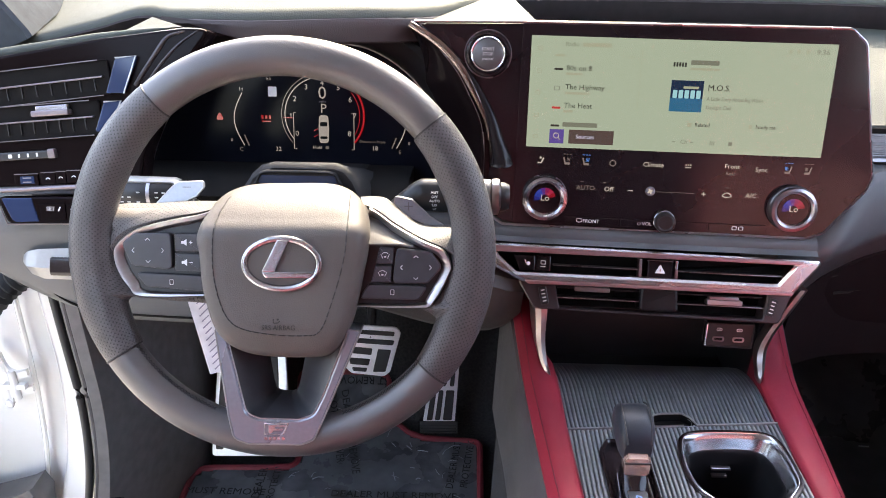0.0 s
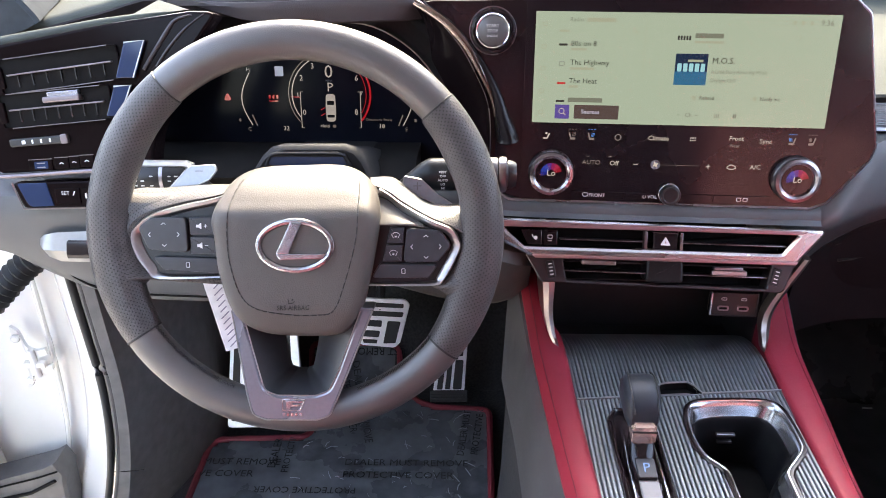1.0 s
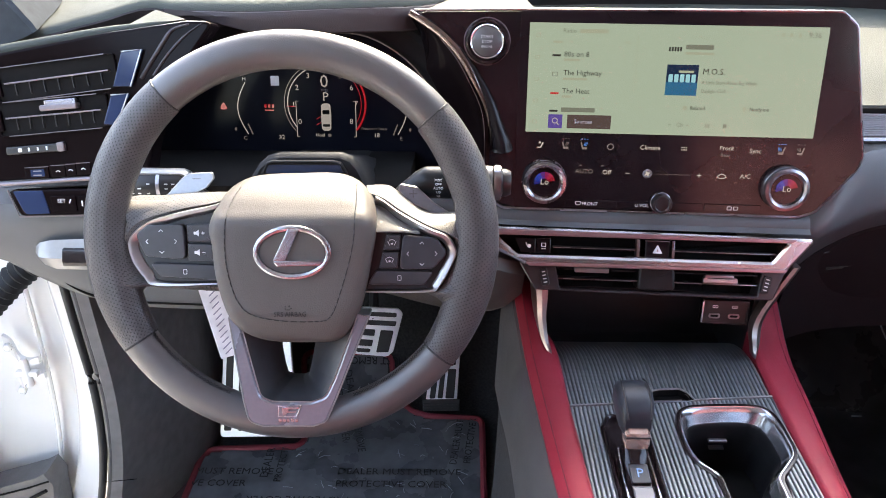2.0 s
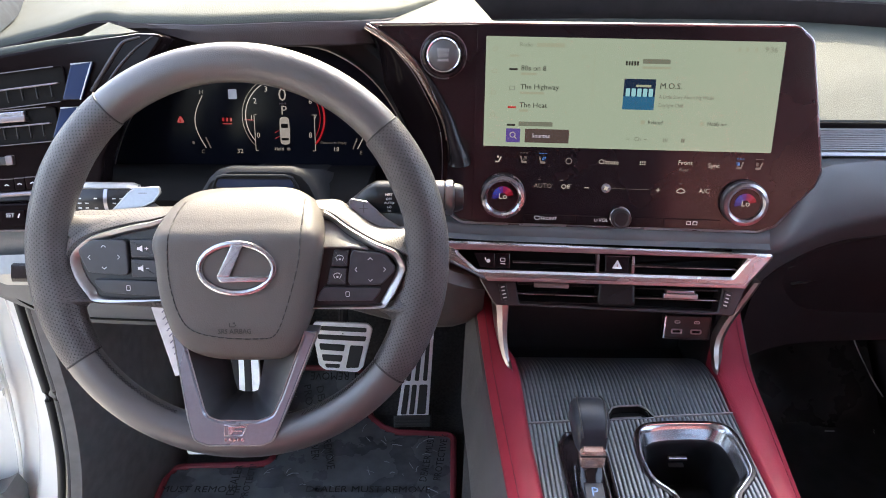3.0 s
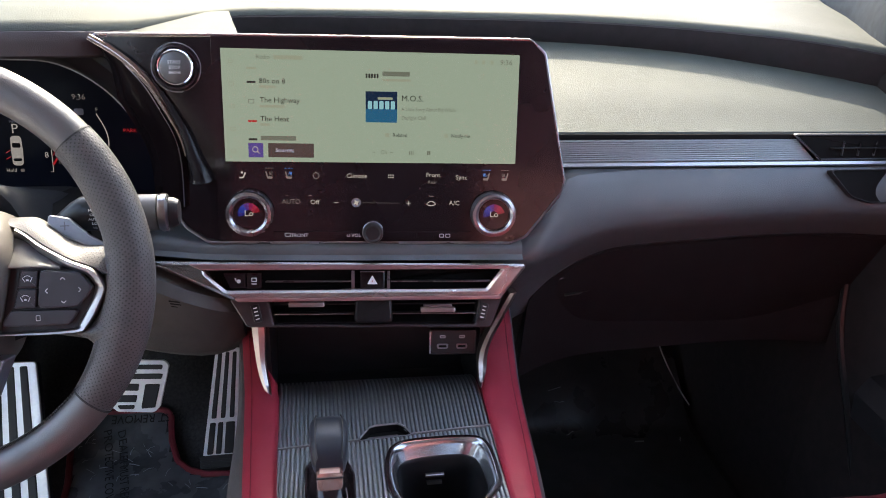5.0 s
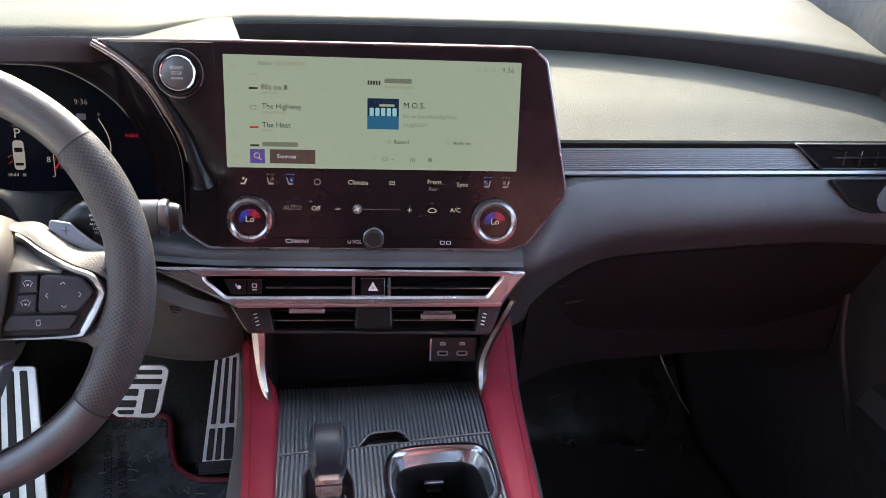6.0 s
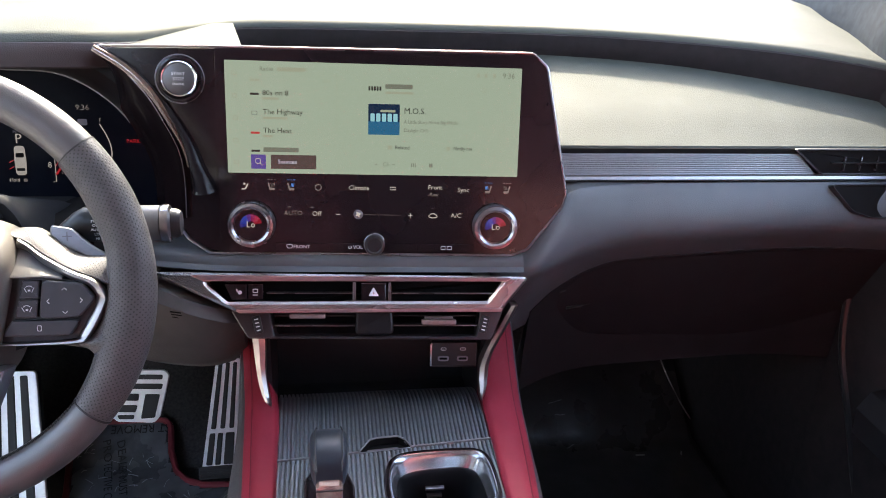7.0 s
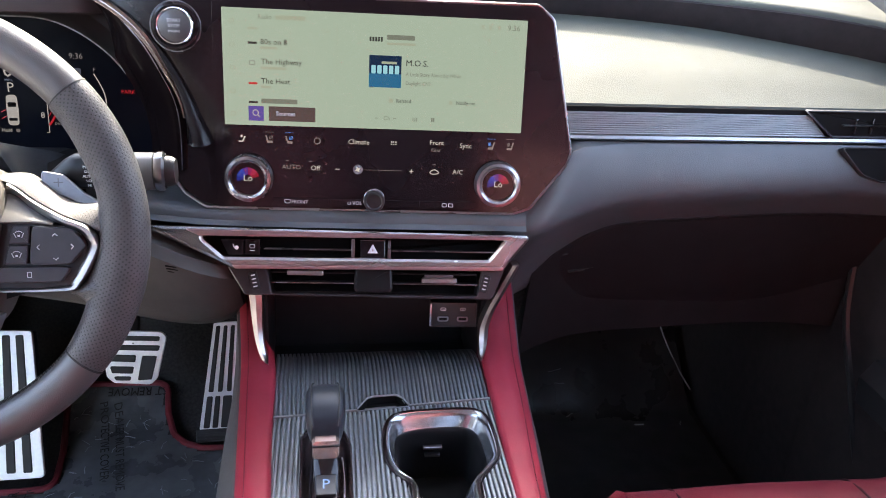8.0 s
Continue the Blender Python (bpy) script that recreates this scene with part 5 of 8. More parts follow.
    part("surround", hoop(rrect(0.0550, 0.0310, 0.003), rrect(0.0525, 0.0285, 0.002), -0.012, 0.0012, 0.0005), TRIM_PLASTIC, usb)
    part("edge_strip", box(-0.0285, -0.0262, -0.014, 0.014, -0.006, 0.0018, 0.0006), CHROME, usb, "bright edge strip")
    for x in (-0.0125, 0.0105):
        s = part("socket", hoop(rrect(0.0135, 0.0065, 0.0030, x, -0.005), rrect(0.0095, 0.0030, 0.0014, x, -0.005), -0.002, 0.0012, 0.0004), DARK_SILVER, usb)
        part("socket_hole", plate(rrect(0.0096, 0.0031, 0.0014, x, -0.005), -0.001, 0.0003, 0), CAVITY, s)
        part("symbol", hoop(rrect(0.0065, 0.0036, 0.0016, x, 0.007), rrect(0.0053, 0.0024, 0.0011, x, 0.007), 0, 0.0004, 0.0001), LETTER, s)
        strip(0.0022, 0.0004, x, 0.007, 0.0001, LETTER, s)


centre_vents()


def leg(mirror):
    """Bright leg that drops from the vent frame to the console."""
    s = -1 if mirror else 1
    l = thing("console_leg", "satin metal leg from vent frame to console", "trim", group="console legs")
    if mirror:
        knots = [(-0.1278, 0.855, 0.546, 0.0080), (-0.1271, 0.852, 0.5347, 0.0076), (-0.1264, 0.846, 0.5098, 0.0060), (-0.1248, 0.840, 0.4960, 0.0052), (-0.1216, 0.832, 0.4830, 0.0042), (-0.1176, 0.8255, 0.4755, 0.0032), (-0.1138, 0.8225, 0.4730, 0.0014)]
    else:
        knots = [(0.1600, 0.843, 0.582, 0.0044), (0.1525, 0.844, 0.563, 0.0050), (0.1438, 0.845, 0.5412, 0.0052), (0.1362, 0.845, 0.5227, 0.0052), (0.1307, 0.843, 0.5042, 0.0057), (0.1286, 0.836, 0.4902, 0.0057), (0.1272, 0.828, 0.4825, 0.0044), (0.1238, 0.8168, 0.4730, 0.0014)]
    mids = curve([k[:3] for k in knots], 5)
    wides = [p.x for p in curve([(k[3], 0, 0) for k in knots], 5)]
    rows = []
    n = len(mids)
    for i, p in enumerate(mids):
        w = wides[i]
        back, flare = (0.045 * (1 - i / n), 0.0050 * (1 - i / n)) if mirror else (0.012, 0.0)
        rows.append([p + Vector((-w, 0.004, 0)), p + Vector((-w * 0.85, -0.002, 0.001)), p + Vector((0, -0.0045, 0.002)), p + Vector((w * 0.85, -0.002, 0.001)), p + Vector((w, 0.004, 0)), p + Vector((w * 0.7, 0.012, 0)), p + Vector((-w * 0.9 - flare, back, 0))])
    part("bar", loft(rows), BAR_METAL, l)


leg(True)
leg(False)

# ---- driver's side vent ----
LM = axes((-0.64, 0.8465, 0.725), (1, 0, 0), (0, 0.287, 0.958))


def side_vent():
    c = thing("side_vent", "gloss black driver's side air vent with switch row", "air vent", LM)
    outline = rpoly([(-0.100, 0.082), (-0.092, 0.0905), (-0.068, 0.0940), (0.052, 0.1165), (0.130, 0.1275), (0.160, 0.127), (0.115, 0.070), (0.085, 0.0), (0.080, -0.030), (0.0064, -0.0345), (-0.084, -0.0405), (-0.097, -0.032)], [0.01, 0.008, 0.03, 0.03, 0.01, 0.006, 0.03, 0.03, 0.006, 0.01, 0.008, 0.01], 4)
    part("panel", plate(outline, -0.03, 0.0, 0.003), VENT_GLOSS, c, "piano black panel")
    part("edge_trim", tube(curve([(0.080, -0.0320, 0.001), (0.0064, -0.0368, 0.001), (-0.084, -0.0430, 0.001), (-0.0965, -0.036, 0.001), (-0.1005, -0.010, 0.0), (-0.103, 0.060, 0.0), (-0.1015, 0.084, 0.0), (-0.092, 0.0965, 0.0)], 6), 0.0026, 8, up=(0, 0, 1)), EDGE_MAUVE, c, "satin mauve metal edge")
    # curved ribs at the inner end, under the hood
    for pts, r in (((0.1331, 0.1237), (0.1161, 0.1184), (0.1064, 0.1071), (0.0983, 0.0957), (0.0895, 0.0832), (0.0800, 0.0690)), 0.0022), (((0.1458, 0.1245), (0.1286, 0.1125), (0.1153, 0.1000), (0.1043, 0.0874), (0.0930, 0.0720)), 0.0014):
        line = curve([(x, y, 0.001) for x, y in pts], 5)
        part("hood_rib", tube(line, [r * (0.4 + 0.6 * min(1.0, i / 8)) for i in range(len(line))], 8, up=(0, 0, 1)), TRIM_PLASTIC, c, "dark curved rib")
    # two slots with a blade, fins and bright end pieces
    for y0, tilt, x0, x1, quad in ((0.0700, 7.6, -0.068, 0.050, [(0.0509, 0.0605), (0.0695, 0.0608), (0.0838, 0.0985), (0.0624, 0.0960)]), (0.0322, 5.6, -0.070, 0.038, [(0.0375, 0.0215), (0.0520, 0.0210), (0.0662, 0.0535), (0.0482, 0.0520)])):
        m = mid(0, y0, 0, tilt)
        s = part("slot", hoop(rrect(x1 - x0 + 0.012, 0.036, 0.004, (x0 + x1) / 2, 0), rrect(x1 - x0 + 0.009, 0.0335, 0.003, (x0 + x1) / 2, 0), -0.001, 0.0035, 0.001, m=m), VENT_GLOSS, c)
        part("slot_floor", plate(rrect(x1 - x0 + 0.010, 0.0345, 0.003, (x0 + x1) / 2, 0), -0.001, 0.0006, 0, m=m), CAVITY, s)
        part("blade", box(x0 + 0.004, x1 - 0.002, 0.0002, 0.0018, 0.0, 0.0045, 0.0004, m=m), EDGE_MAUVE, s)
        for i in range(7):
            xx = x0 + 0.014 + (x1 - x0 - 0.026) * i / 6
            part("fin", box(xx - 0.0004, xx + 0.0004, -0.012, 0.001, 0.0, 0.0022, 0, m=m), SATIN_BLACK, s)
        # end piece with the sky's reflection put in as blue colour
        part("end_piece", plate(rpoly(quad, 0.0012, 3), -0.004, 0.0050, 0.0008), SKY_LACQUER, s, "gloss end piece, sky reflection in its blue")
        part("end_edge", tube([Vector((*quad[1], 0.005)), Vector((*quad[2], 0.005)), Vector((*quad[3], 0.005))], 0.0010, 6), SILVER, s, "bright metal edge")
        for yy in (-0.0176, 0.0176):
            part("slot_line", tube([m @ Vector((x0 + 0.004, yy, 0.0034)), m @ Vector((x1 - 0.004, yy, 0.0034))], 0.0006, 6), EDGE_MAUVE, s, "thin slot edge line")
        part("end_piece", plate(rrect(0.007, 0.022, 0.002, x0 - 0.004, -0.001), -0.001, 0.004, 0.001, m=m), VENT_GLOSS, s)
    sl = part("slider", plate(rrect(0.040, 0.0062, 0.002), 0.0, 0.009, 0.0015, m=mid(-0.007, 0.0395, 0, 5)), EDGE_MAUVE, c, "satin silver slider")
    part("slider_foot", plate(rrect(0.034, 0.006, 0.001), 0.0, 0.006, 0.001, m=mid(-0.006, 0.0445, 0, 5)), DARK_SILVER, sl)
    w = part("thumb_wheel", plate(rrect(0.062, 0.0085, 0.003), -0.001, 0.004, 0.0015, m=mid(-0.039, -0.0050, 0, 5)), SATIN_BLACK, c, "black thumb wheel")
    part("wheel_end", plate(rrect(0.008, 0.010, 0.002), 0.0, 0.005, 0.001, m=mid(-0.0105, -0.0022, 0, 5)), EDGE_MAUVE, w)
    for i in range(4):
        strip(0.0018 if i else 0.004, 0.004, -0.054 + 0.0095 * i, -0.0062 + 0.0008 * i, 0.0042, LETTER, w, turn=4)
    for i, (x, wide) in enumerate(((-0.0400, 0.0255), (-0.0168, 0.0152), (-0.0032, 0.0108), (0.0105, 0.0152))):
        y = -0.0312 + (x + 0.045) * 0.10
        k = part("key", plate(rrect(wide, 0.0125, 0.001), -0.001, 0.002, 0.0006, m=mid(x, y, 0, 3.5)), VENT_GLOSS, c, "small gloss black switch")
        part("key_edge", tube([Vector((x - wide / 2, y + 0.0062 - wide * 0.03, 0.0018)), Vector((x + wide / 2, y + 0.0062 + wide * 0.03, 0.0018))], 0.0005, 6), EDGE_MAUVE, k, "thin bright upper edge")
        if i == 0:
            # blue of this face imitates a reflection
            part("key_face", plate(rrect(0.0150, 0.0080, 0.001), 0.0, 0.0024, 0.0004, m=mid(x + 0.001, y, 0, 3.5)), SKY_LACQUER, k, "gloss key face, sky reflection in its blue")
            for q in (-0.0022, 0.0022):
                strip(0.009, 0.0012, x + 0.001, y + q, 0.0025, DIM_LETTER, k, turn=3)
        else:
            for q in (-1, 1):
                strip(0.0030, 0.0008, x + q * 0.0011, y, 0.0022, LETTER, k, turn=3 - q * 35)
    # lower seat-memory switch block
    b = thing("memory_switches", "gloss black seat memory switch block", "switch", axes((-0.655, 0.824, 0.667), (1, 0, 0), (0, 0.25, 0.968)))
    part("block", plate(rpoly([(-0.055, 0.013), (0.06, 0.017), (0.06, -0.012), (-0.046, -0.015)], [0.003, 0.003, 0.004, 0.008], 4), -0.02, 0.002, 0.002), VENT_GLOSS, b)
    part("block_edge", tube([(-0.056, 0.013, 0.001), (-0.047, -0.0155, 0.001), (0.06, -0.0125, 0.001)], 0.0010, 6), EDGE_MAUVE, b)
    # blue patch for the reflection at the block's left end
    part("block_end", plate(rpoly([(-0.0500, 0.0125), (-0.0180, 0.0135), (-0.0120, -0.0115), (-0.0395, -0.0130)], [0.002, 0.001, 0.001, 0.008], 4), 0.001, 0.0030, 0.0006), SKY_LACQUER, b, "gloss block end, sky reflection in its blue")
    k = part("key", plate(rrect(0.027, 0.017, 0.001), 0.001, 0.0035, 0.0006, m=mid(0.004, -0.0005, 0, 2)), VENT_GLOSS, b)
    text("SET", 0.002, 0.0025, 0.0037, 0.0058, LETTER, k, align="CENTER")
    strip(0.0012, 0.005, 0.0112, 0.0025, 0.0036, LETTER, k, turn=-25)
    k = part("key", plate(rrect(0.028, 0.017, 0.001), 0.001, 0.0035, 0.0006, m=mid(0.034, 0.0, 0, 2)), VENT_GLOSS, b)
    strip(0.0015, 0.006, 0.024, 0.0, 0.0036, LETTER, k)


side_vent()


def passenger_vent():
    c = thing("passenger_vent", "black passenger side air vent at the end of the dash", "air vent", axes((0.60, 0.926, 0.722), (1, 0, 0), (0, 0.05, 0.998)))
    up = rpoly([(-0.083, 0.0215), (0.13, 0.0215), (0.13, -0.0115), (-0.040, -0.0115)], [0.002, 0.002, 0.002, 0.004], 4)
    part("upper_frame", hoop(up, offset(up, 0.002), -0.02, 0.003, 0.0008), SATIN_BLACK, c)
    part("slant_edge", tube([(-0.083, 0.0215, 0.003), (-0.040, -0.0115, 0.003)], 0.0009, 6), DARK_SILVER, c, "thin metal edge")
    part("upper_slot", plate(offset(up, 0.0018), -0.03, 0.0, 0), CAVITY, c)
    tilt = Matrix.Translation((0, -0.0395, 0.0205)) @ Matrix.Rotation(radians(-20), 4, "X")
    low = rpoly([(-0.035, 0.0205), (0.13, 0.0205), (0.13, -0.024), (0.02, -0.022), (-0.005, -0.014)], [0.004, 0.002, 0.002, 0.02, 0.02], 5)
    part("lower_frame", hoop(low, offset(low, 0.002), -0.02, 0.003, 0.0008, m=tilt), SATIN_BLACK, c)
    part("lower_slot", plate(offset(low, 0.0018), -0.03, 0.001, 0, m=tilt), CAVITY, c)
    for i in range(6):
        x = -0.012 + 0.022 * i
        part("fin", box(x - 0.0007, x + 0.0007, -0.006, 0.012, 0, 0.003, 0.0003), DARK_SILVER, c)
    part("blade", box(-0.03, 0.13, 0.003, 0.0048, 0.0, 0.004, 0.0005), SATIN_BLACK, c)
    part("slider", plate(rrect(0.05, 0.006, 0.001), 0.0, 0.008, 0.001, m=tilt @ mid(0.075, 0.006, 0)), SILVER, c)


passenger_vent()

# ---- steering wheel and column ----
WM = axes((-0.3816, 0.6934, 0.695), (1, 0.03, 0), (0, 0.362, 0.932)) @ Matrix.Scale(1.021, 4)
RIM_R = 0.1655
RIM_X, RIM_Y = 0.0025, -0.0013   # the rim's centre from the hub's


def rim_piece(a0, a1, n, fat, mat, name, parent, label):
    """A stretch of the rim between two angles; fat(a) gives half width and half depth."""
    rows, seg = [], 24
    angs = steps(a0, a1, n)
    for i, a in enumerate(angs):
        ra, rb, shift = fat(a)
        e = 0.985 if i in (0, n) else 1.0
        c, s = math.cos(radians(a)), math.sin(radians(a))
        row = []
        for k in range(seg):
            q = 2 * math.pi * k / seg
            rr = RIM_R + shift + ra * e * math.cos(q)
            row.append(Vector((rr * c + RIM_X, rr * s + RIM_Y, rb * e * math.sin(q))))
        rows.append(row)
    return part(name, loft(rows, uv=lambda k, i: (radians(a0 + (a1 - a0) * k / n) * RIM_R, i / seg * 0.105)), mat, parent, label)


def grip(a):
    """Thumb swelling near the spokes."""
    side = a if a < 90 else (180 - a)
    t = max(0.0, 1 - abs(side - 24) / 34)
    low = max(0.0, 1 - abs(side + 14) / 26)
    return (0.0170 + 0.0020 * t + 0.0042 * low, 0.0148 + 0.0010 * t, -0.0012 * t - 0.0030 * low)


def plain(a):
    return (0.0168, 0.0145, 0.0)


def steering_wheel():
    w = thing("steering_wheel", "dark leather three-spoke steering wheel with perforated grips", "steering wheel", WM)
    rim_piece(41, 129.8, 48, plain, WHEEL_LEATHER, "rim_top", w, "smooth grey leather rim section")
    rim_piece(130.2, 212.6, 48, grip, WHEEL_PERF, "grip", w, "perforated leather grip")
    rim_piece(213, 320.8, 56, plain, WHEEL_LEATHER, "rim_bottom", w, "smooth grey leather rim section")
    rim_piece(321.2 - 360, 40.6, 48, lambda a: grip(a), WHEEL_PERF, "grip", w, "perforated leather grip")
    for a in (40.8, 130.0, 212.8, 321.0):
        c, s = math.cos(radians(a)), math.sin(radians(a))
        pts = [((RIM_R + 0.0168 * math.cos(q)) * c + RIM_X, (RIM_R + 0.0168 * math.cos(q)) * s + RIM_Y, 0.0146 * math.sin(q)) for q in steps(0, 2 * math.pi, 24)]
        part("seam", tube(pts, 0.0009, 6), DARK_THREAD, w)
    # leather flares that fill the corner between rim and spoke
    for inner in ([(0.1482, -0.010), (0.1465, -0.020), (0.1400, -0.0315), (0.1335, -0.0425), (0.1225, -0.0492), (0.1300, -0.0540), (0.1352, -0.0595), (0.1370, -0.0660), (0.1362, -0.074), (0.1340, -0.082)],
                  [(-0.1405, -0.002), (-0.1375, -0.0175), (-0.1330, -0.0260), (-0.1275, -0.0335), (-0.1185, -0.0402), (-0.1275, -0.0415), (-0.1345, -0.0455), (-0.1362, -0.0520), (-0.1350, -0.060), (-0.1330, -0.068)]):
        edge, rows = curve([(x, y, 0) for x, y in inner], 4), []
        for i, p in enumerate(edge):
            y = inner[0][1] + (inner[-1][1] - inner[0][1]) * i / (len(edge) - 1)
            y = 0.5 * (y + p.y) - RIM_Y
            q = Vector((RIM_X + math.copysign(math.sqrt(RIM_R ** 2 - y * y), p.x), y + RIM_Y, 0))
            rows.append([p.lerp(q, t) + Vector((0, 0, z)) for t, z in ((0.0, -0.010), (-0.02, -0.004), (0.0, 0.0010), (0.10, 0.0045), (0.25, 0.0078), (0.45, 0.0108), (0.70, 0.0132), (1.0, 0.0142), (1.0, -0.012))])
        part("grip_flare", loft(rows, uv=lambda k, i: (k * 0.0024, i * 0.0048)), WHEEL_PERF, w, "perforated leather flare beside the spoke")
    # cross stitching along the inner edge
    for a0, a1 in ((197, 248), (290, 340)):
        n = int((a1 - a0) * 0.8)
        for flip in (0, 1):
            pts = []
            for i in range(n):
                a = radians(a0 + (a1 - a0) * i / n)
                off = 0.0164 if (i + flip) % 2 else 0.0150
                rr = RIM_R - off
                zz = 0.0150 * math.sqrt(max(0.0, 1 - (off / 0.0170) ** 2)) + 0.0006
                pts.append((rr * math.cos(a) + RIM_X, rr * math.sin(a) + RIM_Y, zz))
            part("stitching", tube(pts, 0.00045, 5), DARK_THREAD, w)
    # airbag cover
    base = closed_curve([(-0.066, -0.002), (-0.0675, 0.015), (-0.0572, 0.0415), (-0.038, 0.0540), (0.003, 0.0568), (0.045, 0.0555), (0.069, 0.0415), (0.0775, 0.0165), (0.0728, -0.018), (0.0618, -0.064), (0.046, -0.0890), (0.020, -0.0935), (-0.025, -0.0900), (-0.050, -0.073), (-0.0625, -0.037)], 12)
    base = [p.to_2d() for p in base]
    mid_c = Vector((0.004, -0.015))
    levels = ((0.93, -0.080), (1.0, 0.004), (0.992, 0.012), (0.972, 0.0195), (0.935, 0.0255), (0.89, 0.0285), (0.855, 0.0294), (0.82, 0.0300), (0.78, 0.0303), (0.74, 0.0306), (0.70, 0.0307)) + tuple((0.66 - 0.04 * k, 0.0310) for k in range(16))

    def dome(p):
        """The cover's top is rolled away towards the dash."""
        t = max(0.0, p.y - 0.014)
        return -0.45 * t * min(1.0, t / 0.014) - 14.0 * t * t - 2.0 * max(0.0, -p.y - 0.060) ** 1.6

    def skin(p, up=0.0):
        """A point on the cover's face over p."""
        d = Vector((p[0], p[1])) - mid_c
        far = max((b - mid_c).length * max(0.0, (b - mid_c).normalized().dot(d.normalized())) ** 60 for b in base)
        g = d.length / far
        z = interp([(a, b) for a, b in levels[:0:-1]], min(g, 0.99))[0]
        return Vector((p[0], p[1], z + dome(Vector((p[0], p[1]))) + up))
    rows = []
    for g, z in levels:
        ring = [mid_c + (p - mid_c) * g for p in base]
        rows.append([Vector((p.x, p.y, z + (dome(p) if z > 0 else 0))) for p in ring])
    part("airbag_cover", loft(rows), COVER_LEATHER, w, "grained grey airbag cover")
    line = curve([(-0.0420, 0.0465, 0), (-0.0475, 0.030, 0), (-0.0500, -0.0004, 0), (-0.0484, -0.0245, 0), (-0.0413, -0.049, 0), (-0.0299, -0.0614, 0), (-0.006, -0.0671, 0), (0.0229, -0.0683, 0), (0.0375, -0.0644, 0), (0.0479, -0.040, 0), (0.0584, -0.0013, 0), (0.0605, 0.0321, 0), (0.0590, 0.048, 0)], 12)
    st, gr = bmesh.new(), bmesh.new()
    for i in range(0, len(line) - 1):
        if i % 3:
            tube([skin(line[i], 0.0004), skin(line[i + 1], 0.0004)], 0.0005, 5, bm=st)
    part("cover_stitching", st, DARK_THREAD, w)
    tube([skin(p, -0.0002) for p in line], 0.0006, 5, bm=gr)
    part("cover_seam", gr, SIDE_LEATHER, w)
    # badge: oval ring with a slanted bar
    g = part("badge_disc", plate(disc(0.0325, 0.0072, -0.0078, 48, 0.0218), 0.027, 0.0316, 0.0006), COVER_LEATHER, w)
    ring = [Vector((0.0072 + 0.0308 * math.cos(a), -0.0078 + 0.0208 * math.sin(a), 0.0322)) for a in [2 * math.pi * k / 48 for k in range(48)]]
    part("badge_groove", tube([Vector((0.0072 + 0.0281 * math.cos(a), -0.0078 + 0.0182 * math.sin(a), 0.0317)) for a in [2 * math.pi * k / 48 for k in range(48)]], 0.0005, 6, closed=True), DARK_THREAD, g)
    part("badge_ring", tube(ring, 0.0019, 10, closed=True, wide=1.35), BADGE, g, "satin chrome oval ring")
    bar = bmesh.new()
    plate(rpoly([(0.0040, 0.0126), (0.0142, 0.0124), (0.0018, -0.0146), (-0.0094, -0.0146)], 0.001, 3), 0.0312, 0.0345, 0.0011, bm=bar)
    plate(rpoly([(-0.0100, -0.0142), (0.0345, -0.0144), (0.0312, -0.0190), (-0.0062, -0.0197)], [0.0015, 0.0008, 0.002, 0.003], 3), 0.0312, 0.0343, 0.0011, bm=bar)
    part("badge_bar", bar, BADGE, g, "slanted satin chrome bar")
    text("SRS AIRBAG", 0.0036, -0.0617, skin((0.0036, -0.0617)).z + 0.0004, 0.0060, DARK_THREAD, w, align="CENTER", stretch=0.88)
    sy = skin((0.003, -0.056)).z + 0.0005
    part("airbag_symbol", tube([(-0.0005, -0.0540, sy), (-0.0005, -0.0575, sy), (0.0030, -0.0575, sy), (0.0048, -0.0560, sy)], 0.0004, 5), DARK_THREAD, w)
    part("airbag_symbol", plate(disc(0.0008, 0.0032, -0.0545, 10), sy - 0.0003, sy + 0.0002, 0), DARK_THREAD, w)
    # spokes: leather arms whose rounded upper edges turn to the light
    arm_l = [(-0.050, 0.037), (-0.092, 0.0355), (-0.126, 0.0340), (-0.1450, 0.0345), (-0.160, 0.034), (-0.160, -0.030), (-0.128, -0.044), (-0.050, -0.050)]
    arm_r = [(0.060, 0.030), (0.084, 0.030), (0.1005, 0.027), (0.120, 0.0195), (0.140, 0.0190), (0.160, 0.019), (0.160, -0.036), (0.136, -0.052), (0.060, -0.052)]
    for pts in (arm_l, arm_r):
        bm = plate(rpoly(pts, 0.006, 4), -0.030, 0.0040, 0.015, 6) if pts is arm_l else plate(rpoly(pts, 0.006, 4), -0.038, -0.021, 0.007, 4)
        lay = bm.loops.layers.uv.new("uv")
        for f in bm.faces:
            for lp in f.loops:
                lp[lay].uv = (lp.vert.co.x, lp.vert.co.y - lp.vert.co.z)
        part("spoke", bm, SPOKE_PERF, w, "perforated leather spoke")
    shoulder_l = ([(-0.056, 0.0345), (-0.0701, 0.0305), (-0.0898, 0.0268), (-0.1196, 0.0188), (-0.1360, 0.0080), (-0.1470, -0.012)], [(-0.054, 0.0402), (-0.070, 0.0404), (-0.092, 0.0400), (-0.120, 0.0376), (-0.145, 0.0372), (-0.162, 0.028)])
    shoulder_r = ([(0.070, 0.0395), (0.0835, 0.0330), (0.0985, 0.0232), (0.1226, 0.0110), (0.1405, 0.0032), (0.152, -0.004)], [(0.066, 0.0450), (0.086, 0.0445), (0.1005, 0.0345), (0.1202, 0.0215), (0.144, 0.0200), (0.156, 0.0215)])
    def dip(x):
        """How far the upper edge of the passenger-side arm falls back towards the hub."""
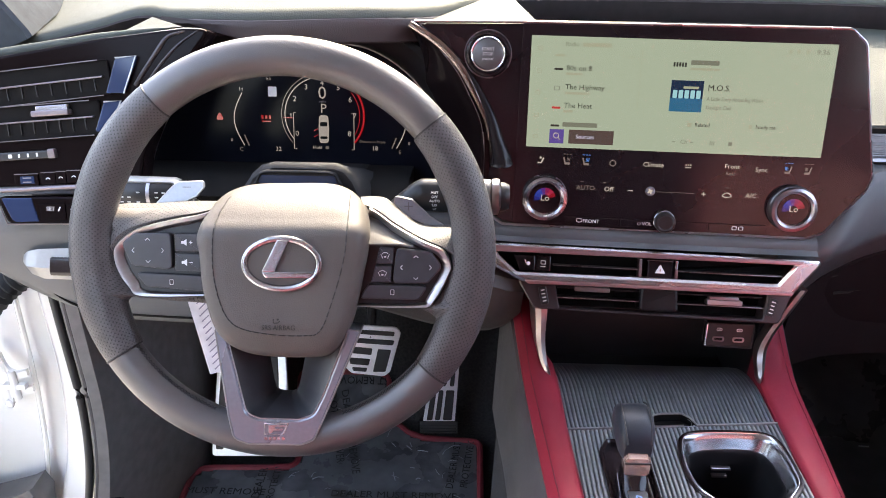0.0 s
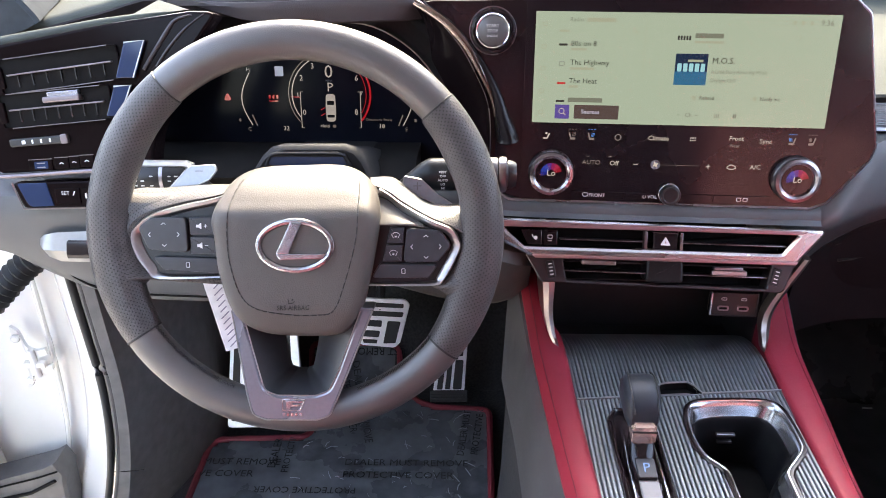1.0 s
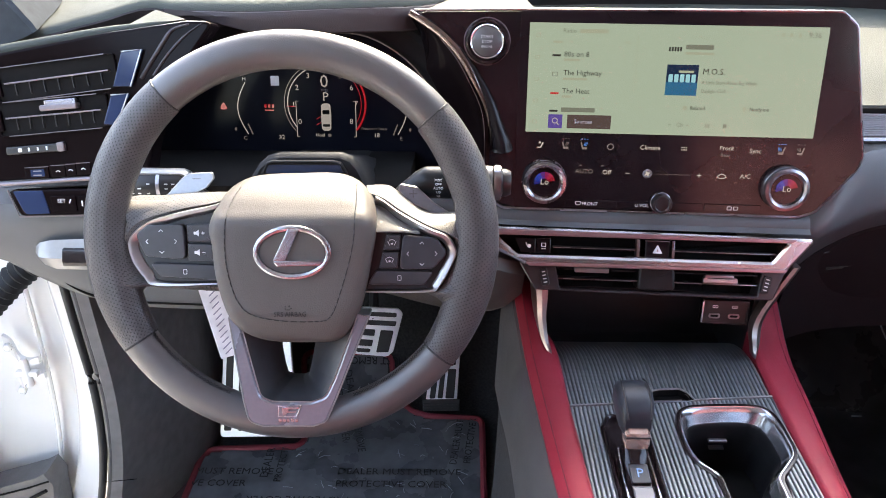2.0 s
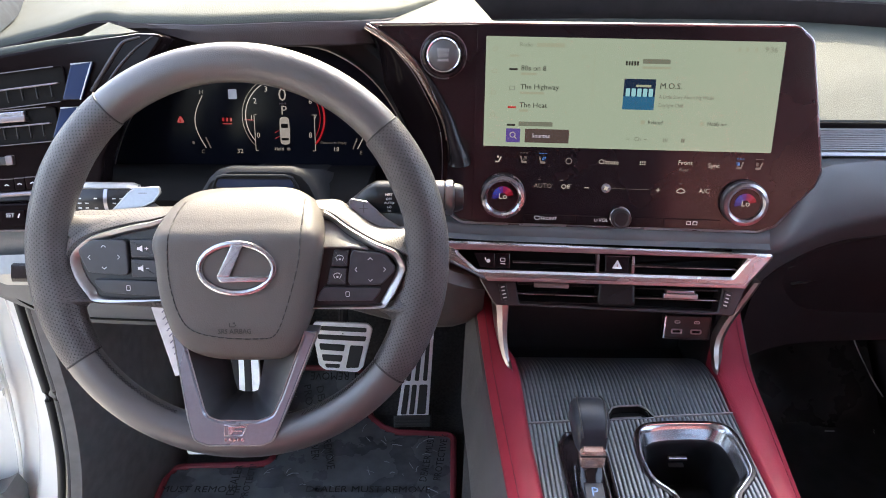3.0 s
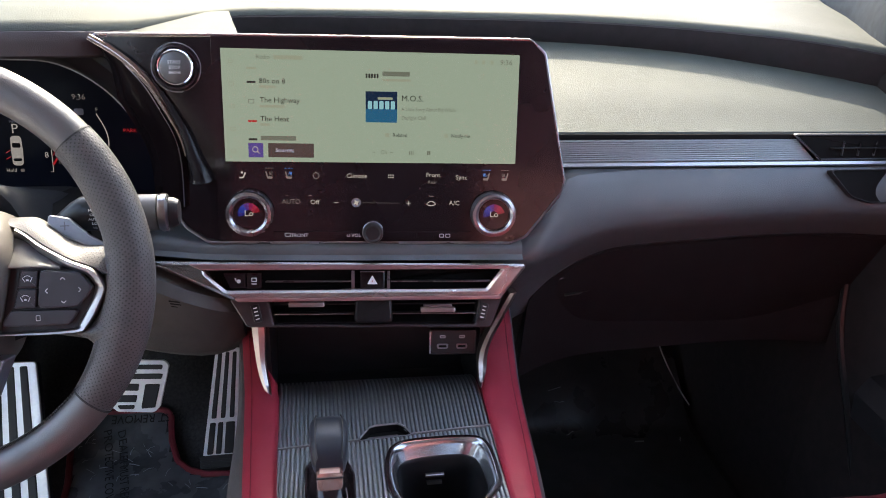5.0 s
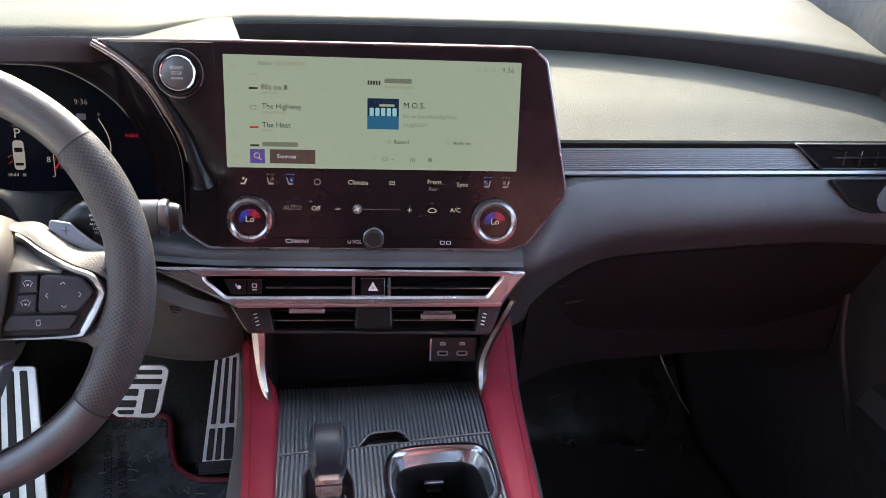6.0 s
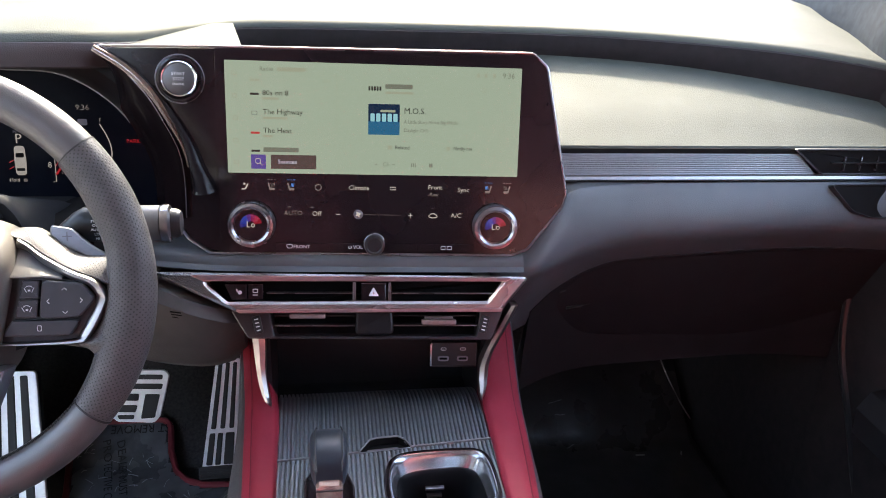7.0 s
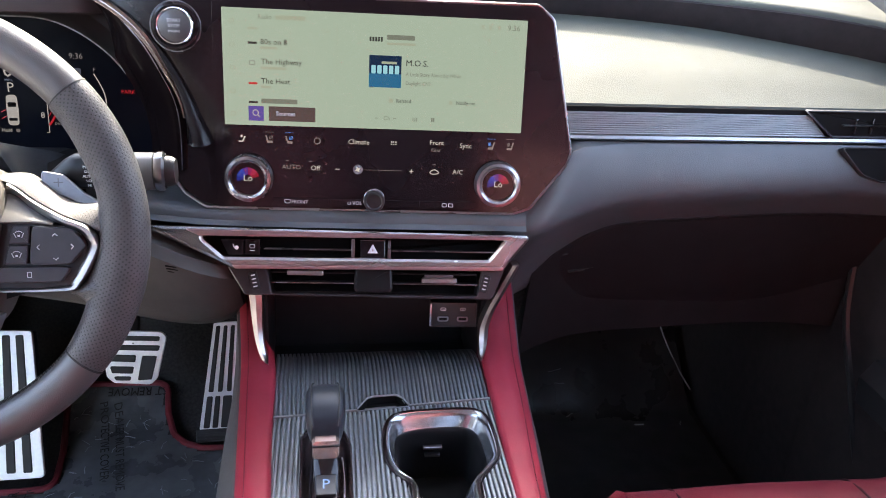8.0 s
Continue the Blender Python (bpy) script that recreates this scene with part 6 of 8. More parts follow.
        return interp([(0.06, -0.025), (0.08, -0.020), (0.10, -0.010), (0.125, 0.0), (0.2, 0.0)], x)[0] if x > 0.05 else 0.0
    for lo, hi in (shoulder_l, shoulder_r):
        lc, hc = curve([(x, y, 0) for x, y in lo], 6), curve([(x, y, 0) for x, y in hi], 6)
        prof = ((0.0, 0.0040), (0.12, 0.0062), (0.32, 0.0040), (0.55, -0.0015), (0.80, -0.0105), (1.0, -0.0200), (1.0, -0.030))
        if lo is shoulder_r[0]:
            prof = ((0.0, 0.0055), (0.08, 0.0064), (0.25, 0.0046), (0.50, 0.0008), (0.75, -0.0034), (1.0, -0.0095), (1.06, -0.034))
        rows = [[Vector((a.x + (b.x - a.x) * t, a.y + (b.y - a.y) * t, max(-0.036, z + dip(a.x)))) for t, z in prof] for a, b in zip(lc, hc)]
        part("spoke_shoulder", loft(rows, closed=False, uv=lambda k, i: (k * 0.0036, i * 0.0046)), SPOKE_PERF, w, "perforated leather spoke shoulder")
    bez = {"left": ([(-0.058, 0.0335), (-0.0701, 0.0300), (-0.0898, 0.0262), (-0.1196, 0.0182), (-0.135, 0.0075), (-0.1402, -0.0026), (-0.1372, -0.0175), (-0.1280, -0.0326), (-0.1165, -0.0402), (-0.060, -0.0390)],
                    [(-0.058, 0.0275), (-0.0705, 0.0235), (-0.0951, 0.0180), (-0.1175, 0.0113), (-0.1278, 0.0034), (-0.1320, -0.0026), (-0.1275, -0.0176), (-0.1205, -0.0277), (-0.1125, -0.0355), (-0.060, -0.0368)]),
           "right": ([(0.076, 0.0370), (0.0835, 0.0326), (0.0985, 0.0227), (0.1226, 0.0104), (0.1398, 0.0028), (0.1475, -0.0099), (0.1457, -0.0195), (0.1335, -0.0420), (0.1215, -0.0480), (0.066, -0.0474)],
                     [(0.074, 0.0300), (0.0835, 0.0265), (0.0968, 0.0165), (0.1190, 0.0050), (0.1320, -0.0003), (0.1383, -0.0070), (0.1385, -0.0165), (0.1268, -0.0388), (0.1185, -0.0442), (0.066, -0.0453)])}
    for nm, (o, i) in bez.items():
        oc, ic = curve([(x, y, 0) for x, y in o], 5), curve([(x, y, 0) for x, y in i], 5)
        part("spoke_bezel", loft([[Vector(q) + Vector((0, 0, dip(a.x) if a.y > -0.01 else 0.0)) for q in ((a.x, a.y, 0.000), (a.x, a.y, 0.0075), (a.x * 0.85 + b.x * 0.15, a.y * 0.85 + b.y * 0.15, 0.0095), (a.x * 0.4 + b.x * 0.6, a.y * 0.4 + b.y * 0.6, 0.0090), (b.x, b.y, 0.0060), (b.x, b.y, 0.000))] for a, b in zip(oc, ic)]), SILVER, w, "satin silver spoke bezel")
        back = [Vector((a.x, a.y)) for a in ic]
        back += [Vector((-0.045, -0.038)), Vector((-0.045, 0.030))] if nm == "left" else [Vector((0.058, -0.045)), Vector((0.064, 0.032))]
        if nm == "right":
            # sloping ledge above the switches
            def foot(x):
                return interp([(0.060, 0.0064), (0.086, 0.0068), (0.1005, 0.0066), (0.118, 0.0040), (0.15, 0.0)], x)[0]
            rows = []
            for p in ic:
                if p.y > foot(p.x) + 0.001 and p.x < 0.118:
                    rows.append([(p.x, p.y + 0.002, 0.0062 + dip(p.x)), (p.x, p.y - 0.001, 0.0062 + dip(p.x)), (p.x, foot(p.x) + 0.0015, 0.0094), (p.x, foot(p.x), 0.0102), (p.x, foot(p.x) - 0.001, 0.0090), (p.x, foot(p.x) - 0.001, 0.0)])
            rows = [[(0.058, *q[1:]) for q in rows[0]]] + rows
            part("spoke_ledge", loft(rows, closed=False), HARD, w, "smooth sloping ledge above the switches")
            back = [Vector((p.x, min(p.y, foot(p.x)))) if p.y > -0.01 else p for p in back[:-1]] + [Vector((0.064, 0.0064))]
        part("switch_base", plate(back, -0.002, 0.0052, 0.0004), SATIN_BLACK, w, "black switch base")

    def key(pts, nm, r=0.003, z1=0.0110, lab="dark grey switch pad"):
        return part(nm, plate(rpoly(pts, r, 4), 0.004, z1, 0.0012), TRIM_GREY, w, lab)
    kl = key([(-0.132, 0.006), (-0.1205, 0.0145), (-0.090, 0.0150), (-0.0890, -0.0165), (-0.124, -0.0130)], "direction_pad", 0.005, 0.0120)
    k1 = key([(-0.0875, 0.0145), (-0.066, 0.0145), (-0.066, -0.0005), (-0.0875, -0.0005)], "volume_key", 0.001)
    k2 = key([(-0.0875, -0.002), (-0.066, -0.003), (-0.064, -0.0180), (-0.0875, -0.0175)], "volume_key", 0.001)
    k3 = key([(-0.122, -0.0190), (-0.062, -0.0215), (-0.062, -0.0350), (-0.1125, -0.0310)], "page_key", 0.003)
    kr = key([(0.1005, 0.0045), (0.130, 0.0010), (0.1395, -0.0120), (0.1270, -0.0260), (0.0970, -0.0265)], "direction_pad", 0.005, 0.0120)
    k4 = key([(0.086, 0.0045), (0.0985, 0.0040), (0.0975, -0.0095), (0.083, -0.0095)], "assist_key", 0.001)
    k5 = key([(0.0825, -0.0110), (0.0972, -0.0110), (0.0955, -0.0255), (0.0790, -0.0255)], "assist_key", 0.001)
    k6 = key([(0.0765, -0.0275), (0.1280, -0.0285), (0.1195, -0.0405), (0.068, -0.0400)], "page_key", 0.003)
    for k, cx, cy in ((kl, -0.1095, 0.000), (kr, 0.1170, -0.0125)):
        for a in (0, 90, 180, 270):
            x, y = cx + 0.0125 * math.cos(radians(a)), cy + 0.0095 * math.sin(radians(a))
            m2 = mid(x, y, 0.0122, a)
            part("arrow", tube([m2 @ Vector((-0.001, 0.0019, 0)), m2 @ Vector((0.0008, 0, 0)), m2 @ Vector((-0.001, -0.0019, 0))], 0.00035, 5), LETTER, k)
    for k, x, y in ((k1, -0.0775, 0.007), (k2, -0.0775, -0.010)):
        part("speaker_symbol", plate(rpoly([(-0.004, -0.0012), (-0.002, -0.0012), (0.0005, -0.003), (0.0005, 0.003), (-0.002, 0.0012), (-0.004, 0.0012)], 0.0002, 1), 0, 0.0003, 0, m=mid(x, y, 0.0111)), LETTER, k)
        strip(0.0028, 0.0006, x + 0.004, y, 0.0111, LETTER, k)
    strip(0.0006, 0.0028, -0.0735, 0.007, 0.0111, LETTER, k1)
    for k, x, y in ((k3, -0.0905, -0.0270), (k6, 0.0970, -0.0340)):
        part("page_symbol", hoop(rrect(0.0034, 0.0046, 0.0008, x, y), rrect(0.0025, 0.0037, 0.0005, x, y), 0.0111, 0.0114, 0.0001), LETTER, k)
    for k, x, y in ((k4, 0.0908, -0.0025), (k5, 0.0885, -0.0180)):
        for dx in (-0.0028, 0.0028):
            strip(0.0005, 0.0040, x + dx, y - 0.0006, 0.0111, LETTER, k, turn=-dx * 9000)
        part("assist_symbol", tube([(x + 0.0026 * math.cos(a), y + 0.0008 + 0.0018 * math.sin(a), 0.0112) for a in steps(0.3, 2.84, 8)], 0.0003, 5), LETTER, k)
        strip(0.0018, 0.0014, x, y - 0.0010, 0.0111, LETTER, k)
    # lower spoke: silver trapezoid with an open slot
    round8 = [0.002, 0.03, 0.010, 0.012, 0.012, 0.010, 0.014, 0.002]
    out2 = rpoly([(-0.0540, -0.066), (-0.0440, -0.1420), (-0.0395, -0.1630), (-0.0270, -0.1676), (0.0185, -0.1682), (0.0305, -0.1640), (0.0390, -0.1450), (0.0715, -0.066)], round8, 7)
    in2 = rpoly([(-0.0445, -0.066), (-0.0320, -0.1210), (-0.0275, -0.1400), (-0.0165, -0.1442), (0.0175, -0.1450), (0.0298, -0.1405), (0.0382, -0.1235), (0.0600, -0.066)], round8, 7)
    part("lower_spoke", hoop(out2, in2, -0.012, 0.0168, 0.0022), SPOKE_METAL, w, "satin silver lower spoke")
    part("spoke_edge", tube([Vector((p.x, p.y, 0.0158)) for p in offset(out2, 0.0008)], 0.0008, 6, closed=True), STALK_SILVER, w, "bright edge line")
    in3 = rpoly([(-0.0225, -0.068), (-0.0138, -0.1230), (-0.0115, -0.1315), (-0.0055, -0.1335), (0.0040, -0.1337), (0.0092, -0.1315), (0.0118, -0.1230), (0.0230, -0.068)], [0.002, 0.004, 0.003, 0.003, 0.003, 0.003, 0.004, 0.002], 7)
    rows = []
    for t, z in ((0.0, 0.0135), (0.15, 0.010), (0.6, -0.004), (1.0, -0.022), (1.0, -0.034)):
        rows.append([(a.x + (b.x - a.x) * t, a.y + (b.y - a.y) * t, z) for a, b in zip(in2, in3)])
    part("lower_spoke_inner", loft(rows, caps=False), TRIM_GREY, w, "dark inner lining of the lower spoke")
    part("lining_line", tube([Vector((p.x, p.y, 0.0152)) for p in in2], 0.0006, 6), SILVER, w, "thin bright inner line")
    part("spoke_badge", hoop(rpoly([(-0.0122, -0.1478), (0.0090, -0.1476), (0.0040, -0.1584), (-0.0126, -0.1582)], 0.0006, 2), rpoly([(-0.0113, -0.1487), (0.0077, -0.1485), (0.0033, -0.1575), (-0.0117, -0.1573)], 0.0005, 2), 0.016, 0.0174, 0.0003), BADGE, w, "small metal badge frame")
    part("badge_shape", plate(rpoly([(-0.0090, -0.1492), (0.0070, -0.1490), (0.0060, -0.1510), (-0.0030, -0.1513), (-0.0034, -0.1526), (0.0040, -0.1526), (0.0030, -0.1545), (-0.0046, -0.1546), (-0.0060, -0.1570), (-0.0085, -0.1570)], 0.0002, 1), 0.0165, 0.0172, 0.0002), BADGE, w)
    for i in range(5):
        strip(0.0026, 0.0028, -0.0110 + 0.0037 * i, -0.1613 - 0.0001 * i, 0.0169, BADGE, w, "badge_block")
    # shift paddles
    for side, pts in ((-1, [(-0.138, 0.029), (-0.118, 0.0365), (-0.1025, 0.0530), (-0.096, 0.0575), (-0.0745, 0.0585), (-0.0735, 0.0525), (-0.080, 0.0445), (-0.095, 0.0375), (-0.12, 0.028)]),
                      (1, [(0.0965, 0.0470), (0.1125, 0.0440), (0.1285, 0.0290), (0.1500, 0.0150), (0.1400, 0.0130), (0.1070, 0.0290), (0.0955, 0.0400)])):
        edge = rpoly(pts, 0.0025, 4)
        p = part("shift_paddle", plate(edge, -0.034, -0.030, 0.0012), PADDLE, w, "satin metal shift paddle")
        part("paddle_edge", tube([Vector((q.x, q.y, -0.0302)) for q in offset(edge, 0.0006)], 0.0007, 6, closed=True), SILVER, p, "bright paddle edge")
        strip(0.0075, 0.0009, -0.089 if side < 0 else 0.109, 0.0525 if side < 0 else 0.0375, -0.0298, DIM_LETTER, p)
        if side > 0:
            strip(0.0009, 0.0075, 0.109, 0.0375, -0.0298, DIM_LETTER, p)


steering_wheel()


def column():
    c = thing("steering_column", "dark grey steering column shroud with sensor pod", "steering column")
    rows = []
    for y, w, z0, z1 in ((0.705, 0.060, 0.625, 0.692), (0.74, 0.075, 0.615, 0.690), (0.80, 0.085, 0.60, 0.690), (0.88, 0.095, 0.59, 0.690), (0.97, 0.10, 0.585, 0.672)):
        rows.append([(-0.3775 + w * x, y, z0 + (z1 - z0) * z) for x, z in ((-0.9, 0.0), (0.9, 0.0), (1.0, 0.2), (1.0, 0.6), (0.75, 0.92), (0.4, 1.0), (-0.4, 1.0), (-0.75, 0.92), (-1.0, 0.6), (-1.0, 0.2))])
    part("shroud", loft(rows), POD, c)
    rows = []
    arch = ((-0.443, 0.690), (-0.4365, 0.714), (-0.427, 0.728), (-0.417, 0.7365), (-0.405, 0.7400), (-0.345, 0.7400), (-0.335, 0.7360), (-0.328, 0.727), (-0.323, 0.715), (-0.318, 0.690))
    for y, g, dz in ((0.784, 0.97, -0.0035), (0.787, 0.99, -0.001), (0.792, 1.0, 0.0), (0.80, 1.01, -0.003), (0.82, 1.04, -0.013), (0.86, 1.10, -0.030), (0.92, 1.25, -0.055)):
        rows.append([(-0.379 + g * (x + 0.379), y, z + dz) for x, z in arch])
    p = part("pod", loft(rows), POD, c, "raised sensor pod with a dark window")
    win = [(-0.426, 0.7185), (-0.418, 0.7325), (-0.411, 0.7348), (-0.352, 0.7352), (-0.344, 0.7330), (-0.337, 0.7185)]
    pm = axes((0, 0.7835, 0), (1, 0, 0), (0, 0, 1))
    wo, wi = rpoly(win, 0.003, 3), rpoly([(-0.4215, 0.7212), (-0.4160, 0.7310), (-0.4110, 0.7326), (-0.352, 0.7330), (-0.3465, 0.7310), (-0.3412, 0.7212)], 0.003, 4)
    part("pod_window", hoop(wo, wi, -0.002, 0.003, 0.001, m=pm), POD, p)
    # glass tinted blue for its sky reflection
    part("pod_glass", plate(wi, -0.004, -0.0002, 0, m=pm @ Matrix.Translation((0, 0.728, 0)) @ Matrix.Rotation(radians(-14), 4, "X") @ Matrix.Translation((0, -0.728, 0))), SKY_LACQUER, p, "dark glass window")
    # shelf coloured near-black in place of the shade under the cluster hood
    part("apron", loft([[(x, 0.83, 0.685), (x, 0.86, 0.693), (x, 0.965, 0.672), (x, 0.965, 0.62), (x, 0.84, 0.62)] for x in steps(-0.60, -0.28, 8)]), CAVITY, c, "shelf between column and cluster, hood shade in its black")
    # lamp stalk, then wiper stalk
    st = thing("control_stalk", "black and silver lamp stalk with printed symbols", "stalk", group="column stalks")
    ring = [2 * math.pi * k / 20 for k in range(20)]

    def turned(y, z, spans, flat=0.85):
        return loft([[(s[0], y + s[1] * flat * math.cos(a), z + sum(s[2:]) + s[1] * math.sin(a)) for a in ring] for s in spans])
    y, z = 0.792, 0.7025
    part("arm", turned(y, z, ((-0.470, 0.008, -0.026), (-0.494, 0.011, -0.010), (-0.504, 0.0150, -0.001), (-0.508, 0.0165), (-0.560, 0.0165), (-0.5605, 0.015))), SATIN_BLACK, st)
    part("cap", loft([[(x, y + 0.0150 * math.cos(a), z + r * math.sin(a)) for a in steps(1.05, 2.05, 10)] + [(x, y - 0.005, z + 0.010), (x, y + 0.005, z + 0.010)] for x, r in ((-0.500, 0.0150), (-0.506, 0.0180), (-0.555, 0.0185), (-0.562, 0.0165))]), STALK_SILVER, st, "bright silver stalk top")
    part("end_ring", turned(y, z, ((-0.560, 0.0168), (-0.5615, 0.0172), (-0.567, 0.0168), (-0.569, 0.014))), STALK_SILVER, st, "silver stalk end")
    part("collar", turned(y, z, ((-0.5275, 0.0166), (-0.5275, 0.0171), (-0.531, 0.0171), (-0.531, 0.0166))), DARK_SILVER, st)
    fm = axes((-0.560, y - 0.0140, z + 0.003), (1, 0, 0), (0, 0.22, 1))
    for i, x in enumerate((0.006, 0.013, 0.022, 0.040, 0.047)):
        for j in range(3):
            if (i + j) % 4 != 3:
                part("printed_mark", plate(rrect(0.0034, 0.0012, 0.0004), 0, 0.0003, 0, m=fm @ Matrix.Translation((x, -0.0050 + 0.0048 * j, 0.0008))), DIM_WHITE, st)
    st = thing("control_stalk", "black and silver wiper stalk with a ringed end", "stalk", group="column stalks")
    y, z = 0.757, 0.7235
    part("arm", turned(y, z, ((-0.302, 0.007, -0.026), (-0.284, 0.010, -0.012), (-0.270, 0.0135, -0.003), (-0.262, 0.0152), (-0.258, 0.0158), (-0.231, 0.0158))), VENT_BLACK, st, "black stalk arm with printed words")
    part("sleeve", turned(y, z, ((-0.231, 0.0158), (-0.230, 0.0165), (-0.197, 0.0165), (-0.196, 0.0150))), STALK_GREY, st, "silver stalk sleeve")
    e = part("end_ring", turned(y, z, ((-0.196, 0.0135), (-0.1955, 0.0168), (-0.193, 0.0175), (-0.189, 0.0172), (-0.187, 0.0140))), DARK_SILVER, st, "bright stalk ring")
    part("end_cap", turned(y, z, ((-0.188, 0.0140), (-0.183, 0.0135), (-0.179, 0.0115), (-0.1785, 0.004))), SATIN_BLACK, e)
    fm = axes((-0.252, y - 0.0137, z), (1, 0, 0), (0, -0.05, 1))
    for i, s in enumerate(("MIST", "OFF", "AUTO", "LO", "HI")):
        tt = text(s, 0, 0, 0, 0.0034, LETTER, st, align="CENTER")
        tt.matrix_basis = fm @ Matrix.Translation((0.004, 0.0088 - 0.0042 * i, 0.0009))
    fm = axes((-0.214, y - 0.0142, z), (1, 0, 0), (0, 0, 1))
    part("printed_mark", tube([fm @ Vector(q) for q in ((-0.006, 0.000, 0.0006), (0.0, 0.006, 0.0006), (0.004, 0.004, 0.0006))], 0.0006, 5), DARK_THREAD, st)
    part("printed_mark", tube([fm @ Vector(q) for q in ((-0.003, -0.002, 0.0006), (0.004, 0.001, 0.0006), (0.007, 0.006, 0.0006))], 0.0006, 5), DARK_THREAD, st)
    part("printed_mark", plate(rrect(0.006, 0.004, 0.0006), 0, 0.0003, 0, m=fm @ Matrix.Translation((0.001, -0.009, 0.0))), DARK_THREAD, st)


column()

# ---- centre console ----
ZC = 0.466
RAIL_L = [(0.40, -0.112, -0.086), (0.60, -0.130, -0.0985), (0.73, -0.139, -0.1045), (0.84, -0.146, -0.1085), (0.862, -0.148, -0.1225), (0.95, -0.157, -0.130)]
PANEL_L = [(0.60, -0.0985), (0.73, -0.1045), (0.84, -0.1085), (0.95, -0.116)]
RAIL_R = [(0.40, 0.118, 0.140), (0.60, 0.119, 0.1485), (0.74, 0.1225, 0.164), (0.84, 0.127, 0.174), (0.95, 0.136, 0.184)]


def console():
    c = thing("centre_console", "centre console with ribbed metal top and red leather sides", "console")
    # ribbed top in two fields that meet at a slanted seam
    def ribs(x, groove=0.0025):
        q = (x / 0.0047) % 1.0
        d = abs(q - 0.5) / 0.39
        return 0.0022 * math.sqrt(1.0 - 0.9 * d * d) if d < 1.0 else -groove

    def seam_y(x):
        return 0.742 + 0.082 * x

    def field(y0, y1, ny, z0):
        rows = []
        for j in range(ny + 1):
            t = j / ny
            row = []
            for i in range(601):
                u = i / 600
                ya, yb = y0, y1
                xm = -0.10 + 0.222 * u
                a = ya(xm) if callable(ya) else ya
                b = yb(xm) if callable(yb) else yb
                y = a + (b - a) * t
                xl, xr = interp(PANEL_L, y)[0] + 0.0005, interp(RAIL_R, y)[0] - 0.0005
                x = xl + (xr - xl) * u
                e = 0.0 if j == ny else (0.7 if j == ny - 1 else 1.0)
                row.append((x, y, z0 + e * ribs(0.235 * u) - 0.003 * (1 - e) - 3.0 * max(0.0, y - 0.795) ** 2))
            rows.append(row)
        return rows
    def line(pts, x):
        """Straight pieces through points."""
        for (xa, ya), (xb, yb) in zip(pts, pts[1:]):
            if x <= xb:
                return ya + (yb - ya) * max(0.0, min(1.0, (x - xa) / (xb - xa)))
        return pts[-1][1]
    pull = [(-0.0200, 0.7408), (-0.0085, 0.7590), (-0.001, 0.7615), (0.022, 0.7630), (0.029, 0.7570), (0.0345, 0.7448)]

    def pull_y(x):
        return max(seam_y(x), line(pull, x)) if -0.0200 < x < 0.0345 else seam_y(x)
    rows = field(lambda x: pull_y(x) + 0.0012, 0.932, 24, ZC - 0.001)
    part("tray_floor", box(-0.125, 0.138, 0.928, 0.985, ZC - 0.070, ZC - 0.060, 0.001), SATIN_BLACK, c, "black tray floor")
    part("front_panel", loft(rows, closed=False), RIBBED, c, "ribbed dark metal panel")
    def rim_line(pts, high=0.0042):
        """Upright rail that closes the ends of the ribs."""
        return loft([[(x, y + 0.0008, ZC - 0.008), (x, y + 0.0008, ZC + high - 0.0005), (x, y + 0.0004, ZC + high), (x, y - 0.0004, ZC + high), (x, y - 0.0008, ZC + high - 0.0005), (x, y - 0.0008, ZC - 0.008)] for x, y in pts])
    # rear field in pieces round the shift gate and the cup holder
    def piece(x0, x1, y0, y1):
        n = max(4, int((x1 - x0) / 0.00036))
        rows = []
        for j in range(5):
            row = []
            for i in range(n + 1):
                x = x0 + (x1 - x0) * i / n
                a, b = (y0(x) if callable(y0) else y0), (y1(x) if callable(y1) else y1)
                row.append((x, a + (b - a) * j / 4, ZC + ribs(x + 0.1)))
            rows.append(row)
        return rows
    near_seam = lambda x: seam_y(x) - 0.001
    bm = bmesh.new()
    loft(piece(-0.1065, -0.0755, 0.36, near_seam), closed=False, bm=bm)
    loft(piece(-0.0755, -0.0295, lambda x: line([(-0.0755, 0.705), (-0.066, 0.721), (-0.033, 0.7105), (-0.0285, 0.690)], x), near_seam), closed=False, bm=bm)
    loft(piece(-0.0295, 0.0025, 0.36, near_seam), closed=False, bm=bm)
    loft(piece(0.0025, 0.0245, 0.36, lambda x: line([(0.0025, 0.680), (0.004, 0.664), (0.010, 0.648), (0.0235, 0.631), (0.0245, 0.605)], x)), closed=False, bm=bm)
    loft(piece(0.0025, 0.1185, lambda x: line([(0.0025, 0.690), (0.005, 0.711), (0.013, 0.728), (0.032, 0.736), (0.08, 0.738), (0.106, 0.734), (0.1165, 0.717), (0.1185, 0.680)], x), near_seam), closed=False, bm=bm)
    loft(piece(0.0875, 0.1185, 0.36, lambda x: line([(0.0875, 0.45), (0.0895, 0.60), (0.0915, 0.629), (0.1, 0.641), (0.115, 0.660), (0.1185, 0.680)], x)), closed=False, bm=bm)
    loft(piece(0.1185, 0.1245, 0.36, near_seam), closed=False, bm=bm)
    part("rear_panel", bm, RIBBED, c, "ribbed dark metal panel")
    part("panel_bed", box(-0.106, 0.126, 0.735, 0.815, ZC - 0.016, ZC - 0.008, 0), CAVITY, c)
    part("panel_seam", rim_line([(x, seam_y(x)) for x in (-0.104, -0.0195)]), STALK_SILVER, c, "bright seam line")
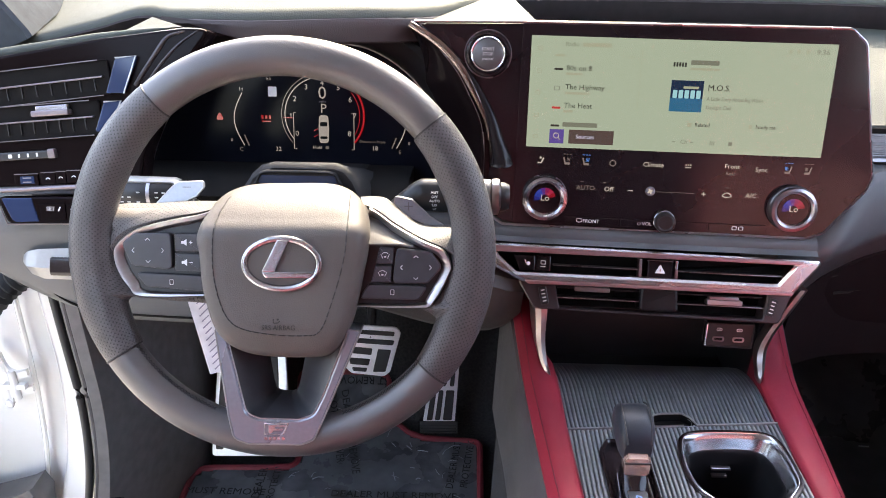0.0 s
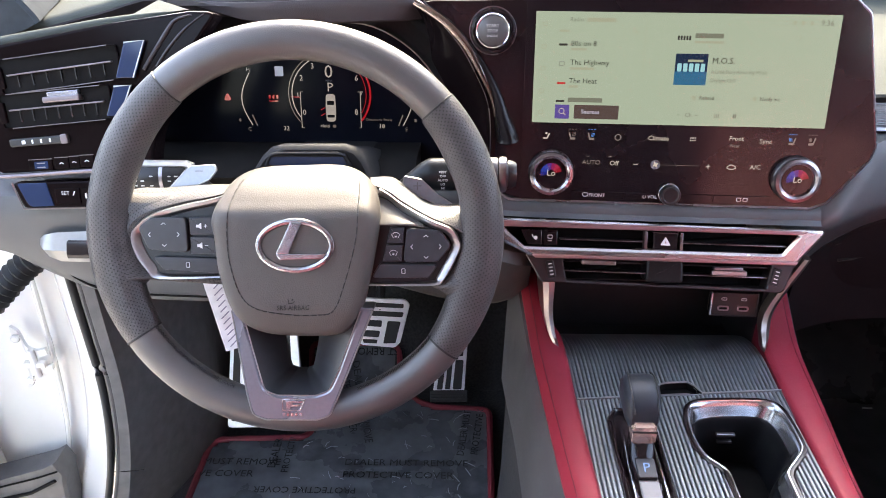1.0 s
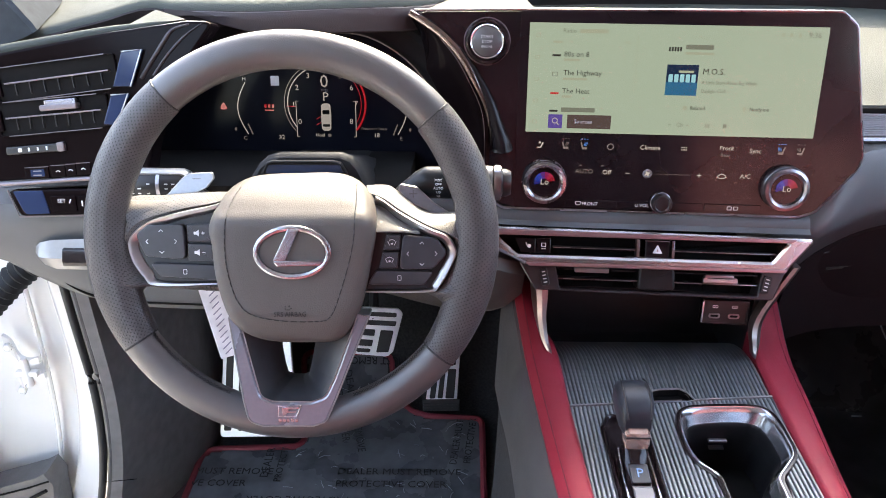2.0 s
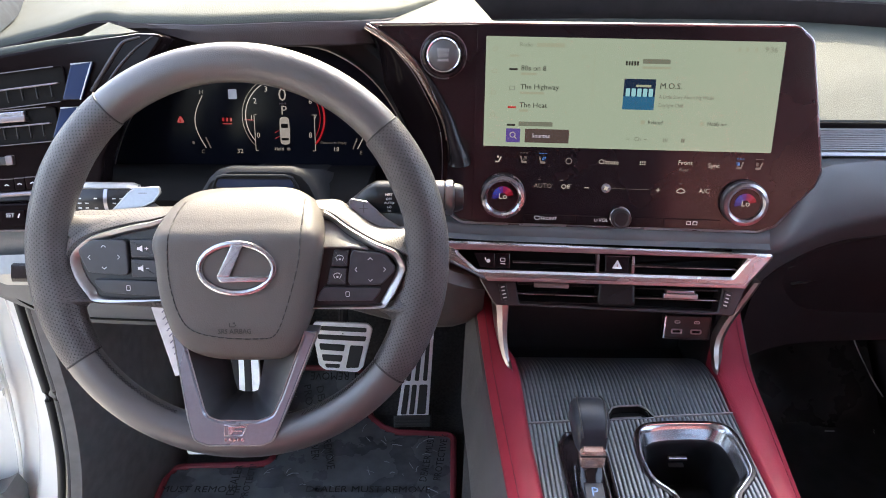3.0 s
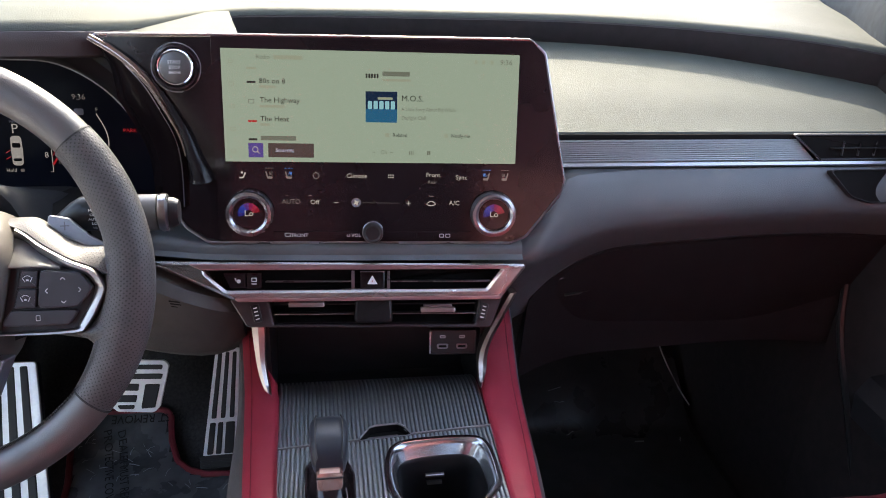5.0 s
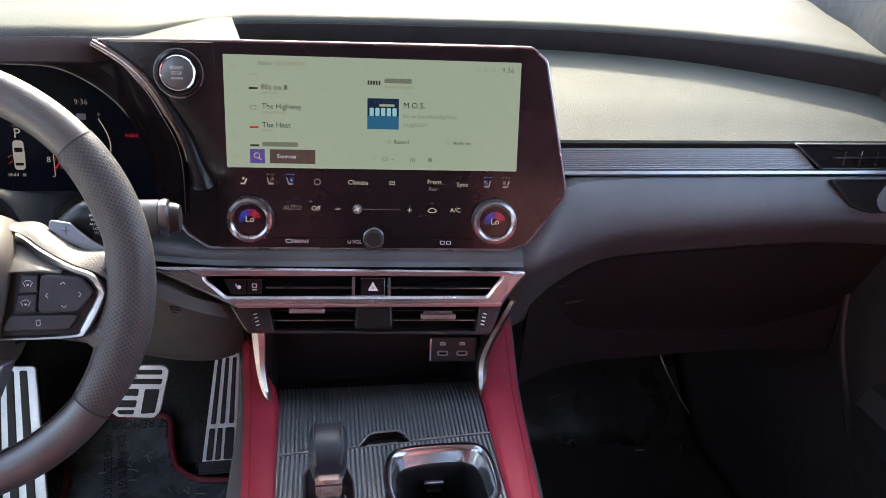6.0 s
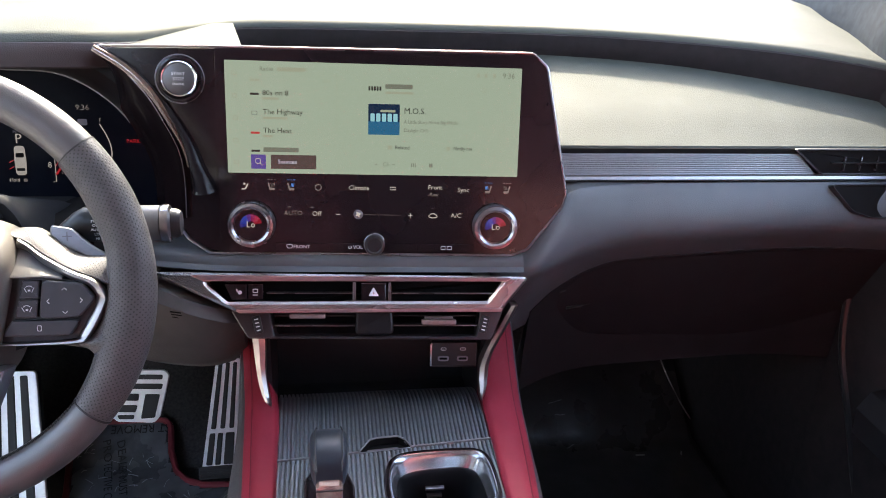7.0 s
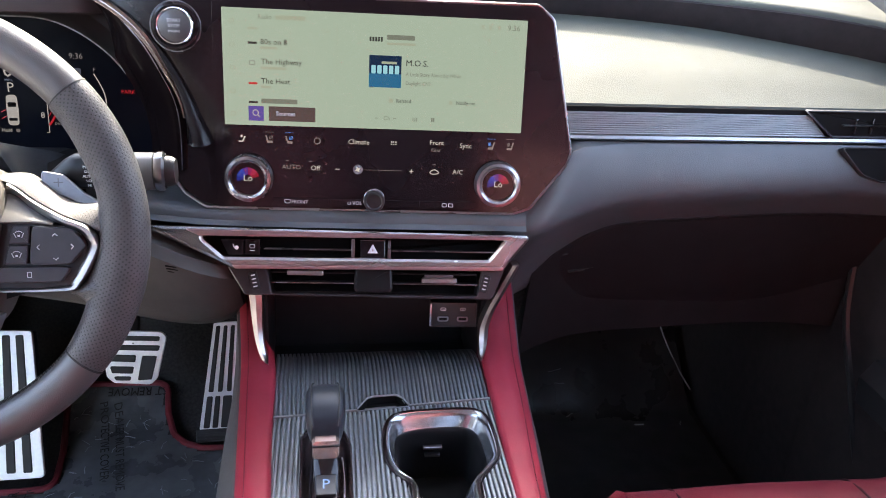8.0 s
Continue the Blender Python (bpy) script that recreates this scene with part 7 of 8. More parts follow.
    part("panel_seam", rim_line([(x, seam_y(x)) for x in (0.0342, 0.1225)]), STALK_SILVER, c, "bright seam line")
    # finger pull: a dark pocket with a bright edge
    part("pocket_edge", rim_line([(x, seam_y(x) - 0.0008) for x in (-0.0195, 0.0342)], 0.0030), RIBBED, c)
    part("pocket_wall", rim_line(pull, 0.003), CAVITY, c)
    part("finger_pull", tube([(x, y, ZC + 0.0038) for x, y in pull], 0.0010, 6), STALK_SILVER, c, "bright edged finger pull")
    part("pull_pocket", plate([Vector(q) for q in pull], ZC - 0.014, ZC - 0.006, 0), CAVITY, c, "dark finger pocket")
    part("pull_lip", tube([(-0.0115, seam_y(-0.0115) + 0.0025, ZC + 0.0005), (0.021, seam_y(0.021) + 0.0025, ZC + 0.0005)], 0.0015, 6), DARK_SILVER, c)
    # shift gate
    gate = rpoly([(-0.0735, 0.36), (-0.0270, 0.36), (-0.0270, 0.690), (-0.034, 0.7125), (-0.066, 0.7235), (-0.0765, 0.702), (-0.0755, 0.66)], [0.002, 0.002, 0.012, 0.012, 0.012, 0.012, 0.02], 4)
    part("gate_rim", hoop(gate, offset(gate, 0.0045), ZC - 0.02, ZC + 0.0040, 0.0018), GLOSS, c, "gloss black shift gate rim")
    part("gate_floor", plate(offset(gate, 0.003), ZC - 0.03, ZC - 0.004, 0), GLOSS, c)
    part("gate_trim", tube([(-0.0660, 0.40, ZC + 0.001), (-0.0655, 0.640, ZC + 0.001), (-0.0640, 0.668, ZC + 0.004)], 0.0013, 8), CHROME, c, "bright gate line")
    part("gate_trim", tube([(-0.0345, 0.40, ZC + 0.001), (-0.0350, 0.640, ZC + 0.001), (-0.0365, 0.668, ZC + 0.004)], 0.0013, 8), CHROME, c, "bright gate line")
    # rails and outer sides
    def crown(u):
        """Height of the padded rail across its width."""
        return 0.0022 - 0.0125 * max(0.0, (u - 0.25) / 0.75) ** 2.6 - 0.0045 * max(0.0, (0.14 - u) / 0.14) ** 2

    for tab, s in ((RAIL_L, -1), (RAIL_R, 1)):
        rows, rows2, rows3 = [], [], []
        for y in steps(0.40, 0.99, 24):
            a, b = interp(tab, y)
            xo, xi = (a, b) if s < 0 else (b, a)
            zz = ZC + interp([(0.40, 0.006), (0.80, 0.006), (0.84, 0.010), (0.88, 0.024), (0.92, 0.042), (1.0, 0.07)], y)[0]
            rows.append([(xi, y, ZC - 0.02)] + [(xi + (xo - xi) * u, y, zz + crown(u)) for u in (0.0, 0.05, 0.10, 0.16, 0.28, 0.40, 0.50, 0.60, 0.68, 0.76, 0.83, 0.89, 0.94, 0.98, 1.0)] + [(xo, y, zz - 0.016), (xo, y, ZC - 0.03)])
            wide = interp([(0.4, 0.014), (0.7, 0.018), (0.95, 0.022)], y)[0]
            low = interp([(0.40, 0.40), (0.67, 0.385), (0.77, 0.368), (0.90, 0.318), (1.07, 0.26)], y)[0]
            if s < 0:
                wide = xo + interp([(0.40, 0.150), (0.67, 0.163), (0.77, 0.165), (1.07, 0.169)], y)[0]
            rows2.append([(xo - s * 0.002, y, zz - 0.012), (xo + s * 0.003, y, zz - 0.016), (xo + s * wide * 0.7, y, 0.5 * (zz + low)), (xo + s * wide, y, low), (xo + s * (wide - 0.003), y, low - 0.003), (xi, y, low - 0.003), (xi, y, ZC - 0.03)])
            rows3.append([(xi, y, low), (xo + s * 0.002, y, low), (xo + s * 0.006, y, 0.10), (xo + s * 0.012, y, 0.0), (xi, y, 0.0)])
        part("side_rail", loft(rows), RAIL_RED, c, "red leather console rail")
        part("side_panel", loft(rows2), SIDE_LEATHER, c, "dark leather console flank")
        part("carpet_side", loft(rows3), CARPET, c, "black carpeted lower side")
        st = bmesh.new()
        ys = steps(0.42, 0.985, 130)
        for i in range(len(ys) - 1):
            p = []
            for y in (ys[i], ys[i] + 0.0028):
                a, b = interp(tab, y)
                xo = a if s < 0 else b
                zz = ZC + interp([(0.40, 0.006), (0.80, 0.006), (0.84, 0.010), (0.88, 0.024), (0.92, 0.042), (1.0, 0.07)], y)[0]
                u = 1.0 - 0.0085 / abs(b - a)
                p.append((xo - s * 0.0085, y, zz + crown(u) + 0.0003))
            tube(p, 0.0007, 5, bm=st)
        part("stitching", st, RAIL_THREAD, c)
    # phone shelf under the vents
    part("tray_back", loft([[(x, 0.960, ZC - 0.065), (x, 0.975, 0.47), (x, 0.985, 0.51), (x, 0.985, 0.56), (x, 1.0, 0.56), (x, 1.0, ZC - 0.065)] for x in (-0.14, 0.15)]), SATIN_BLACK, c)
    part("tray_side", box(-0.124, -0.117, 0.87, 0.99, ZC - 0.055, 0.56, 0.004), SATIN_BLACK, c)
    part("tray_side", box(0.1285, 0.138, 0.86, 0.99, ZC - 0.055, 0.56, 0.004), SATIN_BLACK, c)
    part("tray_roof", box(-0.124, 0.15, 0.875, 0.99, 0.535, 0.56, 0.004), CAVITY, c)


console()


def cup_holder():
    c = thing("cup_holder", "chrome rimmed black cup holder in the console", "cup holder")
    out = [p.to_2d() for p in closed_curve([(x, y, 0) for x, y in ((0.002, 0.687), (0.005, 0.712), (0.013, 0.729), (0.032, 0.737), (0.080, 0.739), (0.106, 0.735), (0.1165, 0.718), (0.1185, 0.679), (0.115, 0.659), (0.100, 0.640), (0.091, 0.628), (0.089, 0.60), (0.087, 0.40), (0.024, 0.40), (0.0245, 0.605), (0.023, 0.630), (0.010, 0.647), (0.004, 0.663))], 5)]
    inn = [p.to_2d() for p in closed_curve([(x, y, 0) for x, y in ((0.0165, 0.690), (0.0180, 0.708), (0.0245, 0.7185), (0.043, 0.7245), (0.078, 0.7265), (0.0965, 0.7215), (0.1030, 0.707), (0.1050, 0.684), (0.1035, 0.667), (0.089, 0.646), (0.0795, 0.632), (0.076, 0.60), (0.074, 0.41), (0.037, 0.41), (0.037, 0.605), (0.0345, 0.634), (0.023, 0.656), (0.0180, 0.672))], 5)]
    lip = offset(out, 0.0042)
    rows = []
    for poly, z in ((out, ZC - 0.006), (out, ZC + 0.0020), (offset(out, 0.0012), ZC + 0.0038), (offset(out, 0.0032), ZC + 0.0038), (lip, ZC + 0.0025)):
        rows.append([(p.x, p.y, z) for p in poly])
    part("outer_lip", loft(rows, caps=False), GLOSS, c, "gloss black lip")
    rows = []
    for t, z in ((0.0, 0.0025), (0.10, 0.0038), (0.25, 0.0030), (0.50, -0.002), (0.72, -0.0085), (0.93, -0.0128)):
        rows.append([(a.x + (b.x - a.x) * t, a.y + (b.y - a.y) * t, ZC + z) for a, b in zip(lip, inn)])
    part("rim", loft(rows, caps=False), CHROME_SATIN, c, "bright sloping metal rim")
    rows = []
    for t, z in ((0.93, -0.0128), (0.96, -0.0134), (1.0, -0.014)):
        rows.append([(a.x + (b.x - a.x) * t, a.y + (b.y - a.y) * t, ZC + z) for a, b in zip(lip, inn)])
    part("inner_slope", loft(rows, caps=False), SATIN_BLACK, c, "dark inner slope")
    part("rim_line", tube([(p.x, p.y, ZC + 0.0036) for p in offset(out, 0.0050)], 0.0006, 6, closed=True), CHROME, c, "bright rim line")
    rows = []
    for d, z in ((0.0, -0.014), (0.001, -0.016), (0.003, -0.03), (0.005, -0.065), (0.007, -0.075)):
        rows.append([(p.x, p.y, ZC + z) for p in offset(inn, d)])
    bm = loft(rows, caps=False)
    part("well", bm, VENT_BLACK, c, "black well")
    part("well_floor", plate(offset(inn, 0.005), ZC - 0.078, ZC - 0.073, 0), CAVITY, c)
    for k, wd in enumerate((0.010, 0.008)):
        part("well_clip", box(0.058 - wd, 0.058 + wd, 0.7165, 0.7215, ZC - 0.033 - 0.010 * k, ZC - 0.0305 - 0.010 * k, 0.0008), DARK_SILVER, c)


CHROME_SATIN = material("dark satin chrome", (0.42, 0.43, 0.45), 0.18, metal=0.9, scale=200, vary=0.03)
cup_holder()


def gear_selector():
    g = thing("gear_selector", "dark leather gear lever with rose metal collar", "gear lever")
    cx = -0.0515
    rows = []
    # knob: wide rounded head that narrows towards the collar, leaning back
    for y, zc, w, h in ((0.655, 0.509, 0.0125, 0.009), (0.659, 0.511, 0.0150, 0.015), (0.667, 0.5145, 0.0172, 0.0185), (0.680, 0.5175, 0.0182, 0.0185), (0.692, 0.5185, 0.0182, 0.0170), (0.700, 0.5175, 0.0172, 0.0148), (0.7055, 0.516, 0.0150, 0.0112), (0.7075, 0.515, 0.0110, 0.0070)):
        rows.append([(cx + w * (abs(math.cos(a)) ** 0.5) * (1 if math.cos(a) > 0 else -1), y, zc + h * (abs(math.sin(a)) ** 0.5) * (1 if math.sin(a) > 0 else -1)) for a in [2 * math.pi * k / 24 for k in range(24)]])
    k = part("knob", loft(rows), SHIFT_LEATHER, g, "dark blue-black leather knob")
    for s in (-1, 1):
        part("knob_seam", tube(curve([(cx + s * 0.0112, 0.652, 0.5210), (cx + s * 0.0125, 0.668, 0.5318), (cx + s * 0.0130, 0.688, 0.5368), (cx + s * 0.0115, 0.700, 0.5335)], 5), 0.0008, 5), DARK_THREAD, k)
    rows = []
    for y, z0, z1, w in ((0.6485, 0.4870, 0.5015, 0.0112), (0.6500, 0.486, 0.506, 0.0120), (0.660, 0.488, 0.5105, 0.0124), (0.664, 0.490, 0.511, 0.0120)):
        rows.append([(cx - w, y, z0 + 0.003), (cx - w + 0.002, y, z0), (cx + w - 0.002, y, z0), (cx + w, y, z0 + 0.003), (cx + w, y, z1 - 0.004), (cx + w - 0.003, y, z1), (cx - w + 0.003, y, z1), (cx - w, y, z1 - 0.004)])
    part("collar", loft(rows), COPPER, g, "rose metal collar")
    part("collar_groove", box(cx - 0.0123, cx + 0.0123, 0.6480, 0.6600, 0.5005, 0.5022, 0.0004), SATIN_BLACK, g)
    rows = []
    for y, z0, z1, w in ((0.56, 0.455, 0.466, 0.0125), (0.605, 0.458, 0.4700, 0.0125), (0.640, 0.460, 0.4760, 0.0120), (0.6485, 0.462, 0.487, 0.0110), (0.67, 0.462, 0.500, 0.010)):
        rows.append([(cx - w, y, z0), (cx + w, y, z0), (cx + w, y, z1 - 0.003), (cx + w - 0.003, y, z1), (cx - w + 0.003, y, z1), (cx - w, y, z1 - 0.003)])
    part("neck", loft(rows), GLOSS, g, "gloss black neck")
    b = part("park_button", plate(rrect(0.0185, 0.022, 0.002), 0.0, 0.003, 0.001, m=axes((cx, 0.6275, 0.4735), (1, 0, 0), (0, 0.985, 0.17))), SATIN_BLACK, g, "park button with blue letter")
    t = text("P", 0, 0, 0.0032, 0.0145, GLOW_BLUE, b, align="CENTER")
    t.matrix_basis = axes((cx, 0.6275, 0.4735), (1, 0, 0), (0, 0.985, 0.17))
    part("unlock_key", plate(rrect(0.0185, 0.030, 0.002), 0.0, 0.003, 0.001, m=axes((cx, 0.598, 0.4690), (1, 0, 0), (0, 0.99, 0.12))), CAP_METAL, g)


gear_selector()

# ---- footwell ----
def pedal_plate(name, label, m, outline, ribs, group="pedals"):
    p = thing(name, label, "pedal", m, group)
    part("metal_face", plate(outline, -0.006, 0.0, 0.0015), PEDAL_METAL, p, "brushed metal pedal face")
    for r in ribs:
        part("rubber_pad", plate(rpoly(r, 0.0025, 3), -0.001, 0.0025, 0.001), RUBBER, p, "black rubber insert")
    return p


def pedals():
    # accelerator, hinged at the floor
    m = axes((-0.2512, 1.2395, 0.0458), (1, 0, 0.03), (0.0, 0.067, 0.175))
    w0, w1, L, lean = 0.0305, 0.0215, 0.198, 0.026
    out = rpoly([(-w0, 0), (w0, 0.0), (lean + w1, L), (lean - w1, L)], 0.004, 4)
    ribs = []
    for k, (a, b) in enumerate(((-0.78, -0.42), (-0.26, 0.06), (0.24, 0.80))):
        def xx(q, y):
            return lean * y / L + q * (w0 + (w1 - w0) * y / L)
        ribs.append([(xx(a, 0.006), 0.006), (xx(b, 0.006), 0.006), (xx(b, 0.064), 0.064), (xx(a, 0.064), 0.064)])
    for k, (a, b) in enumerate(((-0.74, -0.42), (-0.14, 0.16), (0.44, 0.74))):
        ribs.append([(xx(a, 0.072), 0.072), (xx(b, 0.072), 0.072), (xx(b, L - 0.006), L - 0.006), (xx(a, L - 0.006), L - 0.006)])
    p = pedal_plate("accelerator_pedal", "long brushed metal accelerator pedal with rubber strips", m, out, ribs)
    part("hinge_block", box(-0.036, 0.036, -0.020, 0.004, -0.02, 0.002, 0.002), RUBBER, p, "black rubber foot block")
    for i in range(3):
        part("block_rib", box(-0.034, 0.034, -0.018 + 0.006 * i, -0.015 + 0.006 * i, 0.002, 0.004, 0.0008), RUBBER, p)
    # brake
    m = axes((-0.377, 1.245, 0.207), (1, 0, 0), (0.0, 0.30, 0.95))
    out = rpoly([(-0.056, 0.036), (-0.045, -0.036), (-0.034, -0.046), (0.026, -0.051), (0.037, -0.040), (0.055, 0.032), (0.047, 0.042), (-0.050, 0.046)], [0.008, 0.01, 0.01, 0.012, 0.012, 0.01, 0.012, 0.008], 4)
    ribs = [[(-0.046, 0.038), (0.044, 0.034), (0.043, 0.026), (-0.045, 0.030)], [(-0.046, 0.022), (0.044, 0.018), (0.041, 0.009), (-0.044, 0.013)],
            [(-0.043, 0.005), (0.004, 0.002), (0.002, -0.010), (-0.041, -0.007)], [(-0.039, -0.016), (0.000, -0.018), (-0.003, -0.030), (-0.036, -0.028)],
            [(-0.034, -0.034), (-0.005, -0.035), (-0.007, -0.042), (-0.030, -0.041)], [(0.014, 0.001), (0.038, 0.000), (0.028, -0.041), (0.005, -0.042)]]
    b = pedal_plate("brake_pedal", "brushed metal brake pedal with rubber bars", m, out, ribs)
    part("arm", tube([(0.0, 0.02, -0.008), (0.0, 0.10, -0.03), (0.0, 0.22, -0.04)], 0.009, 8), SATIN_BLACK, b, "black pedal arm")
    # foot rest
    m = axes((-0.597, 1.185, 0.145), (1, 0, 0), (0.03, 0.42, 0.90))
    out = rpoly([(-0.058, -0.113), (0.085, -0.110), (0.0686, 0.133), (-0.045, 0.135)], 0.008, 4)
    ribs = []
    for k in range(5):
        a, b = -0.050 + 0.0258 * k, -0.038 + 0.0205 * k
        ribs.append([(a, -0.100), (a + 0.0135, -0.100), (b + 0.0115, 0.126), (b, 0.126)])
    f = pedal_plate("foot_rest", "brushed metal foot rest with rubber strips", m, out, ribs)
    part("base", plate(offset(out, 0.004), -0.03, -0.006, 0), RUBBER, f)


pedals()


def mats():
    m = thing("floor_mat", "black carpet mat with red piping under clear protective film", "floor mat")
    out = rpoly([(-0.690, 0.55), (-0.182, 0.55), (-0.172, 1.222), (-0.278, 1.228), (-0.308, 1.242), (-0.332, 1.268), (-0.350, 1.318), (-0.357, 1.374), (-0.540, 1.376), (-0.531, 1.317), (-0.514, 1.231), (-0.503, 1.142), (-0.685, 1.132)], [0.03, 0.03, 0.02, 0.03, 0.02, 0.03, 0.03, 0.025, 0.02, 0.03, 0.03, 0.025, 0.03], 5)

    def lift(p):
        return 0.008 if p[1] < 1.30 else 0.008 + (p[1] - 1.30) * 0.55
    top = [Vector((p.x, p.y, lift(p) + 0.010)) for p in out]
    # sheet as a fine grid kept inside the outline, with wrinkles
    bm = bmesh.new()
    vs, flat = {}, {}
    nx, ny = 56, 90
    for i in range(nx + 1):
        for j in range(ny + 1):
            x, y = -0.70 + 0.54 * i / nx, 0.55 + 0.86 * j / ny
            if inside(out, x, y):
                w = 0.0025 * noise.noise(Vector((x * 14, y * 9, 1.3))) + 0.0012 * noise.noise(Vector((x * 45, y * 40, 4.3)))
                flat[i, j] = (x, y)
                vs[i, j] = bm.verts.new((x, y, lift((x, y)) + 0.010 + w))
    for (i, j) in list(vs):
        q = [(i, j), (i + 1, j), (i + 1, j + 1), (i, j + 1)]
        if all(k in vs for k in q):
            bm.faces.new([vs[k] for k in q])
    part("film", bm, FILM, m, "clear wrinkled protective film")
    part("piping", tube(top, 0.006, 8, closed=True), PIPING, m, "dark red piped edge")
    low = bmesh.new()
    vs = {k: low.verts.new((x, y, lift((x, y)) + 0.004)) for k, (x, y) in flat.items()}
    for (i, j) in list(vs):
        q = [(i, j), (i + 1, j), (i + 1, j + 1), (i, j + 1)]
        if all(k in vs for k in q):
            low.faces.new([vs[k] for k in q])
    part("pad", low, CARPET, m, "black carpet pad")
    rows = [("DEALER MUST REMOVE", -0.433, 1.076, 0, 0.021), ("PROTECTIVE COVER", -0.433, 1.047, 0, 0.021), ("PROTECTIVE COVER", -0.405, 1.012, 180, 0.019), ("DEALER MUST REMOVE", -0.405, 0.985, 180, 0.019),
            ("DEALER MUST REMOVE", -0.444, 1.338, -77, 0.021), ("PROTECTIVE COVER", -0.470, 1.340, -77, 0.021),
            ("MUST REMOVE", -0.325, 1.357, 180, 0.021), ("DEALER MUST REMOVE", -0.228, 1.095, 83, 0.019), ("PROTECTIVE COVER", -0.203, 1.098, 83, 0.019),
            ("MUST REMOVE", -0.685, 1.074, 0, 0.021), ("VE COVER", -0.685, 1.046, 0, 0.021), ("DEALER", -0.560, 1.060, 90, 0.021), ("PROTECTIVE", -0.535, 1.050, 90, 0.018)]
    for s, x, y, a, size in rows:
        t = text(s, 0, 0, 0, size, PRINT, m, name="printed_line")
        # laid on the sheet, which bends up towards the toe board
        turn = Matrix.Rotation(radians(a), 2)
        for v in t.data.vertices:
            q = turn @ Vector((v.co.x, v.co.y))
            v.co = (x + q.x, y + q.y, lift((x + q.x, y + q.y)) + 0.0142 + v.co.z)
    # creases in the film, their glints put in as pale tubes
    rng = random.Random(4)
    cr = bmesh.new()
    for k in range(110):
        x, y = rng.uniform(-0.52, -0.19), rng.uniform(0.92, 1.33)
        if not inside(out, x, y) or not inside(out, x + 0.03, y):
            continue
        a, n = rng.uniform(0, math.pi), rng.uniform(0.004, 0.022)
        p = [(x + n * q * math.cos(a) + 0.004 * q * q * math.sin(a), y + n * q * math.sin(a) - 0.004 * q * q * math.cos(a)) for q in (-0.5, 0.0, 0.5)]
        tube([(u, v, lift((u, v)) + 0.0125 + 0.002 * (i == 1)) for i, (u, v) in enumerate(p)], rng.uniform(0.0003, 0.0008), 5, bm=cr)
    tagged(part("crease", cr, FILM_GLINT, m), "fine creases in the clear film, glints in their pale colour", "", "", "stuff")
    # passenger side film, loose; the footwell's shade is in its darker colour
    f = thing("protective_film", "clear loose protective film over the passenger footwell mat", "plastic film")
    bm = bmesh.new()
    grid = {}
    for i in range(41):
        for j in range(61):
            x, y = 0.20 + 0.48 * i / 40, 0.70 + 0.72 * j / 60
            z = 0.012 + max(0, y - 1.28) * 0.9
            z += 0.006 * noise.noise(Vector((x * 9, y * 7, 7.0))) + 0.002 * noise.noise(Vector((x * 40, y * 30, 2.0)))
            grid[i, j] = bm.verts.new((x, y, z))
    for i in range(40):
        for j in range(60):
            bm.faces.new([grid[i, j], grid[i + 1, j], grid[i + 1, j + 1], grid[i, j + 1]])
    part("sheet", bm, FILM_SHADED, f)
    # folds as pale tubes, the colour standing for light on the film
    part("fold", tube(curve([(0.645, 1.44, 0.165), (0.652, 1.40, 0.125), (0.672, 1.35, 0.075), (0.690, 1.31, 0.045)], 6), 0.0016, 6), FILM_GLINT, f)
    part("fold", tube(curve([(0.545, 1.235, 0.022), (0.562, 1.232, 0.024)], 4), 0.0014, 6), FILM_GLINT, f)
    part("fold", tube(curve([(0.642, 1.455, 0.182), (0.650, 1.450, 0.178), (0.655, 1.446, 0.170)], 4), 0.0030, 6), FILM_GLINT, f)
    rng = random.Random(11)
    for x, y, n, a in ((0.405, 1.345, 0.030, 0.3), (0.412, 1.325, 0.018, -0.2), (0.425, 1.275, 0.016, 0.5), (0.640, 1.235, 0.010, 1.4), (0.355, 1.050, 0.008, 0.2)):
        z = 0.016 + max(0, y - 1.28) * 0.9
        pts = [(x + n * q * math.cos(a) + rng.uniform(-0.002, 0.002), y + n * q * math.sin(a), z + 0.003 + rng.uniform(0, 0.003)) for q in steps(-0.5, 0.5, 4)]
        part("fold", tube(curve(pts, 3), 0.0007, 5), FILM_GLINT, f, "small crease, glint in its pale colour")


def inside(poly, x, y):
    hit, n = False, len(poly)
    for i in range(n):
        a, b = poly[i - 1], poly[i]
        if (a.y > y) != (b.y > y) and x < (b.x - a.x) * (y - a.y) / (b.y - a.y) + a.x:
            hit = not hit
    return hit


# darker copy of the mat film, for the shaded passenger footwell
FILM_SHADED = material("clear film over black carpet, footwell shade in colour", (0.030, 0.027, 0.027), 0.3, bump=0.4, bump_scale=40, scale=30, vary=0.3, rough_vary=0.1)
# pale colour for the glints along creases and folds
FILM_GLINT = material("pale film glint", (0.4, 0.42, 0.45), 0.15)
mats()


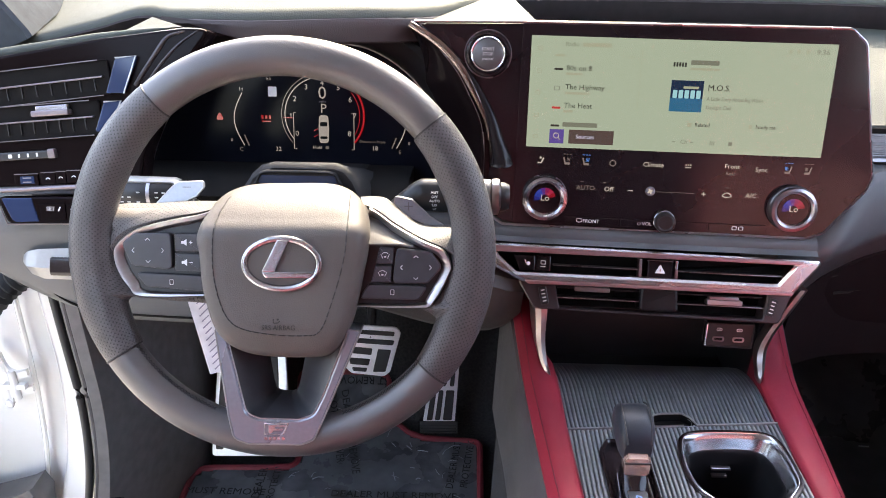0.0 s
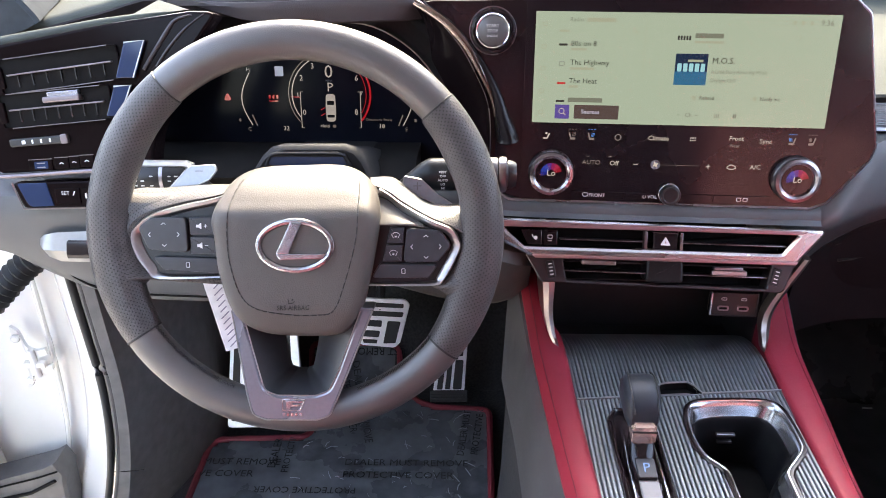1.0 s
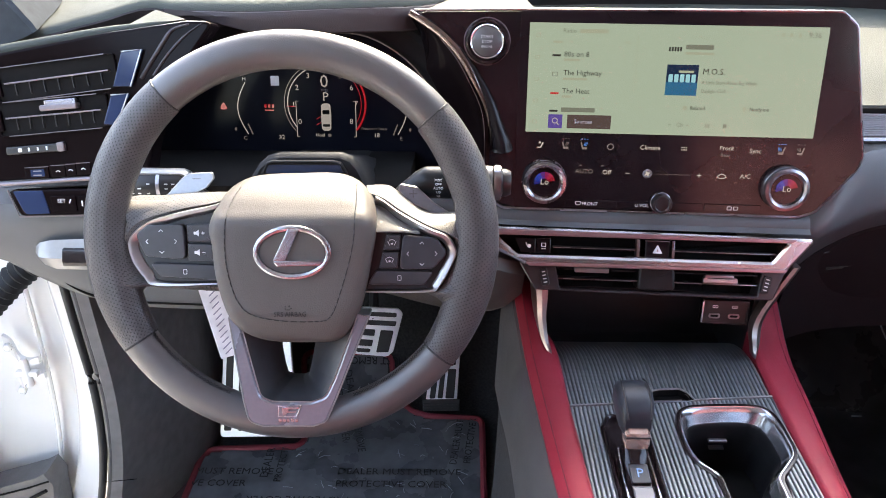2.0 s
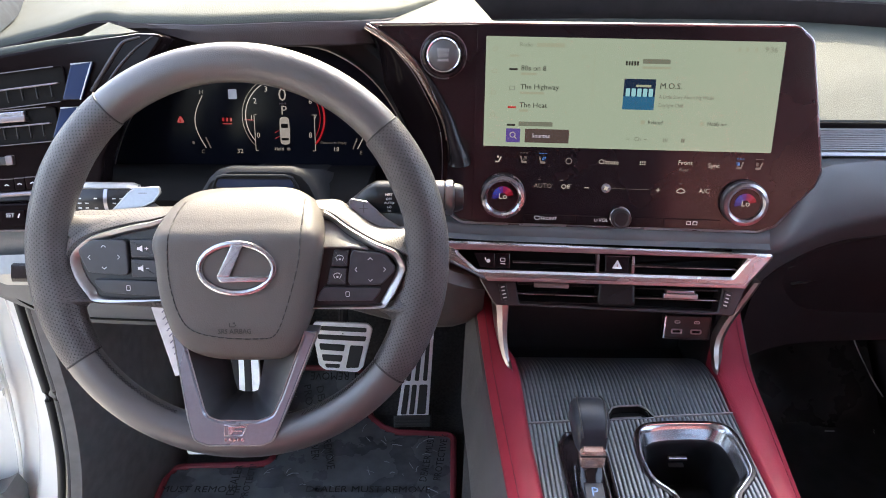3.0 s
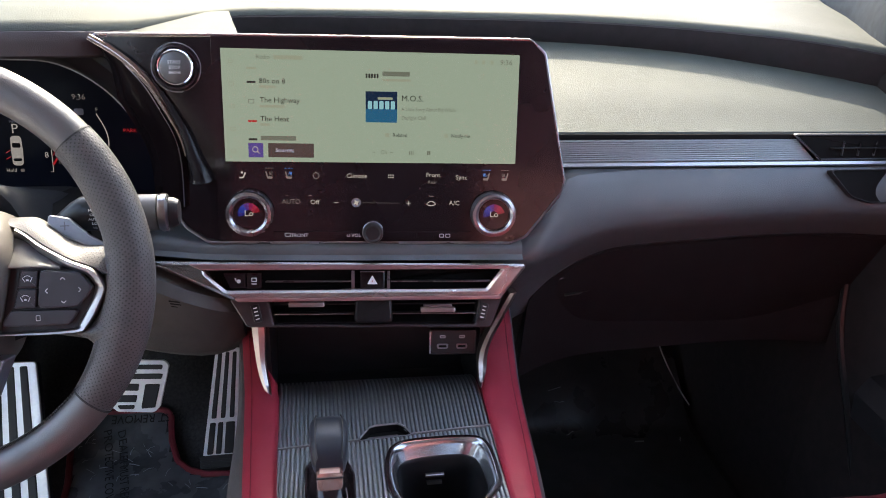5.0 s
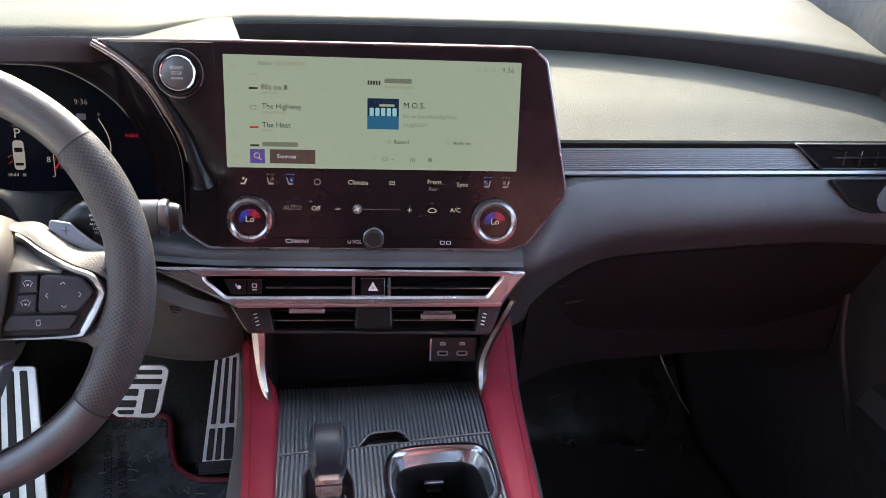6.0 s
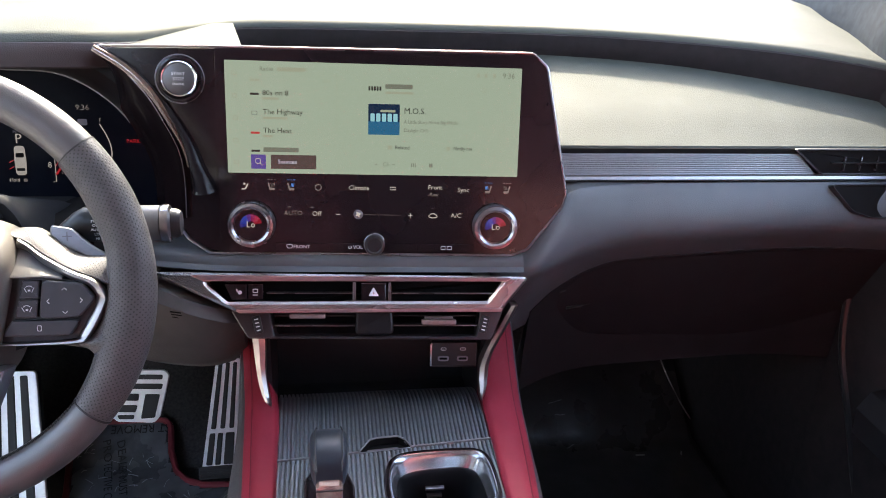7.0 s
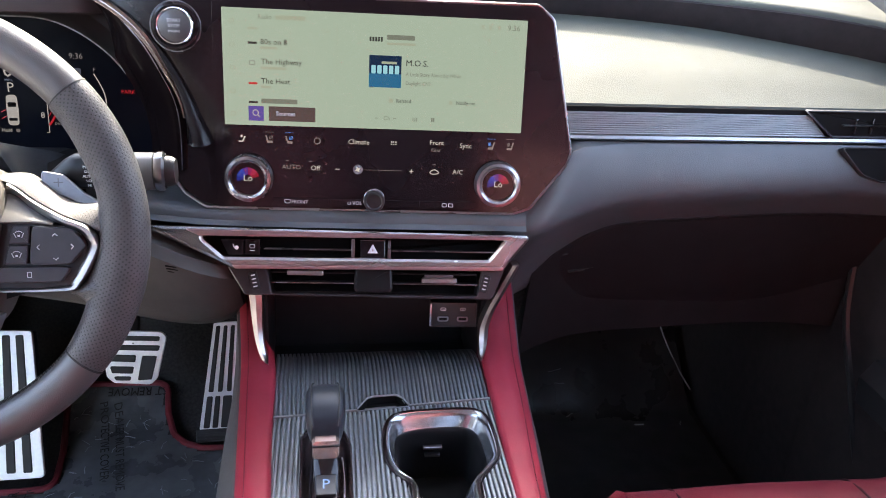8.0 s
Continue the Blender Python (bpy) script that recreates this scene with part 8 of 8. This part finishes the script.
def hang_tag():
    t = thing("paper_tag", "white printed paper tag hanging behind the wheel", "paper tag")
    m = axes((-0.500, 0.800, 0.530), (1, 0.25, 0), (0, 0.12, 1))
    part("card", plate(rpoly([(-0.0165, 0.0560), (-0.0020, -0.0480), (0.0200, -0.0440), (0.0100, 0.0545)], 0.001, 2), 0, 0.0006, 0, m=m), PAPER, t)
    for k in range(12):
        z = 0.044 - 0.0075 * k
        w = (0.012, 0.010, 0.013, 0.011)[k % 4]
        part("printed_line", plate(rrect(w, 0.0013, 0.0003), 0, 0.0003, 0, m=m @ Matrix.Translation((-0.0025 + (0.0523 - z) * 0.115, z, 0.0007)) @ Matrix.Rotation(radians(42), 4, "Z")), INK, t)


hang_tag()


# ---- seats behind and beside the camera ----
def seat(name, x, y_front):
    s = thing(name, "red leather front seat with perforated cushion", "car seat", group="front seats")
    rows = []
    for dx, drop, back in ((-0.25, 0.060, 0.16), (-0.235, 0.022, 0.10), (-0.20, 0.004, 0.050), (-0.165, 0.0, 0.026), (-0.15, 0.010, 0.020), (0.0, 0.016, 0.010), (0.15, 0.010, 0.020), (0.165, 0.0, 0.026), (0.20, 0.004, 0.050), (0.235, 0.022, 0.10), (0.25, 0.060, 0.16)):
        f = y_front - back
        rows.append([(x + dx, y_front - 0.50, 0.20), (x + dx, f - 0.02, 0.22), (x + dx, f + 0.005 - drop, 0.30), (x + dx, f, 0.375 - drop), (x + dx, f - 0.010, 0.394 - drop), (x + dx, f - 0.028, 0.408 - drop), (x + dx, f - 0.08, 0.415 - drop), (x + dx, y_front - 0.30, 0.395 - drop), (x + dx, y_front - 0.5, 0.38 - drop)])
    part("cushion", loft(rows), RED, s, "red leather seat cushion")
    def top(y):
        return interp([(y_front - 0.46, 0.378), (y_front - 0.30, 0.380), (y_front - 0.08, 0.398), (y_front - 0.03, 0.388)], y)[0]
    rows = []
    for i in range(13):
        u = i / 6 - 1
        rows.append([(x + 0.10 * u, y_front - 0.248 + 0.212 * v, top(y_front - 0.248 + 0.212 * v) - 0.02 + 0.0235 * (1 - u ** 8) * (1 - v ** 12)) for v in [k / 10 - 1 for k in range(21)]])
    part("insert", loft(rows, closed=False, uv=lambda k, i: (k * 0.0167, i * 0.0212)), RED_PERF, s, "perforated red insert")
    for dx in (-0.103, 0.103):
        part("seam", tube(curve([(x + dx, y_front - 0.46, 0.3795), (x + dx, y_front - 0.31, 0.3815), (x + dx, y_front - 0.10, 0.4000), (x + dx, y_front - 0.046, 0.3945), (x + dx, y_front - 0.027, 0.3805), (x + dx, y_front - 0.016, 0.3620), (x + dx, y_front - 0.012, 0.31)], 4), 0.0016, 6), SEAM_RED, s, "sewn seam")
    rows = []
    for dx, back in ((-0.25, 0.02), (-0.2, 0.0), (-0.1, 0.02), (0.0, 0.025), (0.1, 0.02), (0.2, 0.0), (0.25, 0.02)):
        rows.append([(x + dx, y_front - 0.46 - back, 0.36), (x + dx, y_front - 0.52 - back, 0.60), (x + dx * 0.9, y_front - 0.62 - back, 0.92), (x + dx * 0.9, y_front - 0.70, 0.93), (x + dx, y_front - 0.62, 0.60), (x + dx, y_front - 0.58, 0.36)])
    part("backrest", loft(rows), RED, s, "red leather backrest")
    part("headrest", box(x - 0.13, x + 0.13, y_front - 0.76, y_front - 0.66, 0.95, 1.12, 0.03), RED, s)


RED_PERF = perforated("perforated red leather", (0.20, 0.015, 0.026), 0.5, 0.0062, 0.16)
SEAM_RED = material("dark red seam", (0.030, 0.004, 0.007), 0.6)
seat("car_seat", 0.418, 0.720)
seat("car_seat", -0.385, 0.28)


def passenger_door():
    d = thing("passenger_door", "dark closed passenger door with armrest", "car door")
    part("panel", loft([[(0.70, y, -0.02), (0.688, y, 0.20), (0.690, y, 0.42), (0.698, y, 0.60), (0.70, y, 0.78), (0.735, y, 0.80), (0.735, y, -0.02)] for y in steps(-0.35, 0.98, 6)]), DEEP, d, "black door trim")
    part("armrest", loft([[(0.66, y, 0.36), (0.655, y, 0.40), (0.67, y, 0.425), (0.70, y, 0.43), (0.70, y, 0.34)] for y in steps(-0.3, 0.86, 6)]), SATIN_BLACK, d, "dark armrest")
    part("edge", tube(curve([(0.692, 0.985, 0.56), (0.690, 0.96, 0.44), (0.690, 0.90, 0.34), (0.695, 0.85, 0.24)], 6), 0.006, 8), SATIN_BLACK, d)


passenger_door()
